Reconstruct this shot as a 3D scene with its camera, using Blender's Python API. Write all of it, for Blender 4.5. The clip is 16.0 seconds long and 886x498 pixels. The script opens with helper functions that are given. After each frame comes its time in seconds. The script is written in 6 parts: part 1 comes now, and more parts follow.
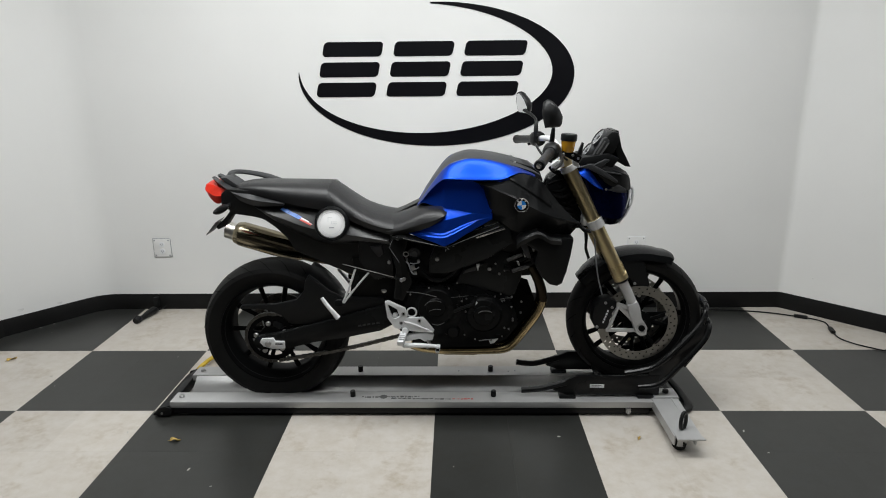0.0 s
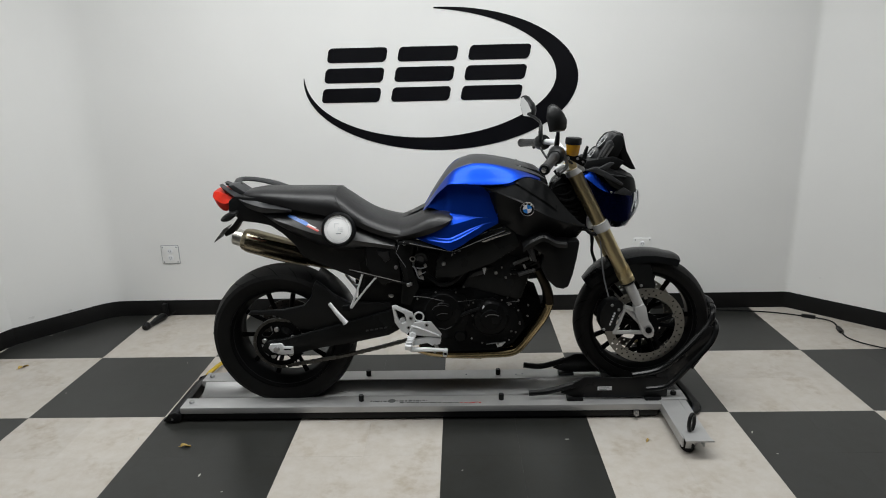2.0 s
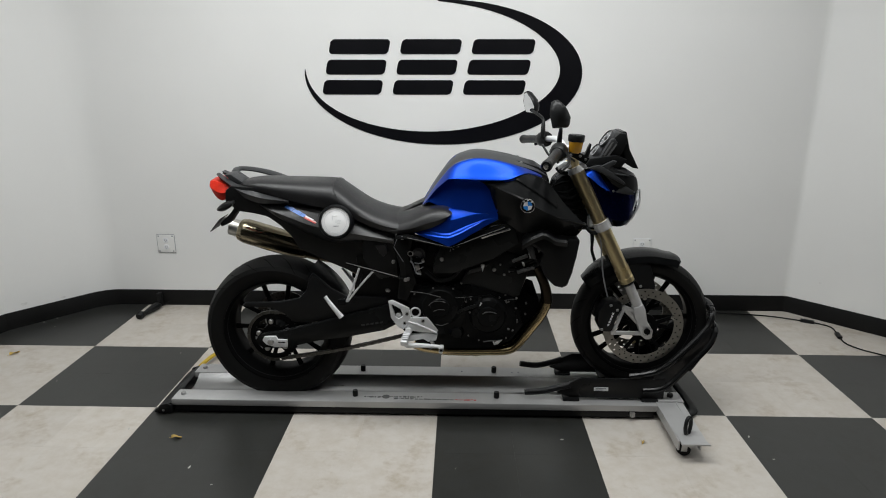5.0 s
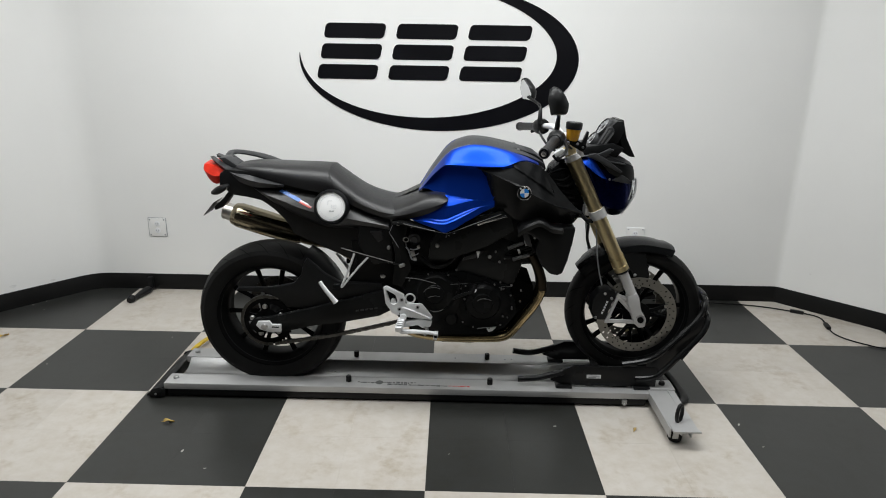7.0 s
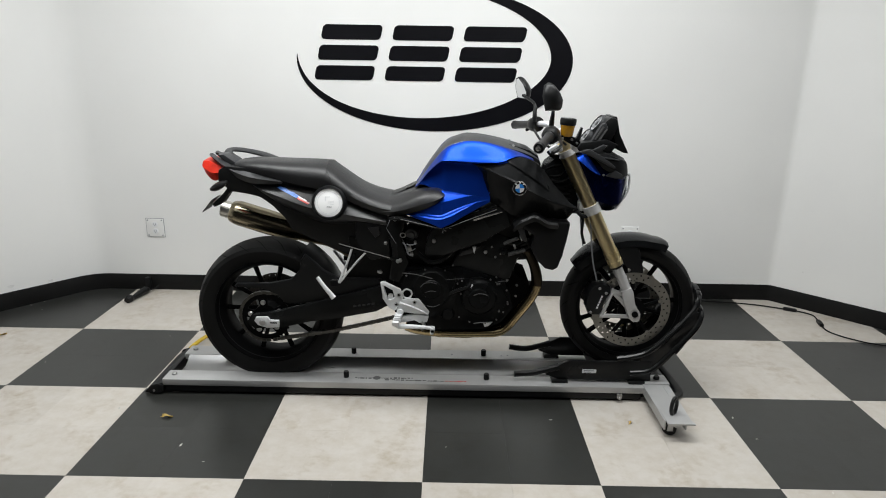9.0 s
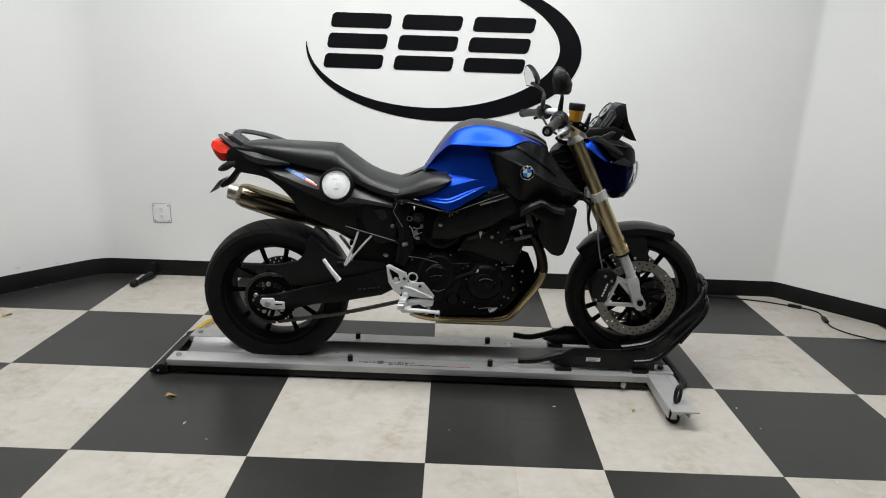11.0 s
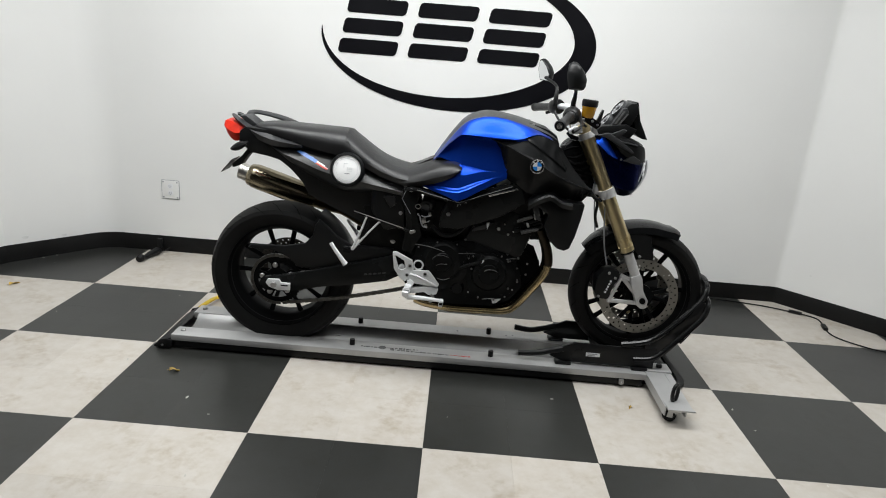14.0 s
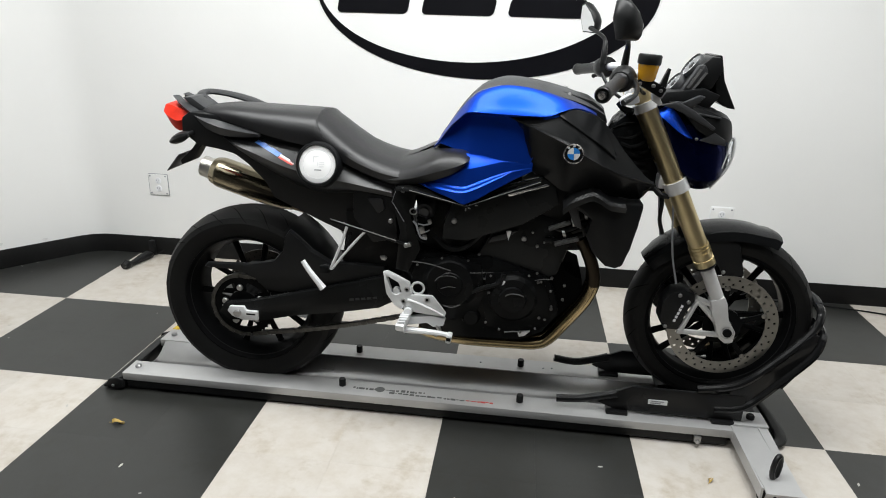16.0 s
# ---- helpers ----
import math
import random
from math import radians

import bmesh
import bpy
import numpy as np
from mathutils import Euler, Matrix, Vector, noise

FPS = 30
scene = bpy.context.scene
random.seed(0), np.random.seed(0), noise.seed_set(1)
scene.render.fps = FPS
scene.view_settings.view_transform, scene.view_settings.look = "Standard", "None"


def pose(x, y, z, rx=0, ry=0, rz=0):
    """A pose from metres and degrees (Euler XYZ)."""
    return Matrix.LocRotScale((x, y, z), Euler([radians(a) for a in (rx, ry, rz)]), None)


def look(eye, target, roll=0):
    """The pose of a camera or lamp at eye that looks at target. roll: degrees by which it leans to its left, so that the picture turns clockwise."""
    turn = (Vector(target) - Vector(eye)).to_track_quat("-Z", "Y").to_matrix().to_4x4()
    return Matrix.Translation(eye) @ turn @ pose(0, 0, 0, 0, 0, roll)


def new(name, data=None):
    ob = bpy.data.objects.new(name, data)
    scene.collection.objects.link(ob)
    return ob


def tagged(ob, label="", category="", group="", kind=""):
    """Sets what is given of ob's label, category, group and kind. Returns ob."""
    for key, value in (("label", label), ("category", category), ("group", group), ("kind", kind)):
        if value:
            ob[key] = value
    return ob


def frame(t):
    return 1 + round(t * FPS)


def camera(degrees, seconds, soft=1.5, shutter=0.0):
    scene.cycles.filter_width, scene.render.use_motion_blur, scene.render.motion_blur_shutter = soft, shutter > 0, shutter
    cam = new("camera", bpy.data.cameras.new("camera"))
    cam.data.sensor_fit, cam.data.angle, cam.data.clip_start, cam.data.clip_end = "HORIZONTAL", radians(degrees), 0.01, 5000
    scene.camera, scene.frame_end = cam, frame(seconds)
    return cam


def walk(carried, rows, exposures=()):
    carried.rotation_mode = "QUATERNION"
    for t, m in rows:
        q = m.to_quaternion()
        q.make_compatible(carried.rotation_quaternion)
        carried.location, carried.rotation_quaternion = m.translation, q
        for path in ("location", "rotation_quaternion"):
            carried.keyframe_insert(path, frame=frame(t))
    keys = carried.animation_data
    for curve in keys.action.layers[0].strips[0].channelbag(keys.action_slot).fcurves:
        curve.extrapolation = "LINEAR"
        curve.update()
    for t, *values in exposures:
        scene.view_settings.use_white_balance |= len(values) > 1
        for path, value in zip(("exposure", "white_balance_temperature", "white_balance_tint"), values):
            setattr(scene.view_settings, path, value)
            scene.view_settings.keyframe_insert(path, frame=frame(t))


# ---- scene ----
cam = camera(69.6, 16.0, 1.0)
PATH = [
    (0, (0.091, -2.448, 1.422), (0.052, -0.525, 0.874), -0.6),
    (0.5, (0.087, -2.444, 1.424), (0.032, -0.522, 0.875), -1.0),
    (1, (0.091, -2.450, 1.427), (0.038, -0.526, 0.882), -1.2),
    (1.5, (0.087, -2.456, 1.428), (0.034, -0.531, 0.889), -1.4),
    (2, (0.089, -2.457, 1.435), (0.032, -0.532, 0.893), -1.4),
    (2.5, (0.090, -2.456, 1.433), (0.036, -0.531, 0.891), -1.6),
    (3, (0.095, -2.453, 1.434), (0.038, -0.530, 0.889), -1.2),
    (3.5, (0.089, -2.449, 1.425), (0.035, -0.526, 0.879), -0.6),
    (4, (0.088, -2.441, 1.424), (0.029, -0.518, 0.877), 0.3),
    (6.5, (0.076, -2.422, 1.422), (0.039, -0.509, 0.842), -0.4),
    (7, (0.065, -2.426, 1.416), (0.046, -0.515, 0.827), 1.0),
    (7.5, (0.069, -2.434, 1.414), (0.054, -0.523, 0.826), 0.4),
    (8, (0.077, -2.447, 1.407), (0.055, -0.535, 0.820), 0.8),
    (10.5, (0.043, -2.486, 1.322), (0.053, -0.559, 0.787), 0.9),
    (11, (0.054, -2.490, 1.308), (0.037, -0.570, 0.750), 1.9),
    (11.5, (0.046, -2.483, 1.305), (0.040, -0.563, 0.744), 2.9),
    (12, (0.048, -2.488, 1.306), (0.029, -0.567, 0.750), 2.8),
    (12.5, (0.040, -2.495, 1.304), (0.015, -0.576, 0.741), 3.4),
    (13, (0.037, -2.507, 1.308), (0.007, -0.587, 0.752), 3.9),
    (13.5, (0.035, -2.509, 1.301), (0.011, -0.596, 0.718), 4.3),
    (14, (0.036, -2.512, 1.306), (0.015, -0.600, 0.720), 4.6),
    (14.5, (0.016, -2.516, 1.300), (0.003, -0.605, 0.709), 4.9),
    (14.7, (-0.012, -2.507, 1.285), (-0.012, -0.593, 0.705), 4.3),
    (15, (0.001, -2.403, 1.267), (0.009, -0.527, 0.576), 5.9),
    (15.2, (0.058, -2.312, 1.248), (0.010, -0.428, 0.578), 2.8),
    (15.5, (0.141, -2.151, 1.289), (0.004, -0.259, 0.655), 1.0),
    (15.7, (0.176, -2.052, 1.301), (-0.002, -0.165, 0.662), 0.3),
    (16, (0.199, -1.828, 1.259), (-0.023, 0.038, 0.575), 1.6),
]
EXPOSURES = [(0.0, -0.08), (1.5, -0.18), (3.0, -0.26), (4.0, -0.26), (6.5, -0.14), (7.0, -0.01), (11.0, 0.09), (13.0, 0.13), (14.5, 0.20), (15.5, 0.33), (16.0, 0.42)]
walk(cam, [(t, look(eye, target, roll)) for t, eye, target, roll in PATH], EXPOSURES)

# ---- light ----
world = bpy.data.worlds.new("world")
scene.world = world
world.use_nodes = True
world.node_tree.nodes["Background"].inputs[0].default_value = (0.8, 0.85, 0.9, 1)
world.node_tree.nodes["Background"].inputs[1].default_value = 0.05


def overhead_area(x, y, z, sx, sy, power, colour=(0.965, 0.985, 0.98)):
    data = bpy.data.lights.new("assumed_light", "AREA")
    data.shape, data.size, data.size_y, data.energy, data.color = "RECTANGLE", sx, sy, power, colour
    ob = new("assumed_light", data)
    ob.matrix_world = pose(x, y, z)
    return ob


# No fixtures are known; overhead areas assumed, front and side ones added as fill.
overhead_area(-0.05, -0.20, 2.66, 3.2, 0.70, 85)
overhead_area(0.0, -1.60, 2.66, 2.6, 0.50, 14.5)
overhead_area(-1.85, -1.1, 2.66, 0.45, 1.8, 4.5)
overhead_area(1.95, -1.1, 2.66, 0.45, 1.8, 4.5)


# ---- materials ----
def material(name, base, rough=0.5, metal=0.0, vary=0.12, scale=6.0, fine=90.0, bump=0.15, spec=0.5, coat=0.0, tint=None, piece=0.0, rough_vary=0.12):
    """A painted, moulded or cast surface: broad stains, fine grain, uneven gloss and a fine relief."""
    m = bpy.data.materials.new(name)
    m.use_nodes = True
    n, l = m.node_tree.nodes, m.node_tree.links
    b = n["Principled BSDF"]
    co = n.new("ShaderNodeTexCoord")
    broad, grain = n.new("ShaderNodeTexNoise"), n.new("ShaderNodeTexNoise")
    broad.inputs["Scale"].default_value, broad.inputs["Detail"].default_value = scale, 5
    grain.inputs["Scale"].default_value, grain.inputs["Detail"].default_value = fine, 3
    l.new(co.outputs["Object"], broad.inputs["Vector"])
    l.new(co.outputs["Object"], grain.inputs["Vector"])
    ramp = n.new("ShaderNodeValToRGB")
    dark = tint or tuple(c * (1 - vary) for c in base)
    ramp.color_ramp.elements[0].position, ramp.color_ramp.elements[1].position = 0.3, 0.7
    ramp.color_ramp.elements[0].color = (*dark, 1)
    ramp.color_ramp.elements[1].color = (*(min(1, c * (1 + vary * 0.4)) for c in base), 1)
    l.new(broad.outputs["Fac"], ramp.inputs["Fac"])
    colour = ramp.outputs["Color"]
    if piece:
        info, hsv, rng = n.new("ShaderNodeObjectInfo"), n.new("ShaderNodeHueSaturation"), n.new("ShaderNodeMapRange")
        rng.inputs["To Min"].default_value, rng.inputs["To Max"].default_value = 1 - piece, 1 + piece
        l.new(info.outputs["Random"], rng.inputs["Value"])
        l.new(rng.outputs["Result"], hsv.inputs["Value"])
        l.new(colour, hsv.inputs["Color"])
        colour = hsv.outputs["Color"]
    l.new(colour, b.inputs["Base Color"])
    rr = n.new("ShaderNodeMapRange")
    rr.inputs["To Min"].default_value, rr.inputs["To Max"].default_value = max(0.02, rough - rough_vary), min(1, rough + rough_vary)
    l.new(broad.outputs["Fac"], rr.inputs["Value"])
    l.new(rr.outputs["Result"], b.inputs["Roughness"])
    b.inputs["Metallic"].default_value = metal
    b.inputs["Specular IOR Level"].default_value = spec
    b.inputs["Coat Weight"].default_value = coat
    b.inputs["Coat Roughness"].default_value = 0.08
    if bump:
        bp = n.new("ShaderNodeBump")
        bp.inputs["Strength"].default_value, bp.inputs["Distance"].default_value = bump, 0.001
        l.new(grain.outputs["Fac"], bp.inputs["Height"])
        l.new(bp.outputs["Normal"], b.inputs["Normal"])
    return m


def brushed(name, base, rough, axis_scale, vary=0.25):
    """Metal drawn or brushed along one axis."""
    m = material(name, base, rough, 1.0, 0.15, 5.0, 60.0, 0.05)
    n, l = m.node_tree.nodes, m.node_tree.links
    b = n["Principled BSDF"]
    co, mp, ns = n.new("ShaderNodeTexCoord"), n.new("ShaderNodeMapping"), n.new("ShaderNodeTexNoise")
    mp.inputs["Scale"].default_value = axis_scale
    ns.inputs["Scale"].default_value, ns.inputs["Detail"].default_value = 4, 6
    l.new(co.outputs["Object"], mp.inputs["Vector"])
    l.new(mp.outputs["Vector"], ns.inputs["Vector"])
    rng = n.new("ShaderNodeMapRange")
    rng.inputs["To Min"].default_value, rng.inputs["To Max"].default_value = rough - vary * 0.5, rough + vary * 0.5
    l.new(ns.outputs["Fac"], rng.inputs["Value"])
    l.new(rng.outputs["Result"], b.inputs["Roughness"])
    return m


def tile_material(name, base, smudge, rough):
    """Vinyl composition tile: chips of a second tone, faint traffic smudges and a worn wax gloss."""
    m = material(name, base, rough, 0.0, 0.1, 2.2, 55.0, 0.08, tint=smudge, piece=0.05, rough_vary=0.1)
    n, l = m.node_tree.nodes, m.node_tree.links
    b = n["Principled BSDF"]
    geo, chips, mix, stain, ramp = n.new("ShaderNodeNewGeometry"), n.new("ShaderNodeTexNoise"), n.new("ShaderNodeMix"), n.new("ShaderNodeTexNoise"), n.new("ShaderNodeValToRGB")
    chips.inputs["Scale"].default_value, chips.inputs["Detail"].default_value = 30, 8
    stain.inputs["Scale"].default_value, stain.inputs["Detail"].default_value, stain.inputs["Roughness"].default_value = 4.6, 6, 0.62
    l.new(geo.outputs["Position"], chips.inputs["Vector"])
    l.new(geo.outputs["Position"], stain.inputs["Vector"])
    for node in [x for x in n if x.type == "TEX_NOISE" and x not in (chips, stain)]:
        l.new(geo.outputs["Position"], node.inputs["Vector"])
    mix.data_type, mix.blend_type = "RGBA", "MULTIPLY"
    ramp.color_ramp.elements[0].position, ramp.color_ramp.elements[1].position = 0.31, 0.46
    ramp.color_ramp.elements[0].color, ramp.color_ramp.elements[1].color = (0.76, 0.705, 0.62, 1), (1, 1, 1, 1)
    add = n.new("ShaderNodeMath")
    add.operation = "MULTIPLY_ADD"
    add.inputs[1].default_value, add.inputs[2].default_value = 0.22, 0.0
    l.new(chips.outputs["Fac"], add.inputs[0])
    both = n.new("ShaderNodeMath")
    both.operation = "MULTIPLY_ADD"
    both.inputs[1].default_value = 0.78
    l.new(stain.outputs["Fac"], both.inputs[0])
    l.new(add.outputs["Value"], both.inputs[2])
    l.new(both.outputs["Value"], ramp.inputs["Fac"])
    before = b.inputs["Base Color"].links[0].from_socket
    mix.inputs["Factor"].default_value = 0.85
    l.new(before, mix.inputs[6])
    l.new(ramp.outputs["Color"], mix.inputs[7])
    # hand-sized mottling in the tile body
    blot, tone, body = n.new("ShaderNodeTexNoise"), n.new("ShaderNodeValToRGB"), n.new("ShaderNodeMix")
    blot.inputs["Scale"].default_value, blot.inputs["Detail"].default_value, blot.inputs["Roughness"].default_value = 15, 7, 0.66
    l.new(geo.outputs["Position"], blot.inputs["Vector"])
    tone.color_ramp.elements[0].position, tone.color_ramp.elements[1].position = 0.34, 0.62
    tone.color_ramp.elements[0].color, tone.color_ramp.elements[1].color = (0.83, 0.79, 0.73, 1), (1, 1, 1, 1)
    l.new(blot.outputs["Fac"], tone.inputs["Fac"])
    body.data_type, body.blend_type = "RGBA", "MULTIPLY"
    body.inputs["Factor"].default_value = 0.62
    l.new(mix.outputs[2], body.inputs[6])
    l.new(tone.outputs["Color"], body.inputs[7])
    l.new(body.outputs[2], b.inputs["Base Color"])
    return m


WHITE_PAINT = material("wall_paint", (0.80, 0.80, 0.79), 0.62, 0, 0.04, 1.3, 160, 0.25)
GREY_PAINT = material("unseen_dark_wall", (0.09, 0.09, 0.095), 0.7, 0, 0.1, 1.3, 160, 0.25)
CEILING_PAINT = material("ceiling_paint", (0.78, 0.78, 0.77), 0.8, 0, 0.04, 1.5, 120, 0.2)
BASE_BLACK = material("vinyl_base", (0.0067, 0.0067, 0.0067), 0.48, 0, 0.3, 4, 60, 0.1, spec=0.2)
TILE_WHITE = tile_material("tile_white", (0.512, 0.484, 0.447), (0.486, 0.453, 0.412), 0.34)
TILE_BLACK = tile_material("tile_black", (0.0235, 0.0245, 0.023), (0.020, 0.021, 0.0195), 0.36)
GROUT = material("floor_base", (0.10, 0.095, 0.09), 0.9, 0, 0.2)
EMBLEM = material("emblem_black", (0.0042, 0.0042, 0.0057), 0.45, 0, 0.2, 5, 60, 0.05, spec=0.1)
BLUE = material("blue_metallic", (0.0035, 0.046, 0.40), 0.46, 0.93, 0.06, 3, 700, 0.10, coat=0.10, rough_vary=0.05)
# The blue paint, darkened for the shade on the headlamp shell's sides.
SHADED_BLUE = material("shaded_blue", (0.0015, 0.0045, 0.048), 0.26, 0.9, 0.15, 4, 500, 0.08, coat=0.05)
PLASTIC = material("black_plastic", (0.0082, 0.0086, 0.0091), 0.40, 0, 0.25, 8, 350, 0.22, spec=0.22)
SATIN = material("satin_black", (0.0087, 0.0091, 0.0097), 0.30, 0, 0.2, 6, 300, 0.06, spec=0.22)
GREY_PLASTIC = material("charcoal_plastic", (0.030, 0.031, 0.033), 0.42, 0, 0.2, 8, 350, 0.35, spec=0.4)
SEAT = material("seat_vinyl", (0.010, 0.010, 0.011), 0.40, 0, 0.15, 7, 420, 0.4, spec=0.42)
RUBBER = material("tyre_rubber", (0.0096, 0.0096, 0.0096), 0.55, 0, 0.3, 9, 200, 0.25, spec=0.14)
ENGINE = material("engine_black", (0.0064, 0.0068, 0.0072), 0.26, 0.0, 0.3, 10, 200, 0.2, spec=0.10)
FRAME = material("frame_black", (0.0092, 0.0097, 0.0098), 0.26, 0.0, 0.25, 6, 260, 0.08, spec=0.12, rough_vary=0.06)
MATTE = material("matte_black", (0.0067, 0.0067, 0.0067), 0.9, 0, 0.2, 10, 200, 0.1, spec=0.0)
CAST = material("cast_aluminium", (0.74, 0.75, 0.76), 0.56, 0.30, 0.12, 14, 260, 0.25)
FORK_CAST = material("grey_cast_metal", (0.62, 0.62, 0.62), 0.50, 0.4, 0.15, 14, 260, 0.25)
STEEL = brushed("stainless_steel", (0.56, 0.54, 0.50), 0.30, (1, 12, 12))
MUFFLER = brushed("muffler_steel", (0.27, 0.235, 0.165), 0.20, (2, 20, 20), 0.10)
HEADER = brushed("heat_tinted_pipe", (0.46, 0.36, 0.20), 0.24, (3, 10, 10), 0.14)
DARK_PIPE = brushed("dark_pipe", (0.045, 0.036, 0.026), 0.42, (3, 10, 10), 0.16)
GOLD = brushed("gold_anodised", (0.58, 0.48, 0.28), 0.38, (12, 12, 2))
# Channel aluminium, darkened for shadow and the bike's reflection in it.
DECK_METAL = brushed("shaded_deck_metal", (0.34, 0.34, 0.34), 0.30, (1.5, 30, 10), 0.12)
ALU = brushed("mill_aluminium", (0.50, 0.50, 0.50), 0.50, (1.5, 30, 10), 0.10)
ALU.node_tree.nodes["Principled BSDF"].inputs["Metallic"].default_value = 0.55  # dull with oxide
DISC = brushed("brake_disc", (0.31, 0.30, 0.275), 0.42, (10, 10, 10))
# The disc steel again, darkened for the far side's shade.
SHADED_DISC = brushed("shaded_brake_disc", (0.07, 0.065, 0.06), 0.40, (10, 10, 10))
TAIL_SATIN = material("satin_tail_plastic", (0.0097, 0.0101, 0.0107), 0.34, 0, 0.2, 8, 350, 0.15, spec=0.42)
FAIRING = material("fairing_plastic", (0.0085, 0.0089, 0.0093), 0.22, 0, 0.2, 8, 350, 0.12, spec=0.12, rough_vary=0.05)
CHROME = material("chrome", (0.75, 0.75, 0.76), 0.12, 1.0, 0.05, 8, 90, 0.02, rough_vary=0.06)
CHAIN = material("chain_steel", (0.10, 0.097, 0.090), 0.40, 0.9, 0.4, 60, 200, 0.2)
GUARD = material("gloss_mudguard", (0.0077, 0.0081, 0.0087), 0.20, 0, 0.2, 6, 300, 0.06, spec=0.09, rough_vary=0.05)
CHOCK_BLACK = material("gloss_black_steel", (0.0089, 0.0091, 0.0095), 0.13, 0, 0.2, 6, 300, 0.05, spec=0.22, rough_vary=0.05)
WHEEL_BLACK = material("wheel_black", (0.0060, 0.0062, 0.0066), 0.30, 0, 0.2, 6, 300, 0.05, spec=0.025, rough_vary=0.05)
# The frame black, lightened for the sheen on the beam and cylinder head.
LIT_BLACK = material("lit_black", (0.0150, 0.0158, 0.0160), 0.28, 0, 0.25, 6, 260, 0.08, spec=0.14)
BRAID = material("braided_hose", (0.10, 0.10, 0.10), 0.4, 0.7, 0.5, 120, 400, 0.4)
BOLT = material("zinc_bolt", (0.42, 0.42, 0.42), 0.34, 1.0, 0.15, 20, 120, 0.05)
DULL_BOLT = material("dull_bolt", (0.20, 0.20, 0.20), 0.42, 1.0, 0.3, 20, 120, 0.05)
RUST = brushed("rusty_pipe", (0.15, 0.11, 0.065), 0.40, (3, 10, 10), 0.16)
RED = material("red_lens", (0.62, 0.030, 0.014), 0.40, 0, 0.25, 30, 90, 0.05, spec=0.12)
AMBER = material("amber_cup", (0.55, 0.27, 0.015), 0.2, 0, 0.2, 12, 90, 0.03, coat=0.3)
WHITE_DISC = material("white_paper_disc", (0.92, 0.92, 0.92), 0.5, 0, 0.03, 12, 160, 0.05)
INK = material("grey_ink", (0.25, 0.26, 0.28), 0.6, 0, 0.1)
LIGHT_INK = material("pale_ink", (0.76, 0.77, 0.78), 0.6, 0, 0.1)
DECAL_BLUE = material("decal_blue", (0.07, 0.19, 0.58), 0.35, 0, 0.1)
DECAL_RED = material("decal_red", (0.55, 0.04, 0.03), 0.35, 0, 0.1)
DECAL_PINK = material("decal_pink", (0.62, 0.36, 0.34), 0.4, 0, 0.2)
DECAL_WHITE = material("decal_white", (0.75, 0.76, 0.78), 0.35, 0, 0.05)
DECAL_GLINT_GREY = material("decal_glint_grey", (0.10, 0.10, 0.10), 0.5, 0, 0.3)
SIGN_BLUE = material("badge_blue", (0.03, 0.25, 0.75), 0.2, 0, 0.05, coat=0.5)
LEAF = material("dry_leaf", (0.55, 0.38, 0.10), 0.7, 0, 0.4, 40, 200, 0.4)
YELLOW = material("yellow_webbing", (0.62, 0.42, 0.03), 0.65, 0, 0.3, 30, 300, 0.5)
OUTLET = material("outlet_plate", (0.78, 0.78, 0.77), 0.40, 0.0, 0.08, 12, 120, 0.05)
DUST = material("debris", (0.55, 0.54, 0.50), 0.8, 0, 0.3)
MIRROR = material("mirror_glass", (0.85, 0.86, 0.87), 0.03, 1.0, 0.02, 4, 40, 0.0, rough_vary=0.01)


def clear_glass(name, colour):
    m = bpy.data.materials.new(name)
    m.use_nodes = True
    b = m.node_tree.nodes["Principled BSDF"]
    b.inputs["Base Color"].default_value = (*colour, 1)
    b.inputs["Roughness"].default_value = 0.05
    b.inputs["Transmission Weight"].default_value = 0.9
    b.inputs["IOR"].default_value = 1.45
    return m


GLASS = clear_glass("clear_lens", (0.95, 0.97, 1.0))


# ---- building helpers ----
def finish(bm, name, mat, sharp=32):
    bmesh.ops.remove_doubles(bm, verts=bm.verts, dist=1e-5)
    bmesh.ops.recalc_face_normals(bm, faces=bm.faces)
    for f in bm.faces:
        f.smooth = True
    for e in bm.edges:
        e.smooth = not (len(e.link_faces) == 2 and e.calc_face_angle(0) > radians(sharp))
    me = bpy.data.meshes.new(name)
    bm.to_mesh(me)
    bm.free()
    me.materials.append(mat)
    return me


BASES = {}
WIDTH = 0.9955  # the motorcycle and its dolly, as drawn below, are this much too long


def part(name, bm, mat, parent=None, label="", sharp=32):
    """Links a bmesh, made in world coordinates, as one mesh object under a thing or a part."""
    base = BASES[parent.name] if parent else Vector((0, 0, 0))
    for v in bm.verts:
        v.co -= base
    ob = new(name, finish(bm, name, mat, sharp))
    ob.parent = parent
    BASES[ob.name] = base
    return tagged(ob, label)


def thing(name, at, label, category, group="", kind=""):
    ob = new(name)
    ob.location = at
    ob.empty_display_size = 0.05
    if name in ("motorcycle", "motorcycle_dolly", "wheel_chock"):
        ob.location.x = at[0] * WIDTH + 0.0045
        ob.scale.x = WIDTH
    BASES[ob.name] = Vector(at)
    return tagged(ob, label, category, group, kind)


def solid(name, bm, mat, at, label, category, group="", kind="", sharp=32):
    """A thing that is one mesh, with its origin at its base."""
    for v in bm.verts:
        v.co -= Vector(at)
    ob = new(name, finish(bm, name, mat, sharp))
    ob.location = at
    BASES[ob.name] = Vector(at)
    return tagged(ob, label, category, group, kind)


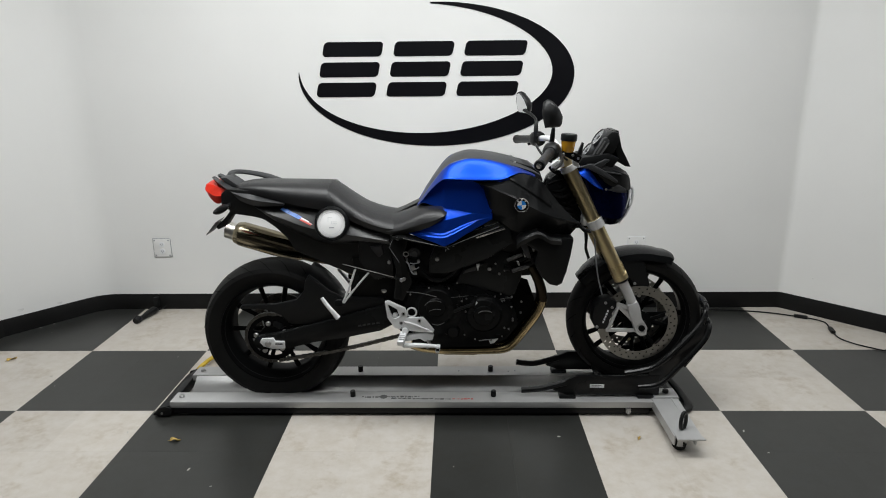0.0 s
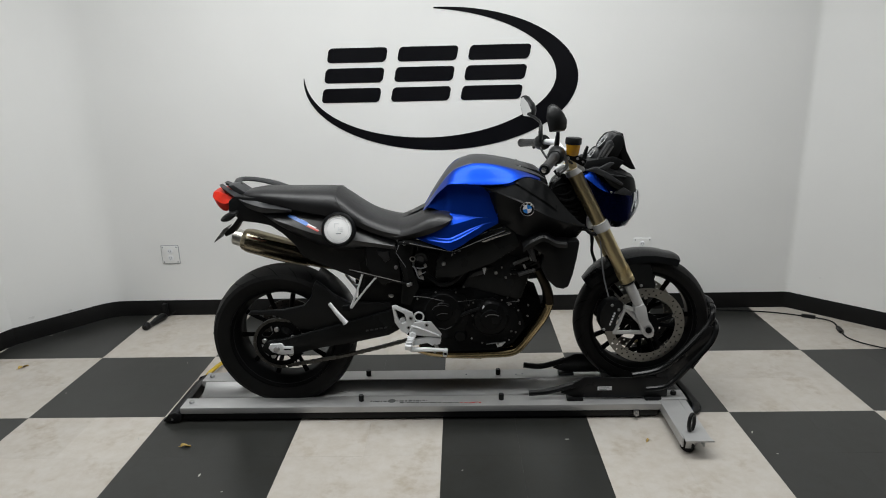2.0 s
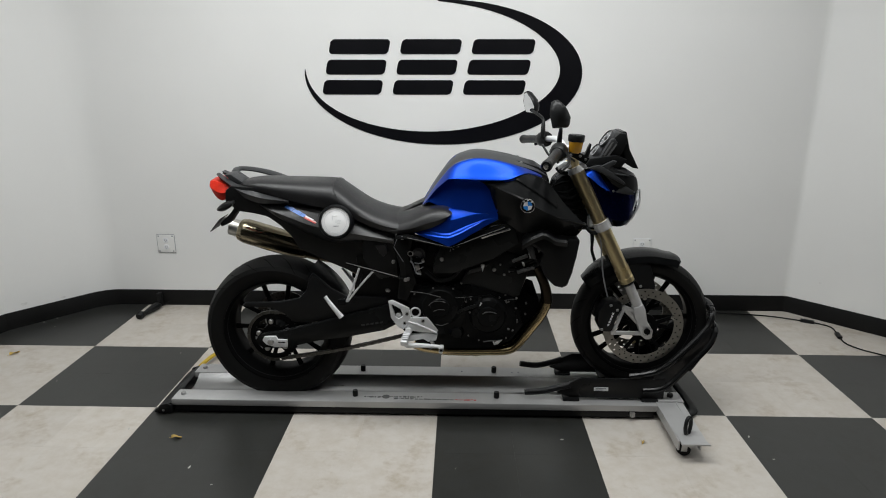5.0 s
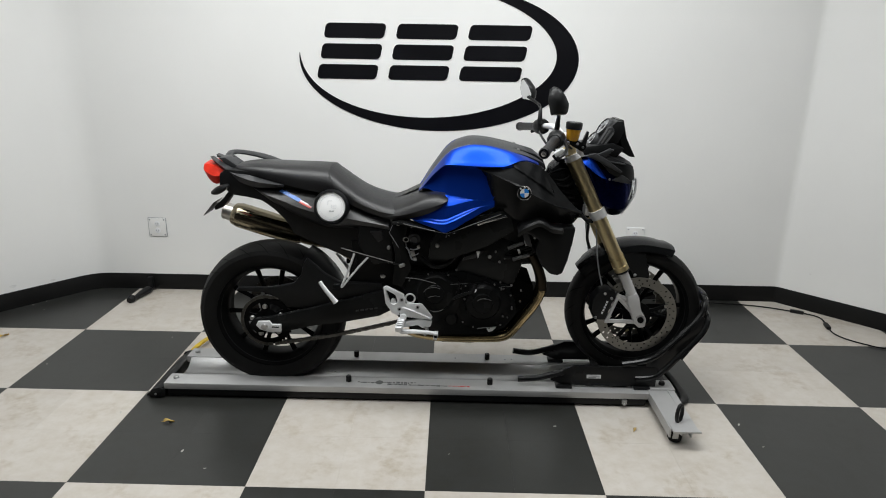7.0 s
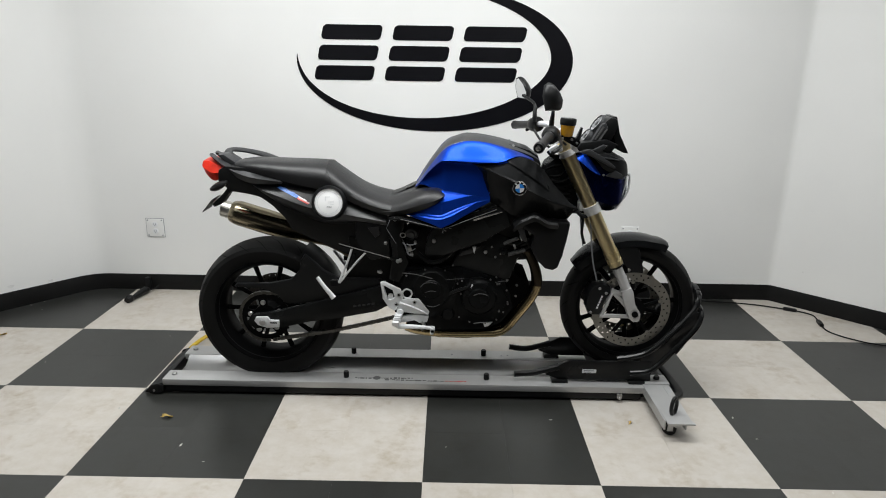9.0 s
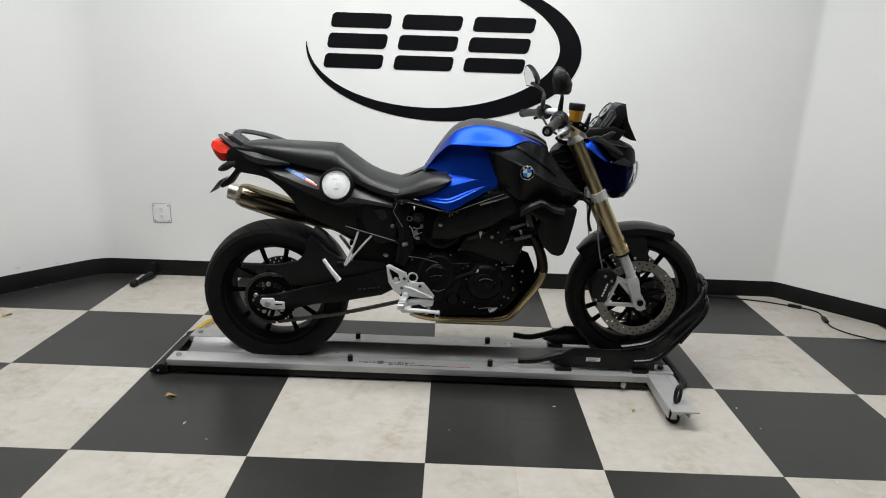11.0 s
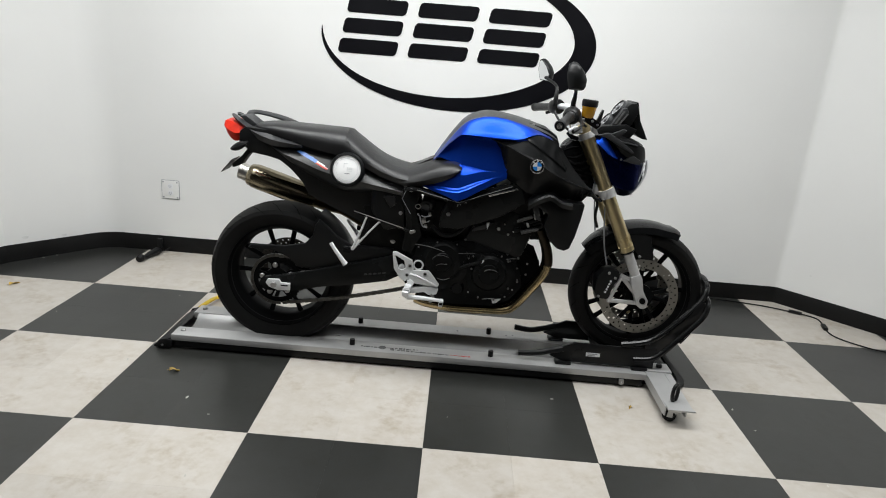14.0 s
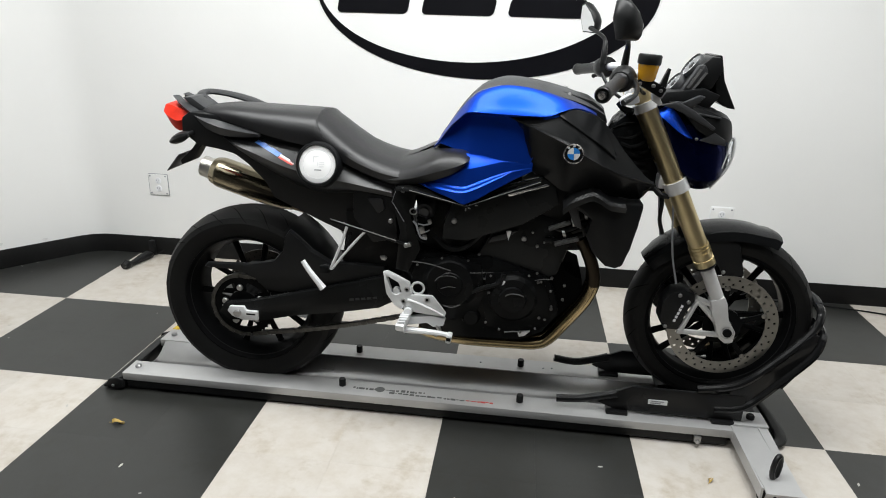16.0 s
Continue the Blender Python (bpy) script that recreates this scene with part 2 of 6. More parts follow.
def box(bm, lo, hi, bevel=0.0, turn=None, segments=2):
    c = [(a + b) / 2 for a, b in zip(lo, hi)]
    s = [abs(b - a) for a, b in zip(lo, hi)]
    m = Matrix.Translation(c) @ (turn.to_4x4() if turn else Matrix.Identity(4)) @ Matrix.Diagonal((*s, 1))
    r = bmesh.ops.create_cube(bm, size=1, matrix=m)
    if bevel:
        vs = set(r["verts"])
        bmesh.ops.bevel(bm, geom=[e for e in bm.edges if e.verts[0] in vs and e.verts[1] in vs], offset=bevel, segments=segments, affect="EDGES", profile=0.6)
    return bm


def prism(bm, outline, y0, y1, bevel=0.004, segments=2, inset=0.0):
    """An outline in x, z pulled from y0 to y1, its rims rounded. inset shrinks the y0 side."""
    k = len(outline)
    cx, cz = sum(p[0] for p in outline) / k, sum(p[1] for p in outline) / k
    a = [bm.verts.new((x + (cx - x) * inset, y0, z + (cz - z) * inset)) for x, z in outline]
    b = [bm.verts.new((x, y1, z)) for x, z in outline]
    fs = [bm.faces.new(a), bm.faces.new(b[::-1])]
    for i in range(k):
        fs.append(bm.faces.new((a[i], b[i], b[(i + 1) % k], a[(i + 1) % k])))
    if bevel:
        es = {e for f in fs[:2] for e in f.edges} | {e for f in fs[2:] for e in f.edges}
        bmesh.ops.recalc_face_normals(bm, faces=fs)
        bmesh.ops.bevel(bm, geom=list(es), offset=bevel, segments=segments, affect="EDGES", profile=0.6, clamp_overlap=True)
    return bm


def smooth_path(pts, n=6):
    pts = [Vector(p) for p in pts]
    out = []
    for i in range(len(pts) - 1):
        p0, p1, p2, p3 = pts[max(i - 1, 0)], pts[i], pts[i + 1], pts[min(i + 2, len(pts) - 1)]
        for j in range(n):
            t = j / n
            out.append(0.5 * ((2 * p1) + (p2 - p0) * t + (2 * p0 - 5 * p1 + 4 * p2 - p3) * t * t + (3 * p1 - p0 - 3 * p2 + p3) * t ** 3))
    return out + [pts[-1]]


def tube(bm, pts, radius, seg=10, n=6, flat=1.0):
    """A round bar along a smooth path; radius is one number or one for each point of pts."""
    path = smooth_path(pts, n) if n > 1 else [Vector(p) for p in pts]
    rs = radius if isinstance(radius, (list, tuple)) else [radius] * len(pts)
    up, rings = None, []
    for i, p in enumerate(path):
        d = (path[min(i + 1, len(path) - 1)] - path[max(i - 1, 0)]).normalized()
        if up is None:
            up = Vector((0, 0, 1)) if abs(d.z) < 0.9 else Vector((0, 1, 0))
        side = d.cross(up).normalized()
        up = side.cross(d).normalized()
        u = i / max(n, 1)
        k = min(int(u), len(rs) - 2)
        r = rs[k] + (rs[k + 1] - rs[k]) * min(1, u - k)
        rings.append([bm.verts.new(p + side * r * math.cos(a) + up * r * flat * math.sin(a)) for a in (2 * math.pi * j / seg for j in range(seg))])
    return bridge(bm, rings)


def bridge(bm, rings, caps=True, loop=True):
    for a, b in zip(rings, rings[1:]):
        k = len(a)
        for j in range(k if loop else k - 1):
            bm.faces.new((a[j], a[(j + 1) % k], b[(j + 1) % k], b[j]))
    if caps:
        bm.faces.new(rings[0][::-1])
        bm.faces.new(rings[-1])
    return bm


def lathe(bm, profile, centre, axis=(0, 1, 0), seg=48, closed=False, arc=(0, 360)):
    """Turns (radius, along) pairs round an axis through centre."""
    ax = Vector(axis).normalized()
    u = ax.orthogonal().normalized()
    if abs(ax.y) > 0.99:
        u = Vector((1, 0, 0))
    w = ax.cross(u)
    c = Vector(centre)
    full = arc == (0, 360)
    rings = []
    for i in range(seg if full else seg + 1):
        a = radians(arc[0] + (arc[1] - arc[0]) * i / seg)
        d = u * math.cos(a) + w * math.sin(a)
        rings.append([bm.verts.new(c + d * r + ax * h) for r, h in profile])
    k = len(profile)
    count = seg if full else seg
    for i in range(count):
        a, b = rings[i], rings[(i + 1) % len(rings)]
        for j in range(k if closed else k - 1):
            q = (a[j], a[(j + 1) % k], b[(j + 1) % k], b[j])
            bm.faces.new(q)
    return bm


def shell(bm, grid, off):
    """A curved panel: a grid of points and a second layer moved by off (a vector, or a function of the point), closed all round."""
    move = off if callable(off) else (lambda p: Vector(off))
    front = [[bm.verts.new(p) for p in row] for row in grid]
    back = [[bm.verts.new(Vector(p) + move(Vector(p))) for p in row] for row in grid]
    r, c = len(grid), len(grid[0])
    for i in range(r - 1):
        for j in range(c - 1):
            bm.faces.new((front[i][j], front[i][j + 1], front[i + 1][j + 1], front[i + 1][j]))
            bm.faces.new((back[i][j], back[i + 1][j], back[i + 1][j + 1], back[i][j + 1]))
    rim = [(0, j) for j in range(c)] + [(i, c - 1) for i in range(1, r)] + [(r - 1, j) for j in range(c - 2, -1, -1)] + [(i, 0) for i in range(r - 2, 0, -1)]
    for k in range(len(rim)):
        (a, b), (d, e) = rim[k], rim[(k + 1) % len(rim)]
        bm.faces.new((front[a][b], back[a][b], back[d][e], front[d][e]))
    return bm


def dense(rows, n=3):
    """More rows between the given ones, on a smooth curve."""
    cols = [smooth_path([r[j] for r in rows], n) for j in range(len(rows[0]))]
    return [[col[i] for col in cols] for i in range(len(cols[0]))]


def B():
    return bmesh.new()


# ---- the room ----
WALL_Y, LX, RX, H = 1.222, -2.080, 2.047, 2.72


def wall_run(name, line, label, paint, out=0.12):
    """An upright wall along a line of points with its thickness on the far side, and its vinyl base."""
    pts = [Vector((*p, 0)) for p in line]
    nrm = []
    for i in range(len(pts)):
        d = (pts[min(i + 1, len(pts) - 1)] - pts[max(i - 1, 0)]).normalized()
        nrm.append(Vector((d.y, -d.x, 0)))
    bm = B()
    bridge(bm, [[bm.verts.new((p.x, p.y, -0.02)), bm.verts.new((p.x, p.y, H)), bm.verts.new((p.x - n.x * out, p.y - n.y * out, H)), bm.verts.new((p.x - n.x * out, p.y - n.y * out, -0.02))] for p, n in zip(pts, nrm)])
    tagged(part(name, bm, paint), label, "wall", kind="structure")
    bm = B()
    t = 0.004
    q = [(-0.003, t), (0.010, t), (0.094, t), (0.098, 0.002), (0.098, -0.002), (-0.003, -0.002)]
    bridge(bm, [[bm.verts.new((p + n * o).to_tuple()[:2] + (z,)) for z, o in q] for p, n in zip(pts, nrm)])
    tagged(part("baseboard", bm, BASE_BLACK), "glossy black vinyl baseboard along the white wall", "baseboard", kind="structure")


def eased(a, p, c, cut, n=6):
    """A corner p between a and c turned into a short curve."""
    a, p, c = Vector(a), Vector(p), Vector(c)
    u, v = p + (a - p).normalized() * cut, p + (c - p).normalized() * cut
    return [tuple(u.lerp(p, k / n).lerp(p.lerp(v, k / n), k / n)) for k in range(n + 1)]


KEY = [(-2.60, -5.2), (-2.60, -0.9), (-2.53, 0.50), (-2.428, 0.800), (LX, WALL_Y), (RX, WALL_Y), (2.92, 0.34), (2.92, -0.3), (2.92, -5.2)]
turn_l, turn_r = eased(KEY[3], KEY[4], KEY[5], 0.10), eased(KEY[4], KEY[5], KEY[6], 0.025)
# The south walls are unseen, added dark to keep bounce off the motorcycle.
white, dark = "smooth white painted wall with a black base", "unseen dark wall added to cut bounce light"
for nm, line in (("wall_south_west", [KEY[0], KEY[1]]), ("wall_west", [KEY[1], KEY[2]]), ("wall_west_turn", [KEY[2], KEY[3]]), ("wall_north", [KEY[3]] + turn_l + turn_r + [KEY[6]]),
                 ("wall_east", [KEY[6], KEY[7]]), ("wall_south_east", [KEY[7], KEY[8]]), ("wall_south", [KEY[8], KEY[0]])):
    rear_wall = nm.startswith("wall_south")
    wall_run(nm, line, dark if rear_wall else white, GREY_PAINT if rear_wall else WHITE_PAINT)
bm = B()
box(bm, (-2.9, -5.4, H), (3.1, 1.5, H + 0.1))
tagged(part("ceiling", bm, CEILING_PAINT), "plain white ceiling", "ceiling", kind="structure")
bm = B()
box(bm, (-2.9, -5.4, -0.12), (3.1, 1.5, -0.004))
floor = tagged(part("floor", bm, GROUT), "black and white checkered vinyl tile floor", "floor", kind="structure")


def emblem():
    """Slanted bars inside a tapering open ring, raised from the wall."""
    y1, y0 = WALL_Y, WALL_Y - 0.003
    top = thing("wall_emblem", (0, WALL_Y, 1.38), "large flat black emblem, slanted bars inside an open oval ring", "wall emblem")
    # the ring: outer and inner ellipses that part from nothing at the open end
    bm = B()
    n = 90
    a0, a1 = 176.0, 452.0
    rows = []
    for i in range(n + 1):
        u = i / n
        a = radians(a0 + (a1 - a0) * u)
        grow = math.sin(math.pi * min(1, u * 0.98 + 0.004)) ** 0.8
        w = 0.136 * grow * (0.56 + 0.44 * math.exp(-((u - 0.66) / 0.22) ** 2))
        ox, oz = -0.030 + 0.766 * math.cos(a), 1.382 + 0.386 * math.sin(a)
        nx, nz = math.cos(a), math.sin(a)
        rows.append([bm.verts.new((ox, y0, oz)), bm.verts.new((ox - nx * w, y0, oz - nz * w)), bm.verts.new((ox - nx * w, y1, oz - nz * w)), bm.verts.new((ox, y1, oz))])
    bridge(bm, rows)
    part("ring", bm, EMBLEM, top, "open oval ring")
    # three stacks of three slanted bars with rounded ends
    lean, z0, z1 = 0.21, 1.272, 1.566
    for x0, x1 in ((-0.704, -0.376), (-0.312, 0.016), (0.079, 0.416)):
        for v0, v1 in ((0.0, 0.265), (0.365, 0.635), (0.735, 1.0)):
            pts = []
            for u, v, turn in ((x0, v0, 180), (x1, v0, 270), (x1, v1, 0), (x0, v1, 90)):
                z = z0 + (z1 - z0) * v
                r = 0.022
                cx, cz = u + (r if u == x0 else -r), z + (r if v == v0 else -r)
                for k in range(6):
                    t = radians(turn + 18 * k)
                    pz = cz + r * math.sin(t)
                    pts.append((cx + r * math.cos(t) + (pz - z0) * lean, pz))
            bm = B()
            prism(bm, pts, y0, y1, 0)
            part("bar", bm, EMBLEM, top)
    top.location += Vector((0.0175, 0, -0.0045))


emblem()


def outlet(x, z):
    w, h = 0.104, 0.112
    top = thing("wall_outlet", (x, WALL_Y, z), "square steel duplex outlet plate on the white wall", "outlet", "wall outlets")
    bm = B()
    box(bm, (x - w / 2, WALL_Y - 0.006, z - h / 2), (x + w / 2, WALL_Y, z + h / 2), 0.003)
    part("cover_plate", bm, OUTLET, top)
    bm = B()
    # grey strips painted as the thin shadow round the plate
    for s in (-1, 1):
        prism(bm, [(x - w / 2 - 0.002 if s < 0 else x + w / 2 - 0.001, z - h / 2), (x - w / 2 + 0.001 if s < 0 else x + w / 2 + 0.002, z - h / 2), (x - w / 2 + 0.001 if s < 0 else x + w / 2 + 0.002, z + h / 2), (x - w / 2 - 0.002 if s < 0 else x + w / 2 - 0.001, z + h / 2)], WALL_Y - 0.004, WALL_Y - 0.0003, 0)
    box(bm, (x - w / 2, WALL_Y - 0.004, z - h / 2 - 0.002), (x + w / 2, WALL_Y - 0.0003, z - h / 2 + 0.0005))
    box(bm, (x - w / 2, WALL_Y - 0.004, z + h / 2 - 0.0005), (x + w / 2, WALL_Y - 0.0003, z + h / 2 + 0.002))
    part("shadow_edge", bm, LIGHT_INK if x > 0 else INK, top, "thin shadow edge")
    for dz in (-0.021, 0.021):
        bm = B()
        lathe(bm, [(0.0, -0.0085), (0.015, -0.0085), (0.017, -0.006), (0.017, 0)], (x, WALL_Y, z + dz), seg=20)
        sock = part("socket", bm, DECAL_WHITE, top)
        bm = B()
        for dx in (-0.006, 0.006):
            box(bm, (x + dx - 0.0012, WALL_Y - 0.0095, z + dz - 0.002), (x + dx + 0.0012, WALL_Y - 0.0084, z + dz + 0.007))
        box(bm, (x - 0.002, WALL_Y - 0.0095, z + dz - 0.009), (x + 0.002, WALL_Y - 0.0084, z + dz - 0.005))
        part("slot", bm, INK, sock)
    for dx, dz in ((-1, -1), (1, -1), (-1, 1), (1, 1)):
        bm = B()
        lathe(bm, [(0, -0.0085), (0.004, -0.008), (0.0045, -0.006)], (x + dx * 0.042, WALL_Y, z + dz * 0.046), seg=10)
        part("screw", bm, INK, top)


outlet(-1.675, 0.393)
outlet(1.163, 0.391)


# ---- the motorcycle dolly ----
C = 0.12  # the plane through the motorcycle's middle
RAIL, DECK = 0.068, 0.028
DX0, DX1 = -1.135, 0.925


def bolt_head(parent, x, y, z, r=0.008, h=0.008, mat=BOLT, name="bolt", axis=(0, 0, 1)):
    bm = B()
    lathe(bm, [(0, h), (r * 0.75, h), (r, h * 0.7), (r, 0)], (x, y, z), axis, 12)
    return part(name, bm, mat, parent)


def dolly():
    d = thing("motorcycle_dolly", (-0.1, C, 0.0), "low brushed aluminium motorcycle dolly with black end bars", "dolly")
    for nm, y0, y1 in (("front_rail", -0.046, 0.040), ("rear_rail", 0.2003, 0.288)):
        bm = B()
        box(bm, (DX0, y0, 0.040), (DX1, y1, RAIL), 0.003)
        part(nm, bm, ALU, d, "brushed aluminium rail")
    # the wheel channel sags between the rails like a trough
    bm = B()
    prof = [(y, DECK + (RAIL - 0.004 - DECK) * (abs(y - C) / 0.080) ** 1.7) for y in [0.0402 + 0.1600 * k / 20 for k in range(21)]]
    xs = [DX0 + 0.022, -0.9, -0.4, 0.1, 0.6, DX1]
    shell(bm, [[Vector((x, y, z)) for y, z in prof] for x in xs], (0, 0, -0.003))
    part("channel", bm, DECK_METAL, d, "dull metal wheel channel, darkened for shade", 40)
    for y in (-0.040, 0.250):
        bm = B()
        box(bm, (DX0 + 0.01, y, 0.010), (DX1 - 0.02, y + 0.03, 0.0402), 0.002)
        part("under_beam", bm, PLASTIC, d, "black steel beam")
    bm = B()
    prism(bm, [(DX0 - 0.078, 0.006), (DX0 - 0.074, 0.016), (DX0 - 0.030, 0.046), (DX0 - 0.001, 0.052), (DX0 - 0.001, 0.006)], -0.05, 0.295, 0.004)
    end = part("end_bar", bm, PLASTIC, d, "black steel end bar")
    for y in (-0.056, 0.290):
        bm = B()
        prism(bm, [(DX0 - 0.062, 0.016), (DX0 - 0.050, 0.042), (DX0 - 0.020, 0.050), (DX0 + 0.004, 0.044), (DX0 + 0.004, 0.012), (DX0 - 0.030, 0.002), (DX0 - 0.052, 0.004)], y, y + 0.012, 0.003)
        part("end_bracket", bm, PLASTIC, d, "black angled bracket")
        bm = B()
        lathe(bm, [(0.0, -0.008), (0.018, -0.008), (0.020, -0.005), (0.020, 0.005), (0.018, 0.008), (0, 0.008)], (DX0 - 0.034, y + 0.020, 0.020), seg=18)
        part("end_wheel", bm, RUBBER, d, "small black wheel")
        bolt_head(end, DX0 - 0.034, y, 0.020, 0.005, 0.004, axis=(0, -1, 0))
    for y in (0.000, 0.243):
        bolt_head(d, DX0 + 0.035, y, RAIL, 0.011, 0.010)
    for x in (-0.358, 0.247):
        for y in (0.006, 0.240):
            bm = B()
            lathe(bm, [(0, 0.026), (0.010, 0.026), (0.0115, 0.023), (0.0115, 0.0)], (x, y, RAIL), (0, 0, 1), 14)
            part("stud", bm, PLASTIC, d, "black rubber stud")
    for x, y in ((0.10, 0.24), (0.33, 0.235), (0.36, 0.24)):
        bolt_head(d, x, y, RAIL, 0.004, 0.002, INK)
    # maker's marks printed on the rail, worn
    rng = random.Random(3)
    for y, x, stop in ((-0.002, -0.318, -0.075), (-0.018, -0.190, 0.150)):
        while x < stop:
            w = rng.uniform(0.004, 0.020)
            y += rng.uniform(-0.0012, 0.0012)
            bm = B()
            box(bm, (x, y - rng.uniform(0.001, 0.007), RAIL), (x + w, y + rng.uniform(0.001, 0.007), RAIL + 0.0006))
            part("printed_mark", bm, DECAL_RED if x > 0.06 else DECAL_GLINT_GREY, d)
            x += w + rng.uniform(0.001, 0.007)
    bm = B()
    lathe(bm, [(0.0, 0.0007), (0.016, 0.0007), (0.016, 0)], (-0.225, -0.001, RAIL), (0, 0, 1), 20)
    part("printed_mark", bm, DECAL_GLINT_GREY, d)
    # the swing-out leg with its castor
    bm = B()
    rows = [[(0.912, 0.036, 0.066), (1.030, 0.036, 0.066)], [(0.912, 0.010, 0.068), (1.028, 0.006, 0.068)], [(0.920, -0.315, 0.076), (1.016, -0.315, 0.076)], [(0.918, -0.338, 0.076), (1.024, -0.338, 0.076)]]
    shell(bm, rows, (0, 0, -0.006))
    box(bm, (0.914, -0.31, 0.034), (0.920, 0.0, 0.072))
    box(bm, (0.996, -0.31, 0.034), (1.002, 0.0, 0.072))
    part("leg", bm, ALU, d, "grey aluminium outrigger leg")
    bm = B()
    box(bm, (0.920, -0.02, RAIL), (1.030, 0.060, RAIL + 0.008), 0.002)
    part("leg_plate", bm, ALU, d)
    bolt_head(d, 0.985, 0.022, RAIL + 0.008, 0.013, 0.014, PLASTIC)
    bolt_head(d, 0.86, 0.012, RAIL, 0.010, 0.012)
    for yy in (-0.285, 0.42):
        bm = B()
        lathe(bm, [(0.0, -0.012), (0.024, -0.012), (0.027, -0.008), (0.027, 0.008), (0.024, 0.012), (0, 0.012)], (0.945, yy, 0.027), (0.5, 0.85, 0), 20)
        w = part("castor_wheel", bm, RUBBER, d, "black castor wheel")
        bm = B()
        for s in (-1, 1):
            prism(bm, [(0.930, 0.024), (0.955, 0.022), (0.985, 0.066), (0.935, 0.070)], yy + s * 0.017 - 0.0015, yy + s * 0.017 + 0.0015, 0.0008)
        box(bm, (0.935, yy - 0.018, 0.066), (0.985, yy + 0.018, 0.071))
        part("castor_fork", bm, BOLT, d)
    bm = B()
    box(bm, (0.93, 0.05, 0.030), (1.02, 0.45, 0.066), 0.003)
    part("leg", bm, PLASTIC, d, "black far outrigger leg")
    bm = B()
    loop = [(0.962 + 0.014 * math.cos(a), -0.262 + 0.012 * math.cos(a), 0.108 + 0.036 * math.sin(a)) for a in (i * math.pi / 6 for i in range(13))]
    tube(bm, loop, 0.0075, 8, 3)
    part("pull_loop", bm, PLASTIC, d, "black plastic pull loop")
    bm = B()
    box(bm, (0.80, -0.056, 0.020), (0.822, -0.045, 0.040), 0.003)
    part("tab", bm, BOLT, d)
    bolt_head(d, 0.811, -0.056, 0.024, 0.007, 0.006, axis=(0, -1, 0))


dolly()


def wheel_chock():
    w = thing("wheel_chock", (0.85, C, RAIL), "black steel front wheel chock bolted on the dolly", "wheel chock")
    for s in (-1, 1):
        y = C + s * 0.118
        bm = B()
        tube(bm, [(0.365, y, 0.098 if s < 0 else 0.114), (0.44, y, 0.104 if s < 0 else 0.106), (0.51, y, 0.122), (0.555, y, 0.136)], [0.013, 0.013, 0.013, 0.015], 10, 4)
        part("arm", bm, SATIN, w, "black arm with rubber end")
        bm = B()
        prism(bm, [(0.50, 0.100), (0.545, 0.142), (0.60, 0.168), (0.80, 0.166), (0.95, 0.170), (0.95, 0.078), (0.56, 0.078)], y - 0.006, y + 0.006, 0.003)
        part("side_plate", bm, SATIN, w)
        bm = B()
        tube(bm, [(0.80, y, 0.176), (0.92, y, 0.205), (1.015, y + 0.004, 0.290), (1.103, y - s * 0.012, 0.395), (1.127, y - s * 0.035, 0.450), (1.132, C + s * 0.03, 0.462)], 0.0125, 10, 6)
        part("upper_tube", bm, CHOCK_BLACK, w)
        bm = B()
        tube(bm, [(0.86, y, 0.112), (0.95, y, 0.128), (1.03, y, 0.215), (1.112, y, 0.318), (1.134, y - s * 0.010, 0.372), (1.140, y - s * 0.040, 0.392), (1.142, C + s * 0.02, 0.396)], 0.0140, 10, 6)
        part("lower_tube", bm, CHOCK_BLACK, w)
        bm = B()
        prism(bm, [(0.90, 0.130), (0.96, 0.135), (1.035, 0.215), (1.108, 0.320), (1.120, 0.395), (1.100, 0.395), (1.01, 0.290), (0.90, 0.200)], y - 0.004, y + 0.004, 0.002)
        part("web_plate", bm, CHOCK_BLACK, w)
        for x in (0.56, 0.89):
            bm = B()
            box(bm, (x - 0.035, y - 0.022, RAIL), (x + 0.035, y + 0.022, RAIL + 0.012), 0.004)
            part("foot", bm, SATIN, w)
    bm = B()
    tube(bm, [(1.133, C - 0.05, 0.462), (1.137, C, 0.466), (1.133, C + 0.05, 0.462)], 0.0125, 10, 4)
    part("cross_tube", bm, SATIN, w)
    # the cradle behind the tyre
    bm = B()
    rows = [[(1.045, C - 0.105, 0.20), (1.060, C, 0.19), (1.045, C + 0.105, 0.20)], [(1.105, C - 0.105, 0.30), (1.120, C, 0.29), (1.105, C + 0.105, 0.30)], [(1.124, C - 0.10, 0.385), (1.136, C, 0.38), (1.124, C + 0.10, 0.385)]]
    shell(bm, dense(rows, 3), (0.012, 0, -0.004))
    part("cradle", bm, SATIN, w)
    bm = B()
    rows = [[(0.70, C - 0.07, 0.114), (0.70, C + 0.07, 0.114)], [(0.85, C - 0.07, 0.096), (0.85, C + 0.07, 0.096)], [(1.00, C - 0.07, 0.136), (1.00, C + 0.07, 0.136)]]
    shell(bm, rows, (0, 0, -0.006))
    part("tray", bm, SATIN, w)
    bm = B()
    tube(bm, [(1.050, C + 0.15, 0.060), (1.070, C + 0.075, 0.036), (1.088, C + 0.01, 0.020), (1.093, C - 0.055, 0.015), (1.089, C - 0.100, 0.014), (1.070, C - 0.132, 0.014), (1.040, C - 0.155, 0.020)], [0.014, 0.016, 0.017, 0.019, 0.019, 0.016, 0.012], 10, 5, 0.7)
    part("floor_bar", bm, PLASTIC, w, "black bar lying on the floor")
    bm = B()
    box(bm, (0.655, C - 0.1262, 0.112), (0.715, C - 0.1240, 0.128))
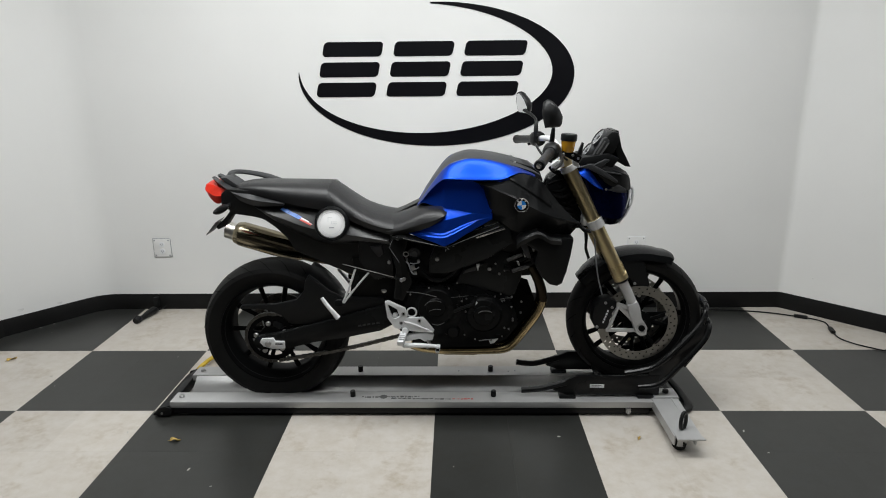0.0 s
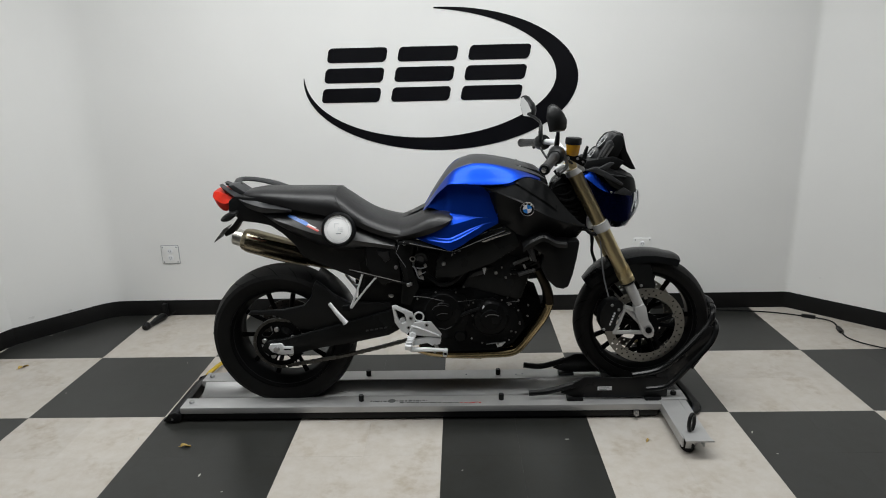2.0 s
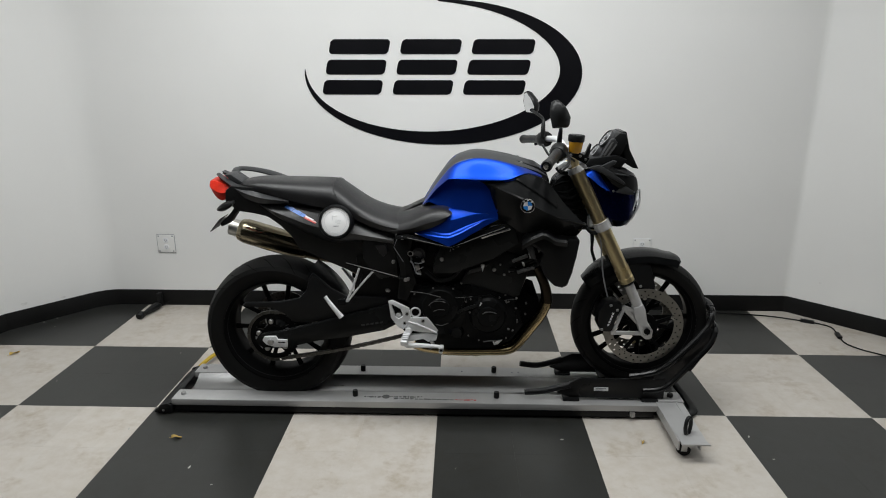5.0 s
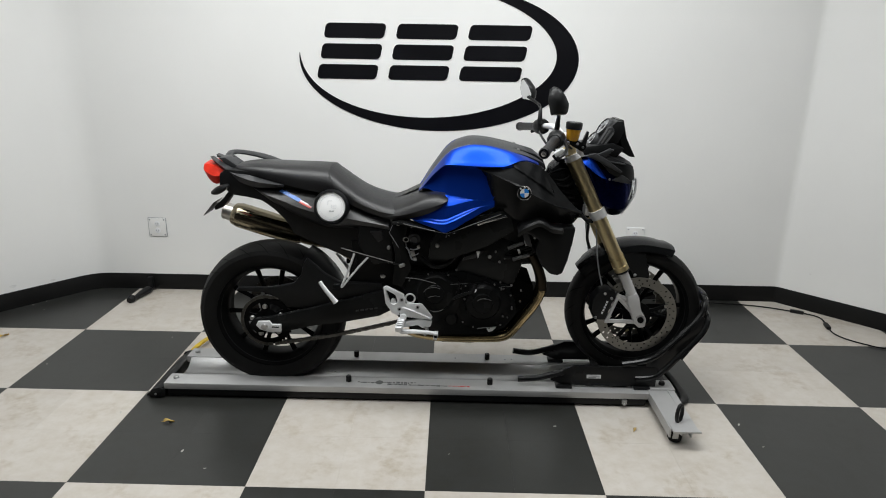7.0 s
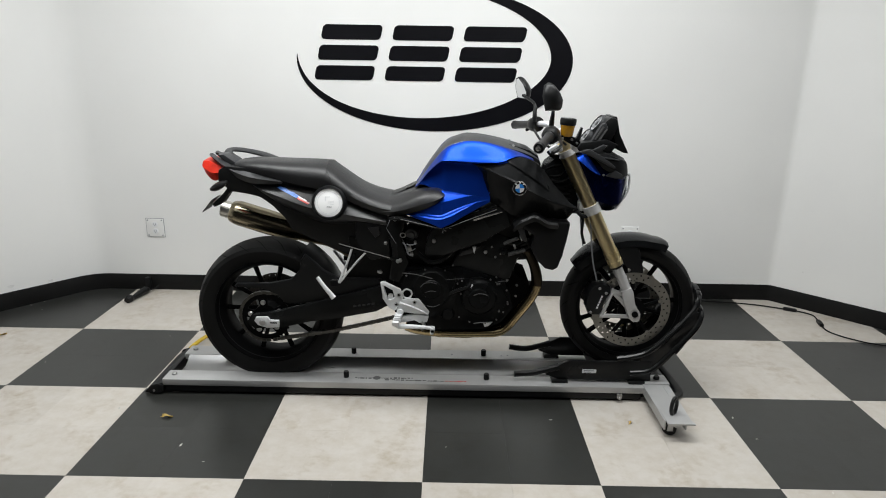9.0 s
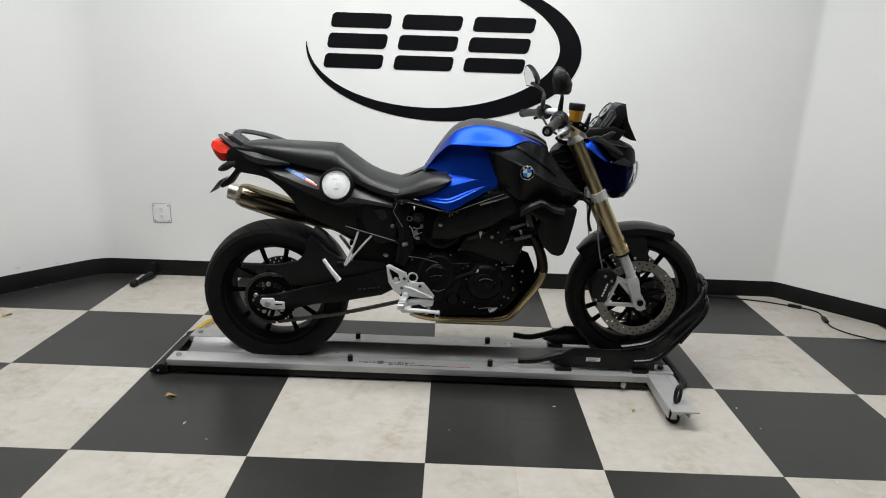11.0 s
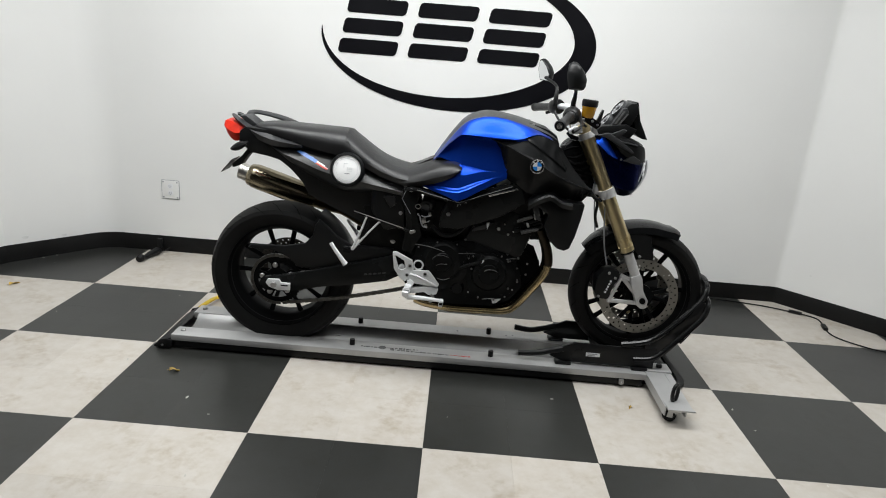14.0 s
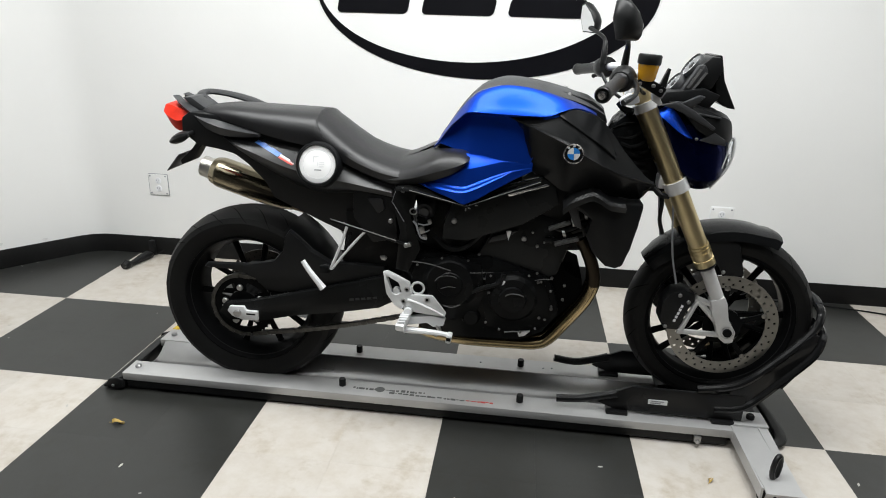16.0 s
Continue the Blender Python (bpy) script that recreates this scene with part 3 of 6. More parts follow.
    lab = part("sticker", bm, DECAL_WHITE, w, "white sticker with unreadable print")
    for k in range(2):
        bm = B()
        box(bm, (0.662, C - 0.1268, 0.115 + 0.007 * k), (0.694 + 0.01 * k, C - 0.1261, 0.118 + 0.007 * k))
        part("print_bar", bm, INK, lab)


wheel_chock()

# ---- the motorcycle ----
bike = thing("motorcycle", (0.08, C, DECK), "blue and black motorcycle with gold fork standing on a dolly", "motorcycle")
RA = (-0.689, C, 0.340)   # rear axle
FA = (0.850, C, 0.385)    # front axle


def both(f):
    for s in (-1, 1):
        f(s)


def polar(c, r, a, y):
    return (c[0] + r * math.cos(radians(a)), y, c[2] + r * math.sin(radians(a)))


def wheel(nm, c, radius, half, spokes, turn, well, spread):
    bm = B()
    h = half
    prof = [(0.223, h * 0.80), (0.236, h * 0.90), (0.258, h * 0.985), (radius - 0.036, h), (radius - 0.020, h * 0.90), (radius - 0.008, h * 0.62), (radius - 0.002, h * 0.3), (radius, 0)]
    prof = prof + [(r, -y) for r, y in prof[-2::-1]]
    prof = prof + [(0.214, -h * 0.7), (0.214, h * 0.7)]
    lathe(bm, prof, c, seg=72, closed=True)
    # the rim carries the tyre and the rest of the wheel
    rb = B()
    rim = [(0.228, h * 0.80), (0.226, h * 0.87), (0.221, h * 0.88), (0.215, h * 0.84), (well + 0.006, h * 0.74), (well, h * 0.60), (well, 0), (well, -h * 0.20), (well + 0.004, -h * 0.35), (0.215, -h * 0.70), (0.219, -h * 0.84), (0.222, -h * 0.88), (0.226, -h * 0.87), (0.228, -h * 0.80), (0.220, -h * 0.5), (0.217, 0), (0.218, h * 0.5)]
    lathe(rb, rim, c, seg=72, closed=True)
    w = part(nm, rb, WHEEL_BLACK, bike, "black cast alloy wheel")
    part("tyre", bm, RUBBER, w, "worn black road tyre")
    bm = B()
    lathe(bm, [(0, -0.055), (0.032, -0.055), (0.036, -0.05), (0.040, -0.02), (0.046, 0), (0.040, 0.02), (0.036, 0.05), (0.032, 0.055), (0, 0.055)], c, seg=32)
    part("hub", bm, WHEEL_BLACK, w)
    for i in range(spokes):
        for d in (-spread, spread):
            a = turn + 360 / spokes * i
            p0, p1 = polar(c, 0.036, a + (d + 6 if d > 0 else d - 6), C), polar(c, well + 0.001, a + d, C)
            bm = B()
            tube(bm, [p0, [(x + y) / 2 for x, y in zip(p0, p1)], p1], [0.013, 0.0092, 0.0115], 8, 3, 1.0)
            part("spoke", bm, WHEEL_BLACK, w)
    return w


GROOVE_SHADE = material("tyre_groove_shade", (0.0039, 0.0039, 0.0039), 0.8, 0, 0.2, spec=0.05)


def tread_grooves(w, c, radius, half, count, turn):
    """Slanted grooves over both shoulders of a tyre, their shade painted as dark strips."""
    bm = B()
    prof = [(radius - 0.034, 0.995), (radius - 0.0195, 0.91), (radius - 0.0075, 0.63), (radius - 0.0015, 0.32), (radius + 0.0004, 0.08)]
    for k in range(count):
        for s in (-1, 1):
            a0 = turn + 360 / count * (k + (0.5 if s > 0 else 0))
            left, right = [], []
            for j, (r, q) in enumerate(prof):
                a = a0 + 3.4 * j + (1.2 * j * j * 0.2)
                wd = 0.16 + 0.22 * math.sin(math.pi * j / 4)
                left.append(bm.verts.new(polar(c, r + 0.0006, a - wd, C + s * half * (q + 0.006))))
                right.append(bm.verts.new(polar(c, r + 0.0006, a + wd, C + s * half * (q + 0.006))))
            for j in range(4):
                bm.faces.new((left[j], right[j], right[j + 1], left[j + 1]))
    return part("groove_strip", bm, GROOVE_SHADE, w)


def brake_disc(w, c, y, r1, r0, label, turn=0, steel=DISC):
    """A drilled ring: small cells left open in a rhythm."""
    bm = B()
    n, k = 120, 5
    for yy in (y - 0.0022, y + 0.0022):
        grid = [[bm.verts.new(polar(c, r0 + (r1 - r0) * j / k, 360 * i / n, yy)) for j in range(k + 1)] for i in range(n)]
        for i in range(n):
            for j in range(k):
                if (j in (1, 3)) and (i + (2 if j == 3 else 0)) % 4 == 0:
                    continue
                bm.faces.new((grid[i][j], grid[(i + 1) % n][j], grid[(i + 1) % n][j + 1], grid[i][j + 1]))
    lathe(bm, [(r1, y - C - 0.0022), (r1, y - C + 0.0022)], c, seg=n)
    lathe(bm, [(r0, y - C + 0.0022), (r0, y - C - 0.0022)], c, seg=n)
    d = part("brake_disc", bm, steel, w, label)
    bm = B()
    for i in range(5):
        a = turn + 72 * i
        p = [polar(c, r0 + 0.006, a - 3.5, 0), polar(c, r0 + 0.006, a + 3.5, 0), polar(c, 0.045, a + 9, 0), polar(c, 0.045, a - 9, 0)]
        prism(bm, [(q[0], q[2]) for q in p], y - 0.003, y + 0.003, 0.001)
    lathe(bm, [(0.030, -0.004), (0.058, -0.004), (0.058, 0.004), (0.030, 0.004)], (c[0], y, c[2]), seg=32, closed=True)
    part("disc_carrier", bm, WHEEL_BLACK, d)
    for i in range(5):
        q = polar(c, r0 - 0.002, turn + 72 * i, y)
        bm = B()
        lathe(bm, [(0, -0.004), (0.006, -0.004), (0.008, -0.003), (0.008, 0.003)], q, seg=14)
        part("rivet", bm, steel, d)
    return d


rear = wheel("rear_wheel", RA, 0.312, 0.088, 5, 21, 0.196, 16.5)
front = wheel("front_wheel", FA, 0.287, 0.060, 5, 67, 0.203, 10)
tread_grooves(rear, RA, 0.312, 0.088, 22, 4)
tread_grooves(front, FA, 0.287, 0.060, 20, 9)
bm = B()
tube(bm, [polar(FA, 0.100, 250, C - 0.030), polar(FA, 0.093, 256, C - 0.034), polar(FA, 0.090, 262, C - 0.030)], [0.005, 0.006, 0.005], 8, 3)
part("brass_weight", bm, GOLD, front, "small brass weight on the wheel")
brake_disc(front, FA, C - 0.078, 0.165, 0.127, "drilled steel front brake disc", 20)
brake_disc(front, FA, C + 0.078, 0.165, 0.127, "drilled steel front brake disc", 20)
brake_disc(rear, RA, C + 0.075, 0.130, 0.095, "drilled steel rear brake disc, darkened as shaded", 10, SHADED_DISC)


def sprocket_and_chain():
    y = C - 0.110
    bm = B()
    n = 44
    out = []
    for i in range(n * 2):
        r = 0.108 if i % 2 else 0.101
        q = polar(RA, r, 360 * i / (2 * n), 0)
        out.append((q[0], q[2]))
    inner = [polar(RA, 0.082, 360 * i / (2 * n), 0) for i in range(2 * n)]
    ring = [[bm.verts.new((x, yy, z)) for (x, z) in out] for yy in (y - 0.003, y + 0.003)]
    ring2 = [[bm.verts.new((q[0], yy, q[2])) for q in inner] for yy in (y - 0.003, y + 0.003)]
    for k in range(2 * n):
        m = (k + 1) % (2 * n)
        bm.faces.new((ring[0][k], ring[0][m], ring2[0][m], ring2[0][k]))
        bm.faces.new((ring[1][k], ring2[1][k], ring2[1][m], ring[1][m]))
        bm.faces.new((ring[0][k], ring[1][k], ring[1][m], ring[0][m]))
        bm.faces.new((ring2[0][k], ring2[0][m], ring2[1][m], ring2[1][k]))
    for i in range(5):
        a = 25 + 72 * i
        p = [polar(RA, 0.084, a - 13, 0), polar(RA, 0.084, a + 13, 0), polar(RA, 0.04, a + 24, 0), polar(RA, 0.04, a - 24, 0)]
        prism(bm, [(q[0], q[2]) for q in p], y - 0.003, y + 0.003, 0)
    lathe(bm, [(0.02, -0.006), (0.052, -0.006), (0.052, 0.05), (0.02, 0.05)], (RA[0], y, RA[2]), seg=28, closed=True)
    sp = part("sprocket", bm, WHEEL_BLACK, bike, "black rear sprocket")
    for i in range(5):
        q = polar(RA, 0.064, 25 + 72 * i, y)
        bolt_head(sp, *q, 0.011, 0.012, BOLT, "nut", (0, -1, 0))
    # chain: two straight runs and the wrap round the sprocket
    path = []
    fs, fr = (-0.135, 0, 0.452), 0.035
    for i in range(60):
        a = 80 + 200 * i / 59
        q = polar(RA, 0.106, a, y)
        path.append((q[0], q[2]))
    lower = [(path[-1][0] + (fs[0] - path[-1][0]) * t, path[-1][1] + (0.350 - path[-1][1]) * t - 0.010 * math.sin(math.pi * t)) for t in (i / 34 for i in range(1, 35))]
    upper = [(path[0][0] + (fs[0] - path[0][0]) * t, path[0][1] + (0.455 - path[0][1]) * t) for t in (i / 34 for i in range(1, 35))]
    run = upper[::-1] + path + lower
    pts = [Vector((p[0], y, p[1])) for p in run]
    acc, link, bm = 0.0, 0, B()
    for p, q in zip(pts, pts[1:]):
        acc += (q - p).length
        if acc >= 0.0135:
            acc = 0.0
            d = (q - p).normalized()
            ang = math.atan2(d.z, d.x)
            t = Euler((0, -ang, 0)).to_matrix()
            hy = 0.009 if link % 2 else 0.006
            box(bm, (q.x - 0.0092, y - hy, q.z - 0.0062), (q.x + 0.0092, y + hy, q.z + 0.0062), 0, t)
            link += 1
    part("chain", bm, CHAIN, bike, "dull dark drive chain")


sprocket_and_chain()


def swingarm():
    def arm(s):
        y0, y1 = C + s * 0.150, C + s * 0.122
        bm = B()
        prism(bm, [(-0.760, 0.328), (-0.740, 0.360), (-0.655, 0.372), (-0.50, 0.412), (-0.34, 0.455), (-0.20, 0.496), (-0.14, 0.492), (-0.13, 0.435), (-0.22, 0.385), (-0.36, 0.356), (-0.50, 0.334), (-0.62, 0.304), (-0.73, 0.300)], min(y0, y1), max(y0, y1), 0.006)
        a = part("swingarm", bm, FRAME, bike, "black cast swingarm with faint printed bars")
        yf = y0 + s * 0.001
        bm = B()
        prism(bm, [(-0.724, 0.340), (-0.716, 0.356), (-0.668, 0.358), (-0.660, 0.344), (-0.622, 0.343), (-0.622, 0.312), (-0.672, 0.310), (-0.710, 0.322)], min(yf, yf + s * 0.012), max(yf, yf + s * 0.012), 0.002)
        part("chain_adjuster", bm, CAST, a, "bare aluminium chain adjuster")
        bolt_head(a, RA[0], yf + s * 0.012, 0.335, 0.013, 0.009, BOLT, "axle_nut", (0, s, 0))
        # dark box painted as the shaded slot in the adjuster
        bm = B()
        box(bm, (-0.660, yf + min(0, s * 0.0125), 0.330), (-0.630, yf + max(0, s * 0.0125), 0.336), 0.001)
        part("adjuster_slot", bm, ENGINE, a)
        if s < 0:
            bm = B()
            for k in range(5):
                x = -0.315 + 0.019 * k
                prism(bm, [(x, 0.404 + 0.003 * k), (x + 0.013, 0.406 + 0.003 * k), (x + 0.013, 0.413 + 0.003 * k), (x, 0.411 + 0.003 * k)], yf - 0.0008, yf + 0.0005, 0)
            part("printed_mark", bm, GREY_PLASTIC, a)
    both(arm)
    bm = B()
    box(bm, (-0.34, C - 0.11, 0.40), (-0.16, C + 0.11, 0.50), 0.02)
    part("swingarm_bridge", bm, FRAME, bike)
    # mudguard over the tyre and the chain guard along the arm
    bm = B()
    rows = []
    for i in range(13):
        a = 2 + 58 * i / 12
        rows.append([polar(RA, 0.306, a, C - 0.104), polar(RA, 0.322, a, C - 0.07), polar(RA, 0.328, a, C), polar(RA, 0.322, a, C + 0.07), polar(RA, 0.306, a, C + 0.104)])
    ctr = Vector(RA)
    shell(bm, rows, lambda p: (Vector((ctr.x, p.y, ctr.z)) - p).normalized() * 0.004)
    hug = part("rear_mudguard", bm, PLASTIC, bike, "matte black rear mudguard")
    bm = B()
    prism(bm, [(-0.815, 0.474), (-0.80, 0.489), (-0.66, 0.493), (-0.57, 0.512), (-0.537, 0.550), (-0.526, 0.598), (-0.512, 0.620), (-0.478, 0.592), (-0.440, 0.556), (-0.38, 0.522), (-0.20, 0.520), (-0.19, 0.490), (-0.36, 0.448), (-0.46, 0.418), (-0.54, 0.402), (-0.60, 0.404), (-0.64, 0.445), (-0.70, 0.470)], C - 0.130, C - 0.108, 0.005, inset=0.03)
    part("chain_guard", bm, PLASTIC, hug, "matte black chain guard")


swingarm()


def tank():
    st = [(-0.066, 0.886, 0.060), (-0.045, 0.922, 0.085), (-0.015, 0.973, 0.105), (0.025, 1.027, 0.125), (0.065, 1.066, 0.138), (0.110, 1.087, 0.148), (0.155, 1.095, 0.150), (0.230, 1.088, 0.145), (0.310, 1.071, 0.135), (0.380, 1.048, 0.115), (0.423, 1.026, 0.095)]
    rows = []
    for x, zt, w in st:
        up = max(0, 1 - abs(x - 0.05) / 0.20)
        rows.append([(x, C - w * 0.5, zt - 0.16), (x, C - w * 0.8, zt - 0.075), (x, C - w * 0.94, zt - 0.014), (x, C - w * 0.5, zt + 0.003 * up), (x, C, zt + 0.005 * up), (x, C + w * 0.5, zt + 0.003 * up), (x, C + w * 0.94, zt - 0.014), (x, C + w * 0.8, zt - 0.075), (x, C + w * 0.5, zt - 0.16)])
    bm = B()
    rows = dense([[Vector(p) for p in r] for r in rows], 3)
    bridge(bm, [[bm.verts.new(p) for p in r] for r in rows])
    t = part("tank_cover", bm, GREY_PLASTIC, bike, "charcoal grey tank top cover", 40)
    bm = B()
    prism(bm, [(0.285, 1.058), (0.300, 1.072), (0.388, 1.048), (0.420, 1.026), (0.434, 0.990), (0.420, 0.972), (0.386, 1.012)], C - 0.084, C + 0.084, 0.006)
    part("ignition_cover", bm, PLASTIC, t)
    for s in (-1, 1):
        bolt_head(t, 0.320, C + s * 0.085, 1.064, 0.005, 0.006, BOLT, "bolt", (0, s, 0.4))


tank()
# each row: x, top edge z, ledge z, bottom z, half width at the ledge
BLUE_ROWS = [
    (-0.064, 0.897, 0.895, 0.893, 0.085), (-0.042, 0.931, 0.922, 0.912, 0.112), (-0.010, 0.978, 0.966, 0.906, 0.140),
    (0.030, 1.031, 1.006, 0.897, 0.168), (0.048, 1.050, 1.014, 0.893, 0.178), (0.075, 1.069, 1.015, 0.889, 0.188), (0.130, 1.086, 1.014, 0.885, 0.200),
    (0.185, 1.086, 1.013, 0.884, 0.205), (0.225, 1.080, 1.013, 0.884, 0.205), (0.245, 1.075, 1.013, 0.985, 0.203),
    (0.272, 1.068, 1.017, 1.000, 0.198), (0.303, 1.058, 1.030, 1.014, 0.190), (0.337, 1.047, 1.037, 1.027, 0.174), (0.370, 1.033, 1.028, 1.021, 0.150), (0.398, 1.020, 1.014, 1.008, 0.122)]


# each row: x, bottom, flute, triangle, top edge z, half width at the top
WING_ROWS = [
    (-0.112, 0.801, 0.8018, 0.8025, 0.803, 0.804, 0.148), (-0.100, 0.8025, 0.8035, 0.805, 0.806, 0.810, 0.150), (-0.056, 0.791, 0.799, 0.8145, 0.822, 0.832, 0.158), (0.008, 0.776, 0.795, 0.810, 0.840, 0.868, 0.166),
    (0.041, 0.766, 0.797, 0.812, 0.858, 0.893, 0.169), (0.060, 0.772, 0.802, 0.818, 0.862, 0.892, 0.170), (0.087, 0.784, 0.813, 0.829, 0.868, 0.890, 0.172), (0.120, 0.803, 0.829, 0.842, 0.876, 0.887, 0.174),
    (0.150, 0.818, 0.843, 0.852, 0.882, 0.885, 0.176), (0.178, 0.834, 0.858, 0.860, 0.882, 0.884, 0.177), (0.230, 0.861, 0.868, 0.869, 0.880, 0.882, 0.176)]


# the panel's upper face: share of the width, share of the drop from the top edge to the ledge
FACE = ((0.68, 0), (0.722, 0.055), (0.762, 0.145), (0.80, 0.27), (0.838, 0.40), (0.876, 0.53), (0.908, 0.65), (0.946, 0.775), (0.987, 0.90), (1.0, 0.965))


def tank_panel(s):
    rows = []
    for x, zt, zl, zb, w in BLUE_ROWS:
        d = zt - zl
        tuck = min(0.046, (zl - zb) * 0.5)
        rows.append([Vector(p) for p in (
            *((x, C + s * w * q, zt - d * u) for q, u in FACE), (x, C + s * (w - 0.003), zl),
            (x, C + s * (w - tuck), zl - (zl - zb) * 0.07), (x, C + s * (w - tuck), zl - (zl - zb) * 0.30), (x, C + s * (w - tuck * 0.75), zl - (zl - zb) * 0.65), (x, C + s * (w - tuck * 0.55), zb))])
    bm = B()
    shell(bm, dense(rows, 3), lambda p: Vector((0, -s * 0.012, -0.004)))
    p = part("tank_panel", bm, BLUE, bike, "metallic blue tank side panel with sharp ledge", 26)
    # the lower wing: a bright sloping triangle over a bent flute
    rows = []
    for x, z0, fl, fh, tl, tt, w in WING_ROWS:
        ya = w + (tt - tl) * 0.85
        yb = ya + 0.24 * (tl - fh)
        f = fh - fl
        y1, y2 = yb + f * 0.33, yb + f * 0.33 + f * 0.17
        yc = y2 + f * 0.33
        rows.append([Vector((x, C + s * y, z)) for y, z in ((w - 0.006, tt + 0.004), (w, tt), (ya, tl), (ya + 0.0005, tl - 0.002), (yb - 0.0003, fh + 0.002), (yb, fh), (y1, fh - 0.30 * f), (y2, fl + 0.30 * f), (yc, fl), (yc + 0.0003, fl - 0.003), (yc + 0.18 * (fl - z0), z0))])
    bm = B()
    shell(bm, dense(rows, 3), lambda p: Vector((0, -s * 0.010, -0.004)))
    part("lower_wing", bm, BLUE, p, "metallic blue lower wing", 20)
    bm = B()
    tube(bm, [(x, C + s * (w * 0.68 - 0.001), zt + 0.0005) for x, zt, zl, zb, w in BLUE_ROWS[1:7]], 0.0013, 6, 3)
    part("panel_seam", bm, INK, p, "thin grey seam along the tank")


both(tank_panel)


def fairing(s):
    st = [(0.155, 1.0135, 1.012, 1.009, 0.176), (0.197, 1.016, 0.997, 0.966, 0.196), (0.224, 1.017, 0.986, 0.862, 0.207), (0.265, 1.020, 0.970, 0.846, 0.222), (0.311, 1.026, 0.952, 0.815, 0.236), (0.350, 1.030, 0.931, 0.812, 0.240), (0.396, 1.018, 0.907, 0.826, 0.240),
          (0.432, 0.985, 0.890, 0.818, 0.232), (0.475, 0.930, 0.870, 0.800, 0.218), (0.540, 0.862, 0.848, 0.790, 0.190), (0.568, 0.844, 0.840, 0.826, 0.175)]

    def face(x, z):
        """Half width of the upper face at a place."""
        for a, b in zip(st, st[1:]):
            if x <= b[0]:
                break
        u = (x - a[0]) / (b[0] - a[0])
        zu, zc, w = (a[k] + (b[k] - a[k]) * u for k in (1, 2, 4))
        return w - 0.056 * min(1, (zu - zc) / 0.07) * min(1, max(0, (z - zc) / (zu - zc)))

    rows = []
    for x, zu, zc, zl, w in st:
        k = 0.056 * min(1, (zu - zc) / 0.07)
        rows.append([Vector((x, C + s * (w - k), zu)), Vector((x, C + s * (w - k * 0.5), zu * 0.5 + zc * 0.5)), Vector((x, C + s * (w - k * 0.08 - 0.0005), zc + (zu - zc) * 0.08)), Vector((x, C + s * (w + 0.0035), zc - 0.0005)), Vector((x, C + s * (w + 0.0025), zc - 0.005)), Vector((x, C + s * (w - 0.018), zc * 0.5 + zl * 0.5)), Vector((x, C + s * (w - 0.044), zl))])
    bm = B()
    shell(bm, dense(rows, 2), lambda p: Vector((0, -s * 0.012, 0)))
    f = part("side_fairing", bm, FAIRING, bike, "satin black side fairing with a crease", 18)
    # upper facet between tank and fairing
    bm = B()
    rows = []
    for x, zb, zt in ((0.286, 1.022, 1.025), (0.312, 1.007, 1.030), (0.346, 0.987, 1.034), (0.396, 0.956, 1.012), (0.424, 0.936, 0.972), (0.452, 0.912, 0.924)):
        rows.append([Vector((x, C + s * (face(x, zt) + 0.004), zt)), Vector((x, C + s * (face(x, zt * 0.4 + zb * 0.6) + 0.006), zt * 0.4 + zb * 0.6)), Vector((x, C + s * (face(x, zb) + 0.007), zb))])
    shell(bm, dense(rows, 2), lambda p: Vector((0, -s * 0.014, 0)))
    part("upper_facet", bm, FAIRING, f)
    # round badge: dark rim and four plain quarters
    cx, cz, y = 0.335, 0.927, C + s * 0.2425
    bm = B()
    lathe(bm, [(0.0, 0), (0.0228, 0.0), (0.0266, -s * 0.000), (0.0270, -s * 0.006), (0, -s * 0.006)], (cx, y, cz), seg=36)
    bd = part("round_badge", bm, FRAME, f, "round badge with blue and white quarters")
    bm = B()
    lathe(bm, [(0.0236, s * 0.0003), (0.0258, s * 0.0010), (0.0272, s * 0.0003), (0.0272, -s * 0.004)], (cx, y, cz), seg=36)
    part("badge_rim", bm, CHROME, bd)
    for k in range(4):
        bm = B()
        a0 = 90 * k + 5
        pts = [(cx, cz)] + [(cx + 0.0166 * math.cos(radians(a0 + 9 * i)), cz + 0.0166 * math.sin(radians(a0 + 9 * i))) for i in range(11)]
        prism(bm, pts, y + min(0, s * 0.0010), y + max(0, s * 0.0010), 0)
        part("quarter", bm, DECAL_WHITE if k % 2 else SIGN_BLUE, bd)
    for k in range(3):
        a = radians(48 + 42 * k)
        bm = B()
        box(bm, (cx + 0.0206 * math.cos(a) - 0.003, y + min(0, s * 0.0012), cz + 0.0206 * math.sin(a) - 0.002), (cx + 0.0206 * math.cos(a) + 0.003, y + max(0, s * 0.0012), cz + 0.0206 * math.sin(a) + 0.002))
        part("badge_bar", bm, DECAL_WHITE, bd)
    # radiator shroud
    bm = B()
    prism(bm, [(0.325, 0.775), (0.345, 0.796), (0.398, 0.822), (0.455, 0.792), (0.545, 0.788), (0.535, 0.72), (0.522, 0.655), (0.506, 0.604), (0.486, 0.592), (0.455, 0.600), (0.415, 0.640), (0.392, 0.690), (0.405, 0.735), (0.35, 0.770)], min(C + s * 0.205, C + s * 0.12), max(C + s * 0.205, C + s * 0.12), 0.012)
    sh = part("radiator_shroud", bm, PLASTIC, f, "matte black radiator shroud")
    bm = B()
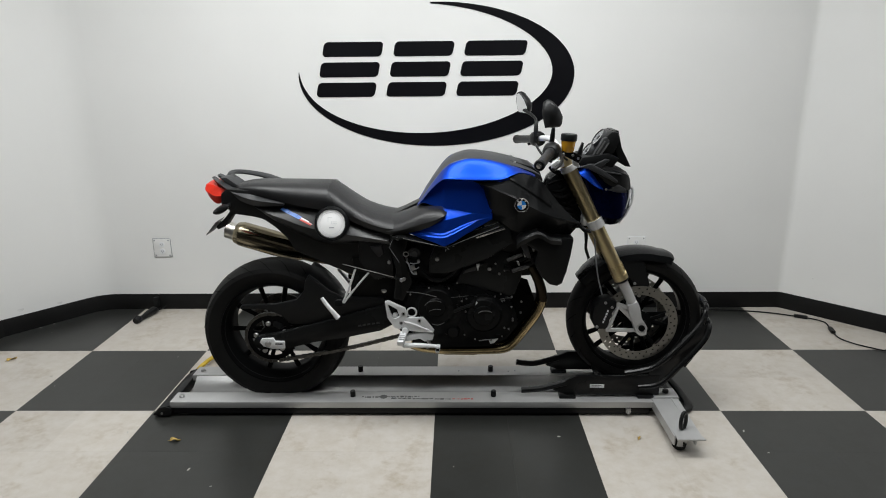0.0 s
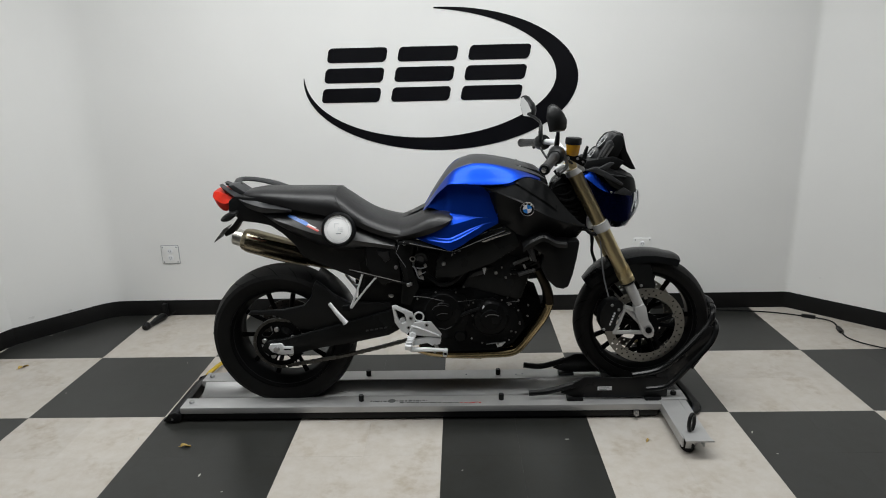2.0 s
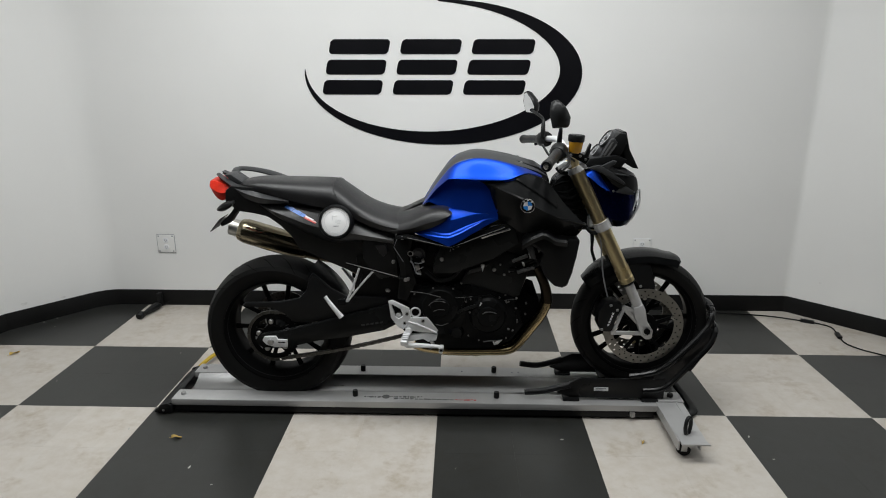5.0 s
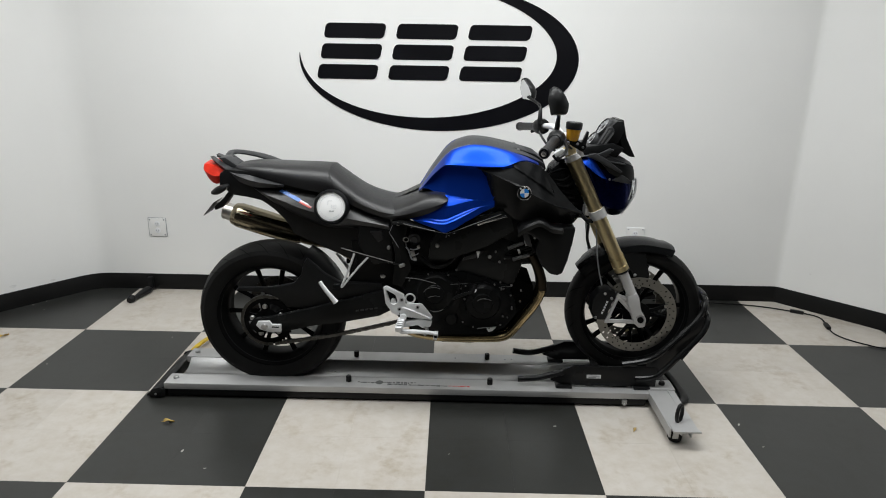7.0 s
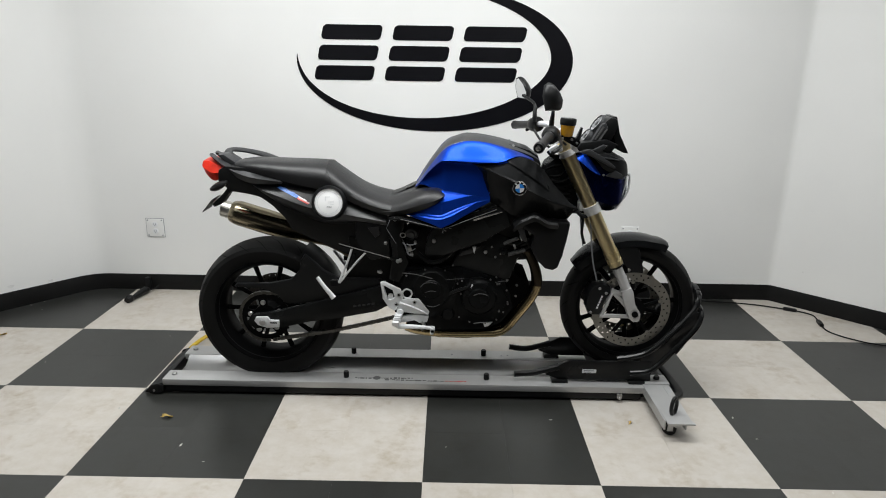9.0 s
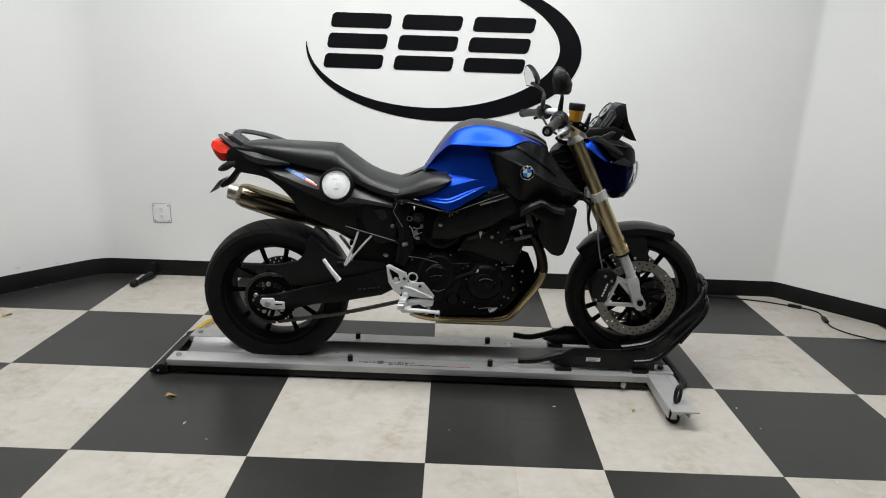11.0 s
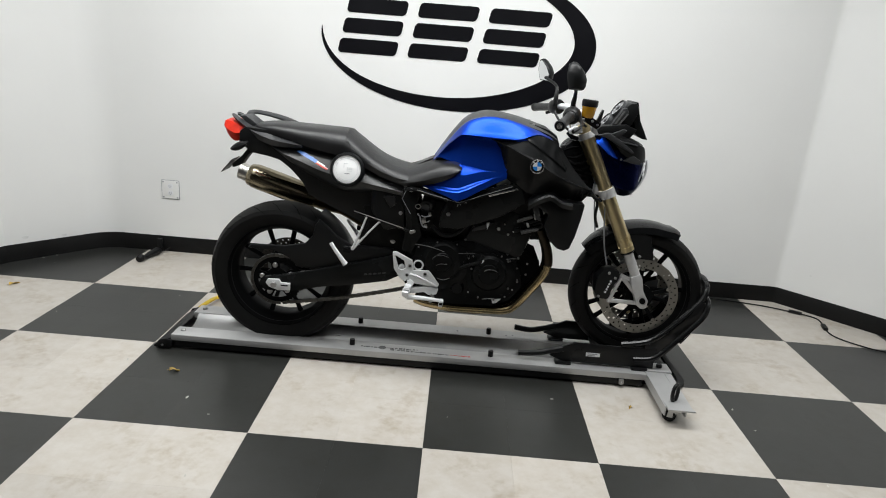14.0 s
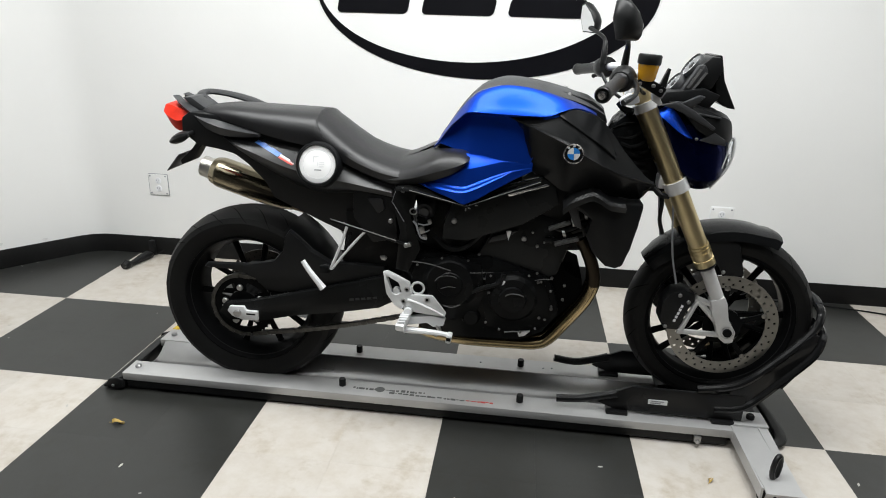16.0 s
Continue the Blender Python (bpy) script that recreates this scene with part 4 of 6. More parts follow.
    prism(bm, [(0.337, 0.765), (0.362, 0.775), (0.382, 0.705), (0.360, 0.712)], min(C + s * 0.20, C + s * 0.17), max(C + s * 0.20, C + s * 0.17), 0.004)
    part("shroud_strut", bm, GREY_PLASTIC, sh)
    bm = B()
    rows = []
    for x, z, w in ((0.322, 0.768, 0.222), (0.340, 0.788, 0.232), (0.370, 0.806, 0.240), (0.398, 0.818, 0.245), (0.425, 0.806, 0.245), (0.448, 0.792, 0.240), (0.490, 0.785, 0.228)):
        rows.append([Vector((x, C + s * (w - 0.06), z + 0.010)), Vector((x, C + s * (w - 0.008), z + 0.006)), Vector((x, C + s * w, z - 0.002)), Vector((x, C + s * (w - 0.006), z - 0.012))])
    shell(bm, dense(rows, 2), lambda p: Vector((0.004, -s * 0.006, -0.008)))
    part("shroud_brow", bm, PLASTIC, sh)


both(fairing)
bm = B()
box(bm, (0.43, C - 0.15, 0.61), (0.48, C + 0.15, 0.84), 0.006)
rad = part("radiator", bm, ENGINE, bike, "black radiator core")
bm = B()
prism(bm, [(0.20, 0.80), (0.30, 0.86), (0.44, 0.86), (0.45, 0.68), (0.36, 0.64), (0.28, 0.68)], C - 0.128, C + 0.128, 0.01)
part("air_duct", bm, PLASTIC, bike, "black air duct")


def seat():
    # x, top, bottom edge, half width
    st = [(-0.800, 0.974, 0.960, 0.050), (-0.770, 0.982, 0.954, 0.082), (-0.700, 0.988, 0.944, 0.104), (-0.600, 0.986, 0.918, 0.118), (-0.500, 0.984, 0.898, 0.128), (-0.425, 0.981, 0.885, 0.135), (-0.408, 0.975, 0.879, 0.136), (-0.375, 0.951, 0.869, 0.139),
          (-0.332, 0.918, 0.849, 0.143), (-0.280, 0.884, 0.826, 0.148), (-0.210, 0.857, 0.806, 0.158), (-0.140, 0.846, 0.800, 0.168), (-0.085, 0.868, 0.808, 0.166), (-0.052, 0.892, 0.826, 0.140)]
    rows = []
    for x, zt, zb, w in st:
        h = zt - zb
        half = [(0, zt), (w * 0.45, zt - h * 0.03), (w * 0.78, zt - h * 0.14), (w * 0.95, zt - h * 0.38), (w, zt - h * 0.62), (w * 0.97, zb), (w * 0.6, zb - 0.004)]
        ring = [(x, C + y, z) for y, z in half] + [(x, C - y, z) for y, z in half[:0:-1]]
        rows.append([Vector(p) for p in ring])
    bm = B()
    bridge(bm, [[bm.verts.new(p) for p in r] for r in dense(rows, 4)])
    st_ob = part("seat", bm, SEAT, bike, "black stepped vinyl rider and pillion seat", 40)

    def nose(s):
        rows = []
        for x, zu, zl, w in ((-0.280, 0.838, 0.813, 0.132), (-0.200, 0.828, 0.795, 0.155), (-0.140, 0.840, 0.796, 0.174), (-0.090, 0.861, 0.806, 0.188), (-0.045, 0.881, 0.820, 0.197), (-0.010, 0.889, 0.834, 0.203), (0.020, 0.892, 0.851, 0.206), (0.040, 0.891, 0.868, 0.207), (0.050, 0.888, 0.879, 0.206), (0.054, 0.886, 0.884, 0.204)):
            m = (zu + zl) / 2
            rows.append([Vector((x, C + s * (w - 0.125), zu + 0.015)), Vector((x, C + s * (w - 0.065), zu + 0.012)), Vector((x, C + s * (w - 0.028), zu + 0.001)), Vector((x, C + s * (w - 0.008), zu - (zu - zl) * 0.24)), Vector((x, C + s * w, m - (zu - zl) * 0.1)), Vector((x, C + s * (w - 0.01), zl))])
        bm = B()
        shell(bm, dense(rows, 3), lambda p: Vector((0, -s * 0.04, 0)))
        part("seat_nose", bm, SEAT, st_ob, "", 40)
    both(nose)
    bm = B()
    tube(bm, [(-0.380, C - 0.139, 0.886), (-0.388, C - 0.139, 0.915), (-0.400, C - 0.131, 0.944), (-0.412, C - 0.106, 0.966), (-0.418, C - 0.06, 0.977), (-0.420, C, 0.981), (-0.418, C + 0.06, 0.977), (-0.412, C + 0.106, 0.966), (-0.400, C + 0.131, 0.944), (-0.388, C + 0.139, 0.915), (-0.380, C + 0.139, 0.886)], 0.0010, 6, 4)
    part("seam", bm, SEAT, st_ob)


seat()


CREST = ((0.0, 0.058), (0.22, 0.034), (0.48, 0.008), (0.58, 0.0), (0.82, 0.010), (1.0, 0.034))  # share of the height, depth behind the widest line


def tail():
    def side(s):
        st = [(-0.712, 0.906, 0.894, 0.108), (-0.660, 0.912, 0.854, 0.128), (-0.600, 0.910, 0.822, 0.140), (-0.520, 0.896, 0.784, 0.150), (-0.450, 0.890, 0.758, 0.154), (-0.400, 0.882, 0.748, 0.156), (-0.330, 0.854, 0.750, 0.158), (-0.260, 0.826, 0.752, 0.160), (-0.175, 0.804, 0.742, 0.160)]
        rows = []
        for x, zu, zl, w in st:
            h = zu - zl
            rows.append([Vector((x, C + s * (w - q), zu - h * u)) for u, q in CREST])
        bm = B()
        shell(bm, dense(rows, 3), lambda p: Vector((0, -s * 0.012, 0)))
        cowl = part("tail_panel", bm, TAIL_SATIN, bike, "satin black tail side panel", 30)

        def lie(x, z):
            """A place just off the panel's face."""
            for a, b in zip(st, st[1:]):
                if x <= b[0]:
                    break
            t = (x - a[0]) / (b[0] - a[0])
            zu, zl, w = (a[k] + (b[k] - a[k]) * t for k in (1, 2, 3))
            v = (zu - z) / (zu - zl)
            for (u0, q0), (u1, q1) in zip(CREST, CREST[1:]):
                if v <= u1:
                    break
            return Vector((x, C + s * (w - q0 - (q1 - q0) * (v - u0) / (u1 - u0) + 0.0016), z))

        def decal(nm, corners, mt):
            (ax, az), (bx, bz), (cx, cz), (dx, dz) = corners
            grid = []
            for i in range(4):
                u = i / 3
                l, m = (ax + (dx - ax) * u, az + (dz - az) * u), (bx + (cx - bx) * u, bz + (cz - bz) * u)
                grid.append([lie(l[0] + (m[0] - l[0]) * k / 3, l[1] + (m[1] - l[1]) * k / 3) for k in range(4)])
            g = B()
            shell(g, grid, (0, -s * 0.001, 0))
            part(nm, g, mt, cowl)

        # a slanted printed strip: blue marks running into a white and red streak
        ux, uz = 0.914, -0.406
        for k, (w, hh) in enumerate(((0.0168, 0.006), (0.0172, 0.009), (0.0170, 0.007), (0.0172, 0.009), (0.0170, 0.008))):
            x, z = -0.610 + 0.0175 * k * ux, 0.888 + 0.0175 * k * uz
            decal("decal_bar", ((x, z), (x + w * ux, z + w * uz), (x + w * ux + 0.010, z + w * uz + hh), (x + 0.010, z + hh)), DECAL_BLUE)
        for o, wd, ln, mt in ((0.0054, 0.0022, 0.036, DECAL_WHITE), (0.0024, 0.0026, 0.052, DECAL_PINK), (-0.0008, 0.0028, 0.050, DECAL_RED)):
            x, z = -0.528 + o * 0.5, 0.8515 + o
            decal("decal_streak", ((x, z), (x + ln * ux, z + ln * uz), (x + ln * ux + 0.003, z + ln * uz + wd), (x + 0.003, z + wd)), mt)
        if s < 0:
            # round cap with a white face
            cx, cz, y = -0.399, 0.841, C - 0.158
            lean = (0, 1, -0.26)
            bm = B()
            lathe(bm, [(0.0555, -0.006), (0.058, -0.010), (0.063, -0.009), (0.068, -0.001), (0.069, 0.03), (0.0555, 0.03)], (cx, y, cz), lean, 56, True)
            part("cap_ring", bm, SATIN, cowl, "black round collar")
            bm = B()
            lathe(bm, [(0, -0.0045), (0.0525, -0.0045), (0.056, -0.003), (0.056, 0.01)], (cx, y, cz), lean, 56)
            face = part("cap_face", bm, WHITE_DISC, cowl, "white round paper face with faint marks")
            ax = Vector(lean).normalized()
            for (dx, dz, w, h, mt) in ((0.002, -0.016, 0.020, 0.003, 1), (0.002, 0.002, 0.003, 0.012, 1), (-0.012, 0.014, 0.003, 0.018, 1), (-0.004, 0.022, 0.018, 0.003, 0), (0.014, 0.006, 0.016, 0.002, 0), (0.014, 0.000, 0.016, 0.002, 0), (0.013, -0.006, 0.014, 0.002, 0)):
                bm = B()
                c0 = Vector((cx + dx, y, cz + dz)) + Vector((0, dz * 0.26, 0)) - ax * 0.0049
                box(bm, (c0.x - w / 2, c0.y - 0.0004, c0.z - h / 2), (c0.x + w / 2, c0.y + 0.0004, c0.z + h / 2), 0, Euler((-math.atan(0.26), 0, 0)).to_matrix())
                part("mark", bm, INK if mt and dx > 0 and dz < 0 else LIGHT_INK, face)
            bm = B()
            lathe(bm, [(0.0425, -0.0050), (0.0440, -0.0050), (0.0440, -0.0044), (0.0425, -0.0044)], (cx, y, cz), lean, 48, True)
            part("mark_ring", bm, LIGHT_INK, face)
        # grab rail
        bm = B()
        if s > 0:
            tube(bm, [(-0.640, C + 0.100, 0.960), (-0.715, C + 0.116, 0.984), (-0.790, C + 0.112, 1.001), (-0.842, C + 0.090, 1.008), (-0.848, C + 0.05, 1.003), (-0.832, C + 0.02, 0.993)], [0.022, 0.020, 0.017, 0.016, 0.016, 0.016], 10, 6, 0.55)
        else:
            prism(bm, [(-0.862, 1.004), (-0.835, 1.006), (-0.775, 0.965), (-0.79, 0.955), (-0.83, 0.975)], C - 0.05, C + 0.05, 0.004)
        part("grab_rail", bm, GREY_PLASTIC, bike, "charcoal grab rail")
        # sweeping tail blade
        rows = []
        for x, zu, zl, w in ((-0.892, 1.006, 0.998, 0.050), (-0.852, 0.988, 0.968, 0.076), (-0.790, 0.962, 0.930, 0.104), (-0.720, 0.945, 0.905, 0.122), (-0.650, 0.928, 0.902, 0.130), (-0.590, 0.914, 0.906, 0.134)):
            rows.append([Vector((x, C + s * (w - 0.02), zu)), Vector((x, C + s * w, (zu + zl) / 2 + 0.006)), Vector((x, C + s * (w - 0.012), zl))])
        bm = B()
        shell(bm, dense(rows, 3), lambda p: Vector((0, -s * 0.02, 0)))
        part("tail_blade", bm, GREY_PLASTIC, bike, "", 30)
        # turn signal pod
        bm = B()
        c = Vector((-0.828, C + s * 0.140, 0.897))
        rows = []
        for i in range(9):
            u = i / 8
            r = 0.017 * math.sin(math.pi * (0.06 + 0.9 * u)) ** 0.7
            p = c + Vector((-0.038 + 0.066 * u, 0, -0.014 + 0.026 * u))
            rows.append([bm.verts.new(p + Vector((0, r * 1.2 * math.cos(a), r * math.sin(a)))) for a in (k * math.pi / 5 for k in range(10))])
        bridge(bm, rows)
        sg = part("turn_signal", bm, PLASTIC, bike, "small black turn signal")
        bm = B()
        tube(bm, [(-0.812, C + s * 0.135, 0.904), (-0.815, C + s * 0.09, 0.905), (-0.80, C + s * 0.05, 0.91)], 0.008, 8, 3)
        part("stalk", bm, PLASTIC, sg)
        bolt_head(sg, -0.806, C + s * 0.142, 0.906, 0.005, 0.005, BOLT, "bolt", (0, s, 0))
    both(side)
    bm = B()
    prism(bm, [(-0.846, 0.950), (-0.82, 0.968), (-0.62, 0.955), (-0.40, 0.90), (-0.20, 0.83), (-0.17, 0.60), (-0.24, 0.592), (-0.33, 0.608), (-0.41, 0.642), (-0.48, 0.674), (-0.53, 0.696), (-0.566, 0.714), (-0.590, 0.760), (-0.637, 0.810), (-0.683, 0.844), (-0.730, 0.856), (-0.80, 0.866), (-0.850, 0.905)], C - 0.098, C + 0.098, 0.008)
    u = part("undertail", bm, PLASTIC, bike, "matte black undertail")
    bm = B()
    prism(bm, [(-0.30, 0.80), (-0.17, 0.80), (-0.16, 0.62), (-0.24, 0.60), (-0.30, 0.68)], C - 0.145, C + 0.145, 0.012)
    part("inner_panel", bm, PLASTIC, u)
    bm = B()
    prism(bm, [(-0.336, 0.690), (-0.330, 0.640), (-0.340, 0.585), (-0.350, 0.520), (-0.16, 0.470), (-0.12, 0.62), (-0.20, 0.70)], C - 0.105, C + 0.105, 0.008)
    part("subframe_cover", bm, RUBBER, u)
    bm = B()
    prism(bm, [(-0.252, 0.745), (-0.205, 0.748), (-0.198, 0.715), (-0.220, 0.700)], C - 0.156, C - 0.140, 0.004)
    part("vent_block", bm, SEAT, u)
    # tail lamp
    bm = B()
    rows = []
    for x, zu, zl, w in ((-0.920, 0.980, 0.966, 0.050), (-0.914, 0.986, 0.938, 0.074), (-0.890, 0.986, 0.908, 0.086), (-0.864, 0.976, 0.900, 0.090), (-0.836, 0.965, 0.922, 0.086)):
        rows.append([Vector((x, C + y, z)) for y, z in ((-w, (zu + zl) / 2), (-w * 0.8, zu - 0.004), (0, zu), (w * 0.8, zu - 0.004), (w, (zu + zl) / 2), (w * 0.75, zl + 0.004), (0, zl), (-w * 0.75, zl + 0.004))])
    bridge(bm, [[bm.verts.new(p) for p in r] for r in dense(rows, 3)])
    part("tail_light", bm, RED, bike, "red tail light lens")
    # plate carrier
    bm = B()
    prism(bm, [(-0.800, 0.868), (-0.838, 0.868), (-0.862, 0.838), (-0.905, 0.800), (-0.900, 0.785), (-0.865, 0.800), (-0.835, 0.842)], C - 0.030, C + 0.030, 0.005)
    pc = part("plate_carrier", bm, PLASTIC, bike, "black plate carrier")
    bm = B()
    t = Euler((0, radians(40), 0)).to_matrix()
    box(bm, (-0.9205, C - 0.05, 0.760), (-0.9175, C + 0.05, 0.830), 0.001, t)
    part("plate", bm, GREY_PLASTIC, pc, "dark plate seen edge-on")


tail()


def exhaust():
    y0 = C + 0.185
    a, b = Vector((-0.889, y0 + 0.005, 0.716)), Vector((-0.460, y0 - 0.04, 0.602))
    d = (b - a).normalized()
    b = a + d * 0.315
    bm = B()
    tube(bm, [a - d * 0.008, a + d * 0.012, a + d * 0.03, (a + b) / 2, b - d * 0.06, b], [0.051, 0.057, 0.059, 0.059, 0.056, 0.040], 28, 4, 0.94)
    m = part("muffler", bm, MUFFLER, bike, "brushed steel muffler, bronze tinted")
    bm = B()
    tube(bm, [a - d * 0.050, a - d * 0.035, a], [0.037, 0.038, 0.041], 24, 2)
    part("tail_pipe", bm, STEEL, m, "bright steel outlet")
    bm = B()
    lathe(bm, [(0.033, -0.02), (0.033, -0.0545), (0.038, -0.0545), (0.038, -0.02)], a, d, 24, closed=True)
    part("outlet_lip", bm, STEEL, m)
    bm = B()
    rows = []
    up = (Vector((0, 0, 1)) - d * d.z).normalized()
    for i in range(9):
        u = i / 8
        p = a + d * (0.022 + 0.24 * u)
        rows.append([p + (Vector((0, -1, 0)) * math.cos(t) + up * 0.92 * math.sin(t)) * 0.0605 for t in (radians(38 + 16 * u + k * (13 - 5 * u)) for k in range(5))])
    shell(bm, rows, (0, -0.0015, 0.0015))
    part("heat_shield", bm, MUFFLER, m, "polished heat shield")
    bm = B()
    tube(bm, [b - d * 0.02, b + d * 0.05, b + d * 0.16, (-0.26, C + 0.12, 0.48), (-0.16, C + 0.10, 0.33), (-0.06, C + 0.05, 0.275)], [0.040, 0.036, 0.030, 0.026, 0.026, 0.026], 14, 5)
    part("link_pipe", bm, RUST, bike, "dark bronze link pipe")
    for y, r in ((C - 0.110, 0.0195), (C - 0.066, 0.0195)):
        bm = B()
        tube(bm, [(0.443, y, 0.505), (0.436, y, 0.478), (0.416, y, 0.436), (0.368, y, 0.368), (0.322, y, 0.308), (0.285, y, 0.287), (0.22, y + 0.005, 0.280), (0.06, y + 0.01, 0.276), (-0.05, y + 0.02, 0.282), (-0.10, y + 0.03, 0.294)], r, 14, 6)
        hp = part("header_pipe", bm, HEADER, bike, "heat tinted steel header pipe")
        bm = B()
        tube(bm, [(0.392, y, 0.650), (0.411, y, 0.616), (0.430, y, 0.572), (0.440, y, 0.535), (0.443, y, 0.500)], r + 0.0006, 14, 6)
        part("pipe_bend", bm, DARK_PIPE, hp, "dark upper bend")
    bm = B()
    prism(bm, [(0.290, 0.560), (0.350, 0.556), (0.360, 0.532), (0.386, 0.516), (0.410, 0.508), (0.416, 0.470), (0.404, 0.440), (0.348, 0.376), (0.300, 0.315), (0.230, 0.305), (0.25, 0.40)], C - 0.085, C + 0.14, 0.006)
    part("oil_cooler", bm, MATTE, bike, "black oil cooler")
    bm = B()
    prism(bm, [(0.300, 0.670), (0.420, 0.670), (0.424, 0.606), (0.402, 0.588), (0.352, 0.584), (0.325, 0.598)], C - 0.050, C + 0.080, 0.010)
    part("thermostat_housing", bm, ENGINE, bike, "black thermostat housing")
    bm = B()
    prism(bm, [(-0.05, 0.280), (0.26, 0.278), (0.22, 0.250), (0.16, 0.242), (0.04, 0.244), (-0.02, 0.259)], C - 0.085, C + 0.09, 0.01)
    part("collector", bm, RUST, bike, "rusty collector box")


exhaust()


def engine():
    drop = Vector((0, 0, -0.026))

    def put(nm, bm, mat, par, lab=""):
        for v in bm.verts:
            v.co += drop
        return part(nm, bm, mat, par, lab)

    bm = B()
    prism(bm, [(-0.150, 0.545), (-0.105, 0.612), (0.020, 0.600), (0.120, 0.612), (0.300, 0.560), (0.332, 0.500), (0.345, 0.440), (0.300, 0.370), (0.230, 0.336), (0.020, 0.330), (-0.080, 0.350), (-0.150, 0.410)], C - 0.150, C + 0.150, 0.018)
    e = put("crankcase", bm, ENGINE, bike, "dark black-painted engine crankcase")
    bm = B()
    prism(bm, [(0.080, 0.600), (0.150, 0.740), (0.200, 0.772), (0.330, 0.730), (0.370, 0.690), (0.330, 0.560), (0.290, 0.545)], C - 0.135, C + 0.135, 0.014)
    cyl = put("cylinder_head", bm, LIT_BLACK, bike, "black cylinder block and head")
    bm = B()
    prism(bm, [(0.115, 0.655), (0.165, 0.668), (0.205, 0.700), (0.170, 0.690), (0.125, 0.675)], C - 0.150, C - 0.135, 0.003)
    put("spark_cover", bm, GREY_PLASTIC, cyl)

    def cover(x, z, r, t, steps):
        bm = B()
        prof = [(0, -t)]
        for q, h in steps:
            prof.append((r * q, -t * h))
        prof += [(r, 0.0), (r, 0.02)]
        lathe(bm, prof, (x, C - 0.150, z), seg=44)
        c = put("engine_cover", bm, ENGINE, e, "round black engine cover")
        return c
    cover(0.007, 0.522, 0.088, 0.030, ((0.42, 1), (0.46, 0.86), (0.62, 0.84), (0.80, 0.80), (0.86, 0.62), (0.98, 0.5)))
    cover(0.200, 0.487, 0.078, 0.034, ((0.50, 1), (0.55, 0.80), (0.84, 0.74), (0.92, 0.5), (0.99, 0.35)))
    cover(0.075, 0.410, 0.030, 0.018, ((0.7, 1), (0.8, 0.7)))
    # stepped outer case
    bm = B()
    prism(bm, [(-0.100, 0.590), (0.020, 0.612), (0.100, 0.588), (0.115, 0.500), (0.090, 0.420), (0.010, 0.395), (-0.080, 0.430), (-0.120, 0.520)], C - 0.163, C - 0.148, 0.005)
    put("clutch_case", bm, ENGINE, e)
    bm = B()
    prism(bm, [(0.115, 0.560), (0.210, 0.572), (0.290, 0.545), (0.318, 0.480), (0.290, 0.400), (0.215, 0.372), (0.125, 0.385), (0.105, 0.470)], C - 0.163, C - 0.148, 0.005)
    put("alternator_case", bm, ENGINE, e)
    for x, z in ((0.245, 0.565), (0.282, 0.548), (0.312, 0.520), (0.318, 0.470), (0.302, 0.425), (0.275, 0.392), (0.230, 0.375), (0.165, 0.380), (0.122, 0.400), (0.112, 0.545), (0.130, 0.556), (0.268, 0.575), (-0.095, 0.575), (-0.02, 0.602), (0.06, 0.600), (-0.09, 0.45), (-0.03, 0.41)):
        bolt_head(e, x, C - 0.164, z - 0.026, 0.0038, 0.004, DULL_BOLT, "case_bolt", (0, -1, 0))
    for x, z, r in ((0.222, 0.675, 0.0075), (0.246, 0.697, 0.004), (0.262, 0.655, 0.005), (0.282, 0.668, 0.003)):
        bolt_head(cyl, x, C - 0.146, z - 0.026, r, 0.008, BOLT, "bolt", (0, -1, 0))
    # hoses and a bright selector link
    for pts, r, mat in (([(0.30, C - 0.14, 0.720), (0.34, C - 0.16, 0.715), (0.385, C - 0.16, 0.735), (0.43, C - 0.15, 0.735)], 0.011, ENGINE), ([(0.285, C - 0.14, 0.675), (0.33, C - 0.155, 0.680), (0.39, C - 0.15, 0.700)], 0.010, ENGINE),
                        ([(0.075, C - 0.165, 0.500), (0.115, C - 0.172, 0.520), (0.160, C - 0.168, 0.535), (0.168, C - 0.165, 0.565)], 0.007, PLASTIC),
                        ([(-0.05, C - 0.13, 0.66), (0.0, C - 0.15, 0.63), (0.05, C - 0.15, 0.64), (0.10, C - 0.14, 0.69)], 0.009, PLASTIC)):
        bm = B()
        tube(bm, pts, r, 9, 6)
        put("hose", bm, mat, e)
    bm = B()
    prism(bm, [(0.150, 0.505), (0.158, 0.500), (0.178, 0.545), (0.170, 0.548)], C - 0.176, C - 0.166, 0.003)
    put("lever_link", bm, CAST, e)
    bm = B()
    prism(bm, [(0.222, 0.372), (0.262, 0.378), (0.245, 0.360), (0.228, 0.355)], C - 0.158, C - 0.148, 0.002)
    put("sump_tag", bm, CAST, e)
    # added pale triangle, standing in for white wall seen through a gap
    bm = B()
    prism(bm, [(0.168, 0.698), (0.184, 0.699), (0.176, 0.668)], C - 0.156, C - 0.150, 0.001)
    put("gap_patch", bm, CAST, cyl)
    # grey tubes painted as glints on the covers, and silver sleeves on the hoses
    yg = C - 0.186
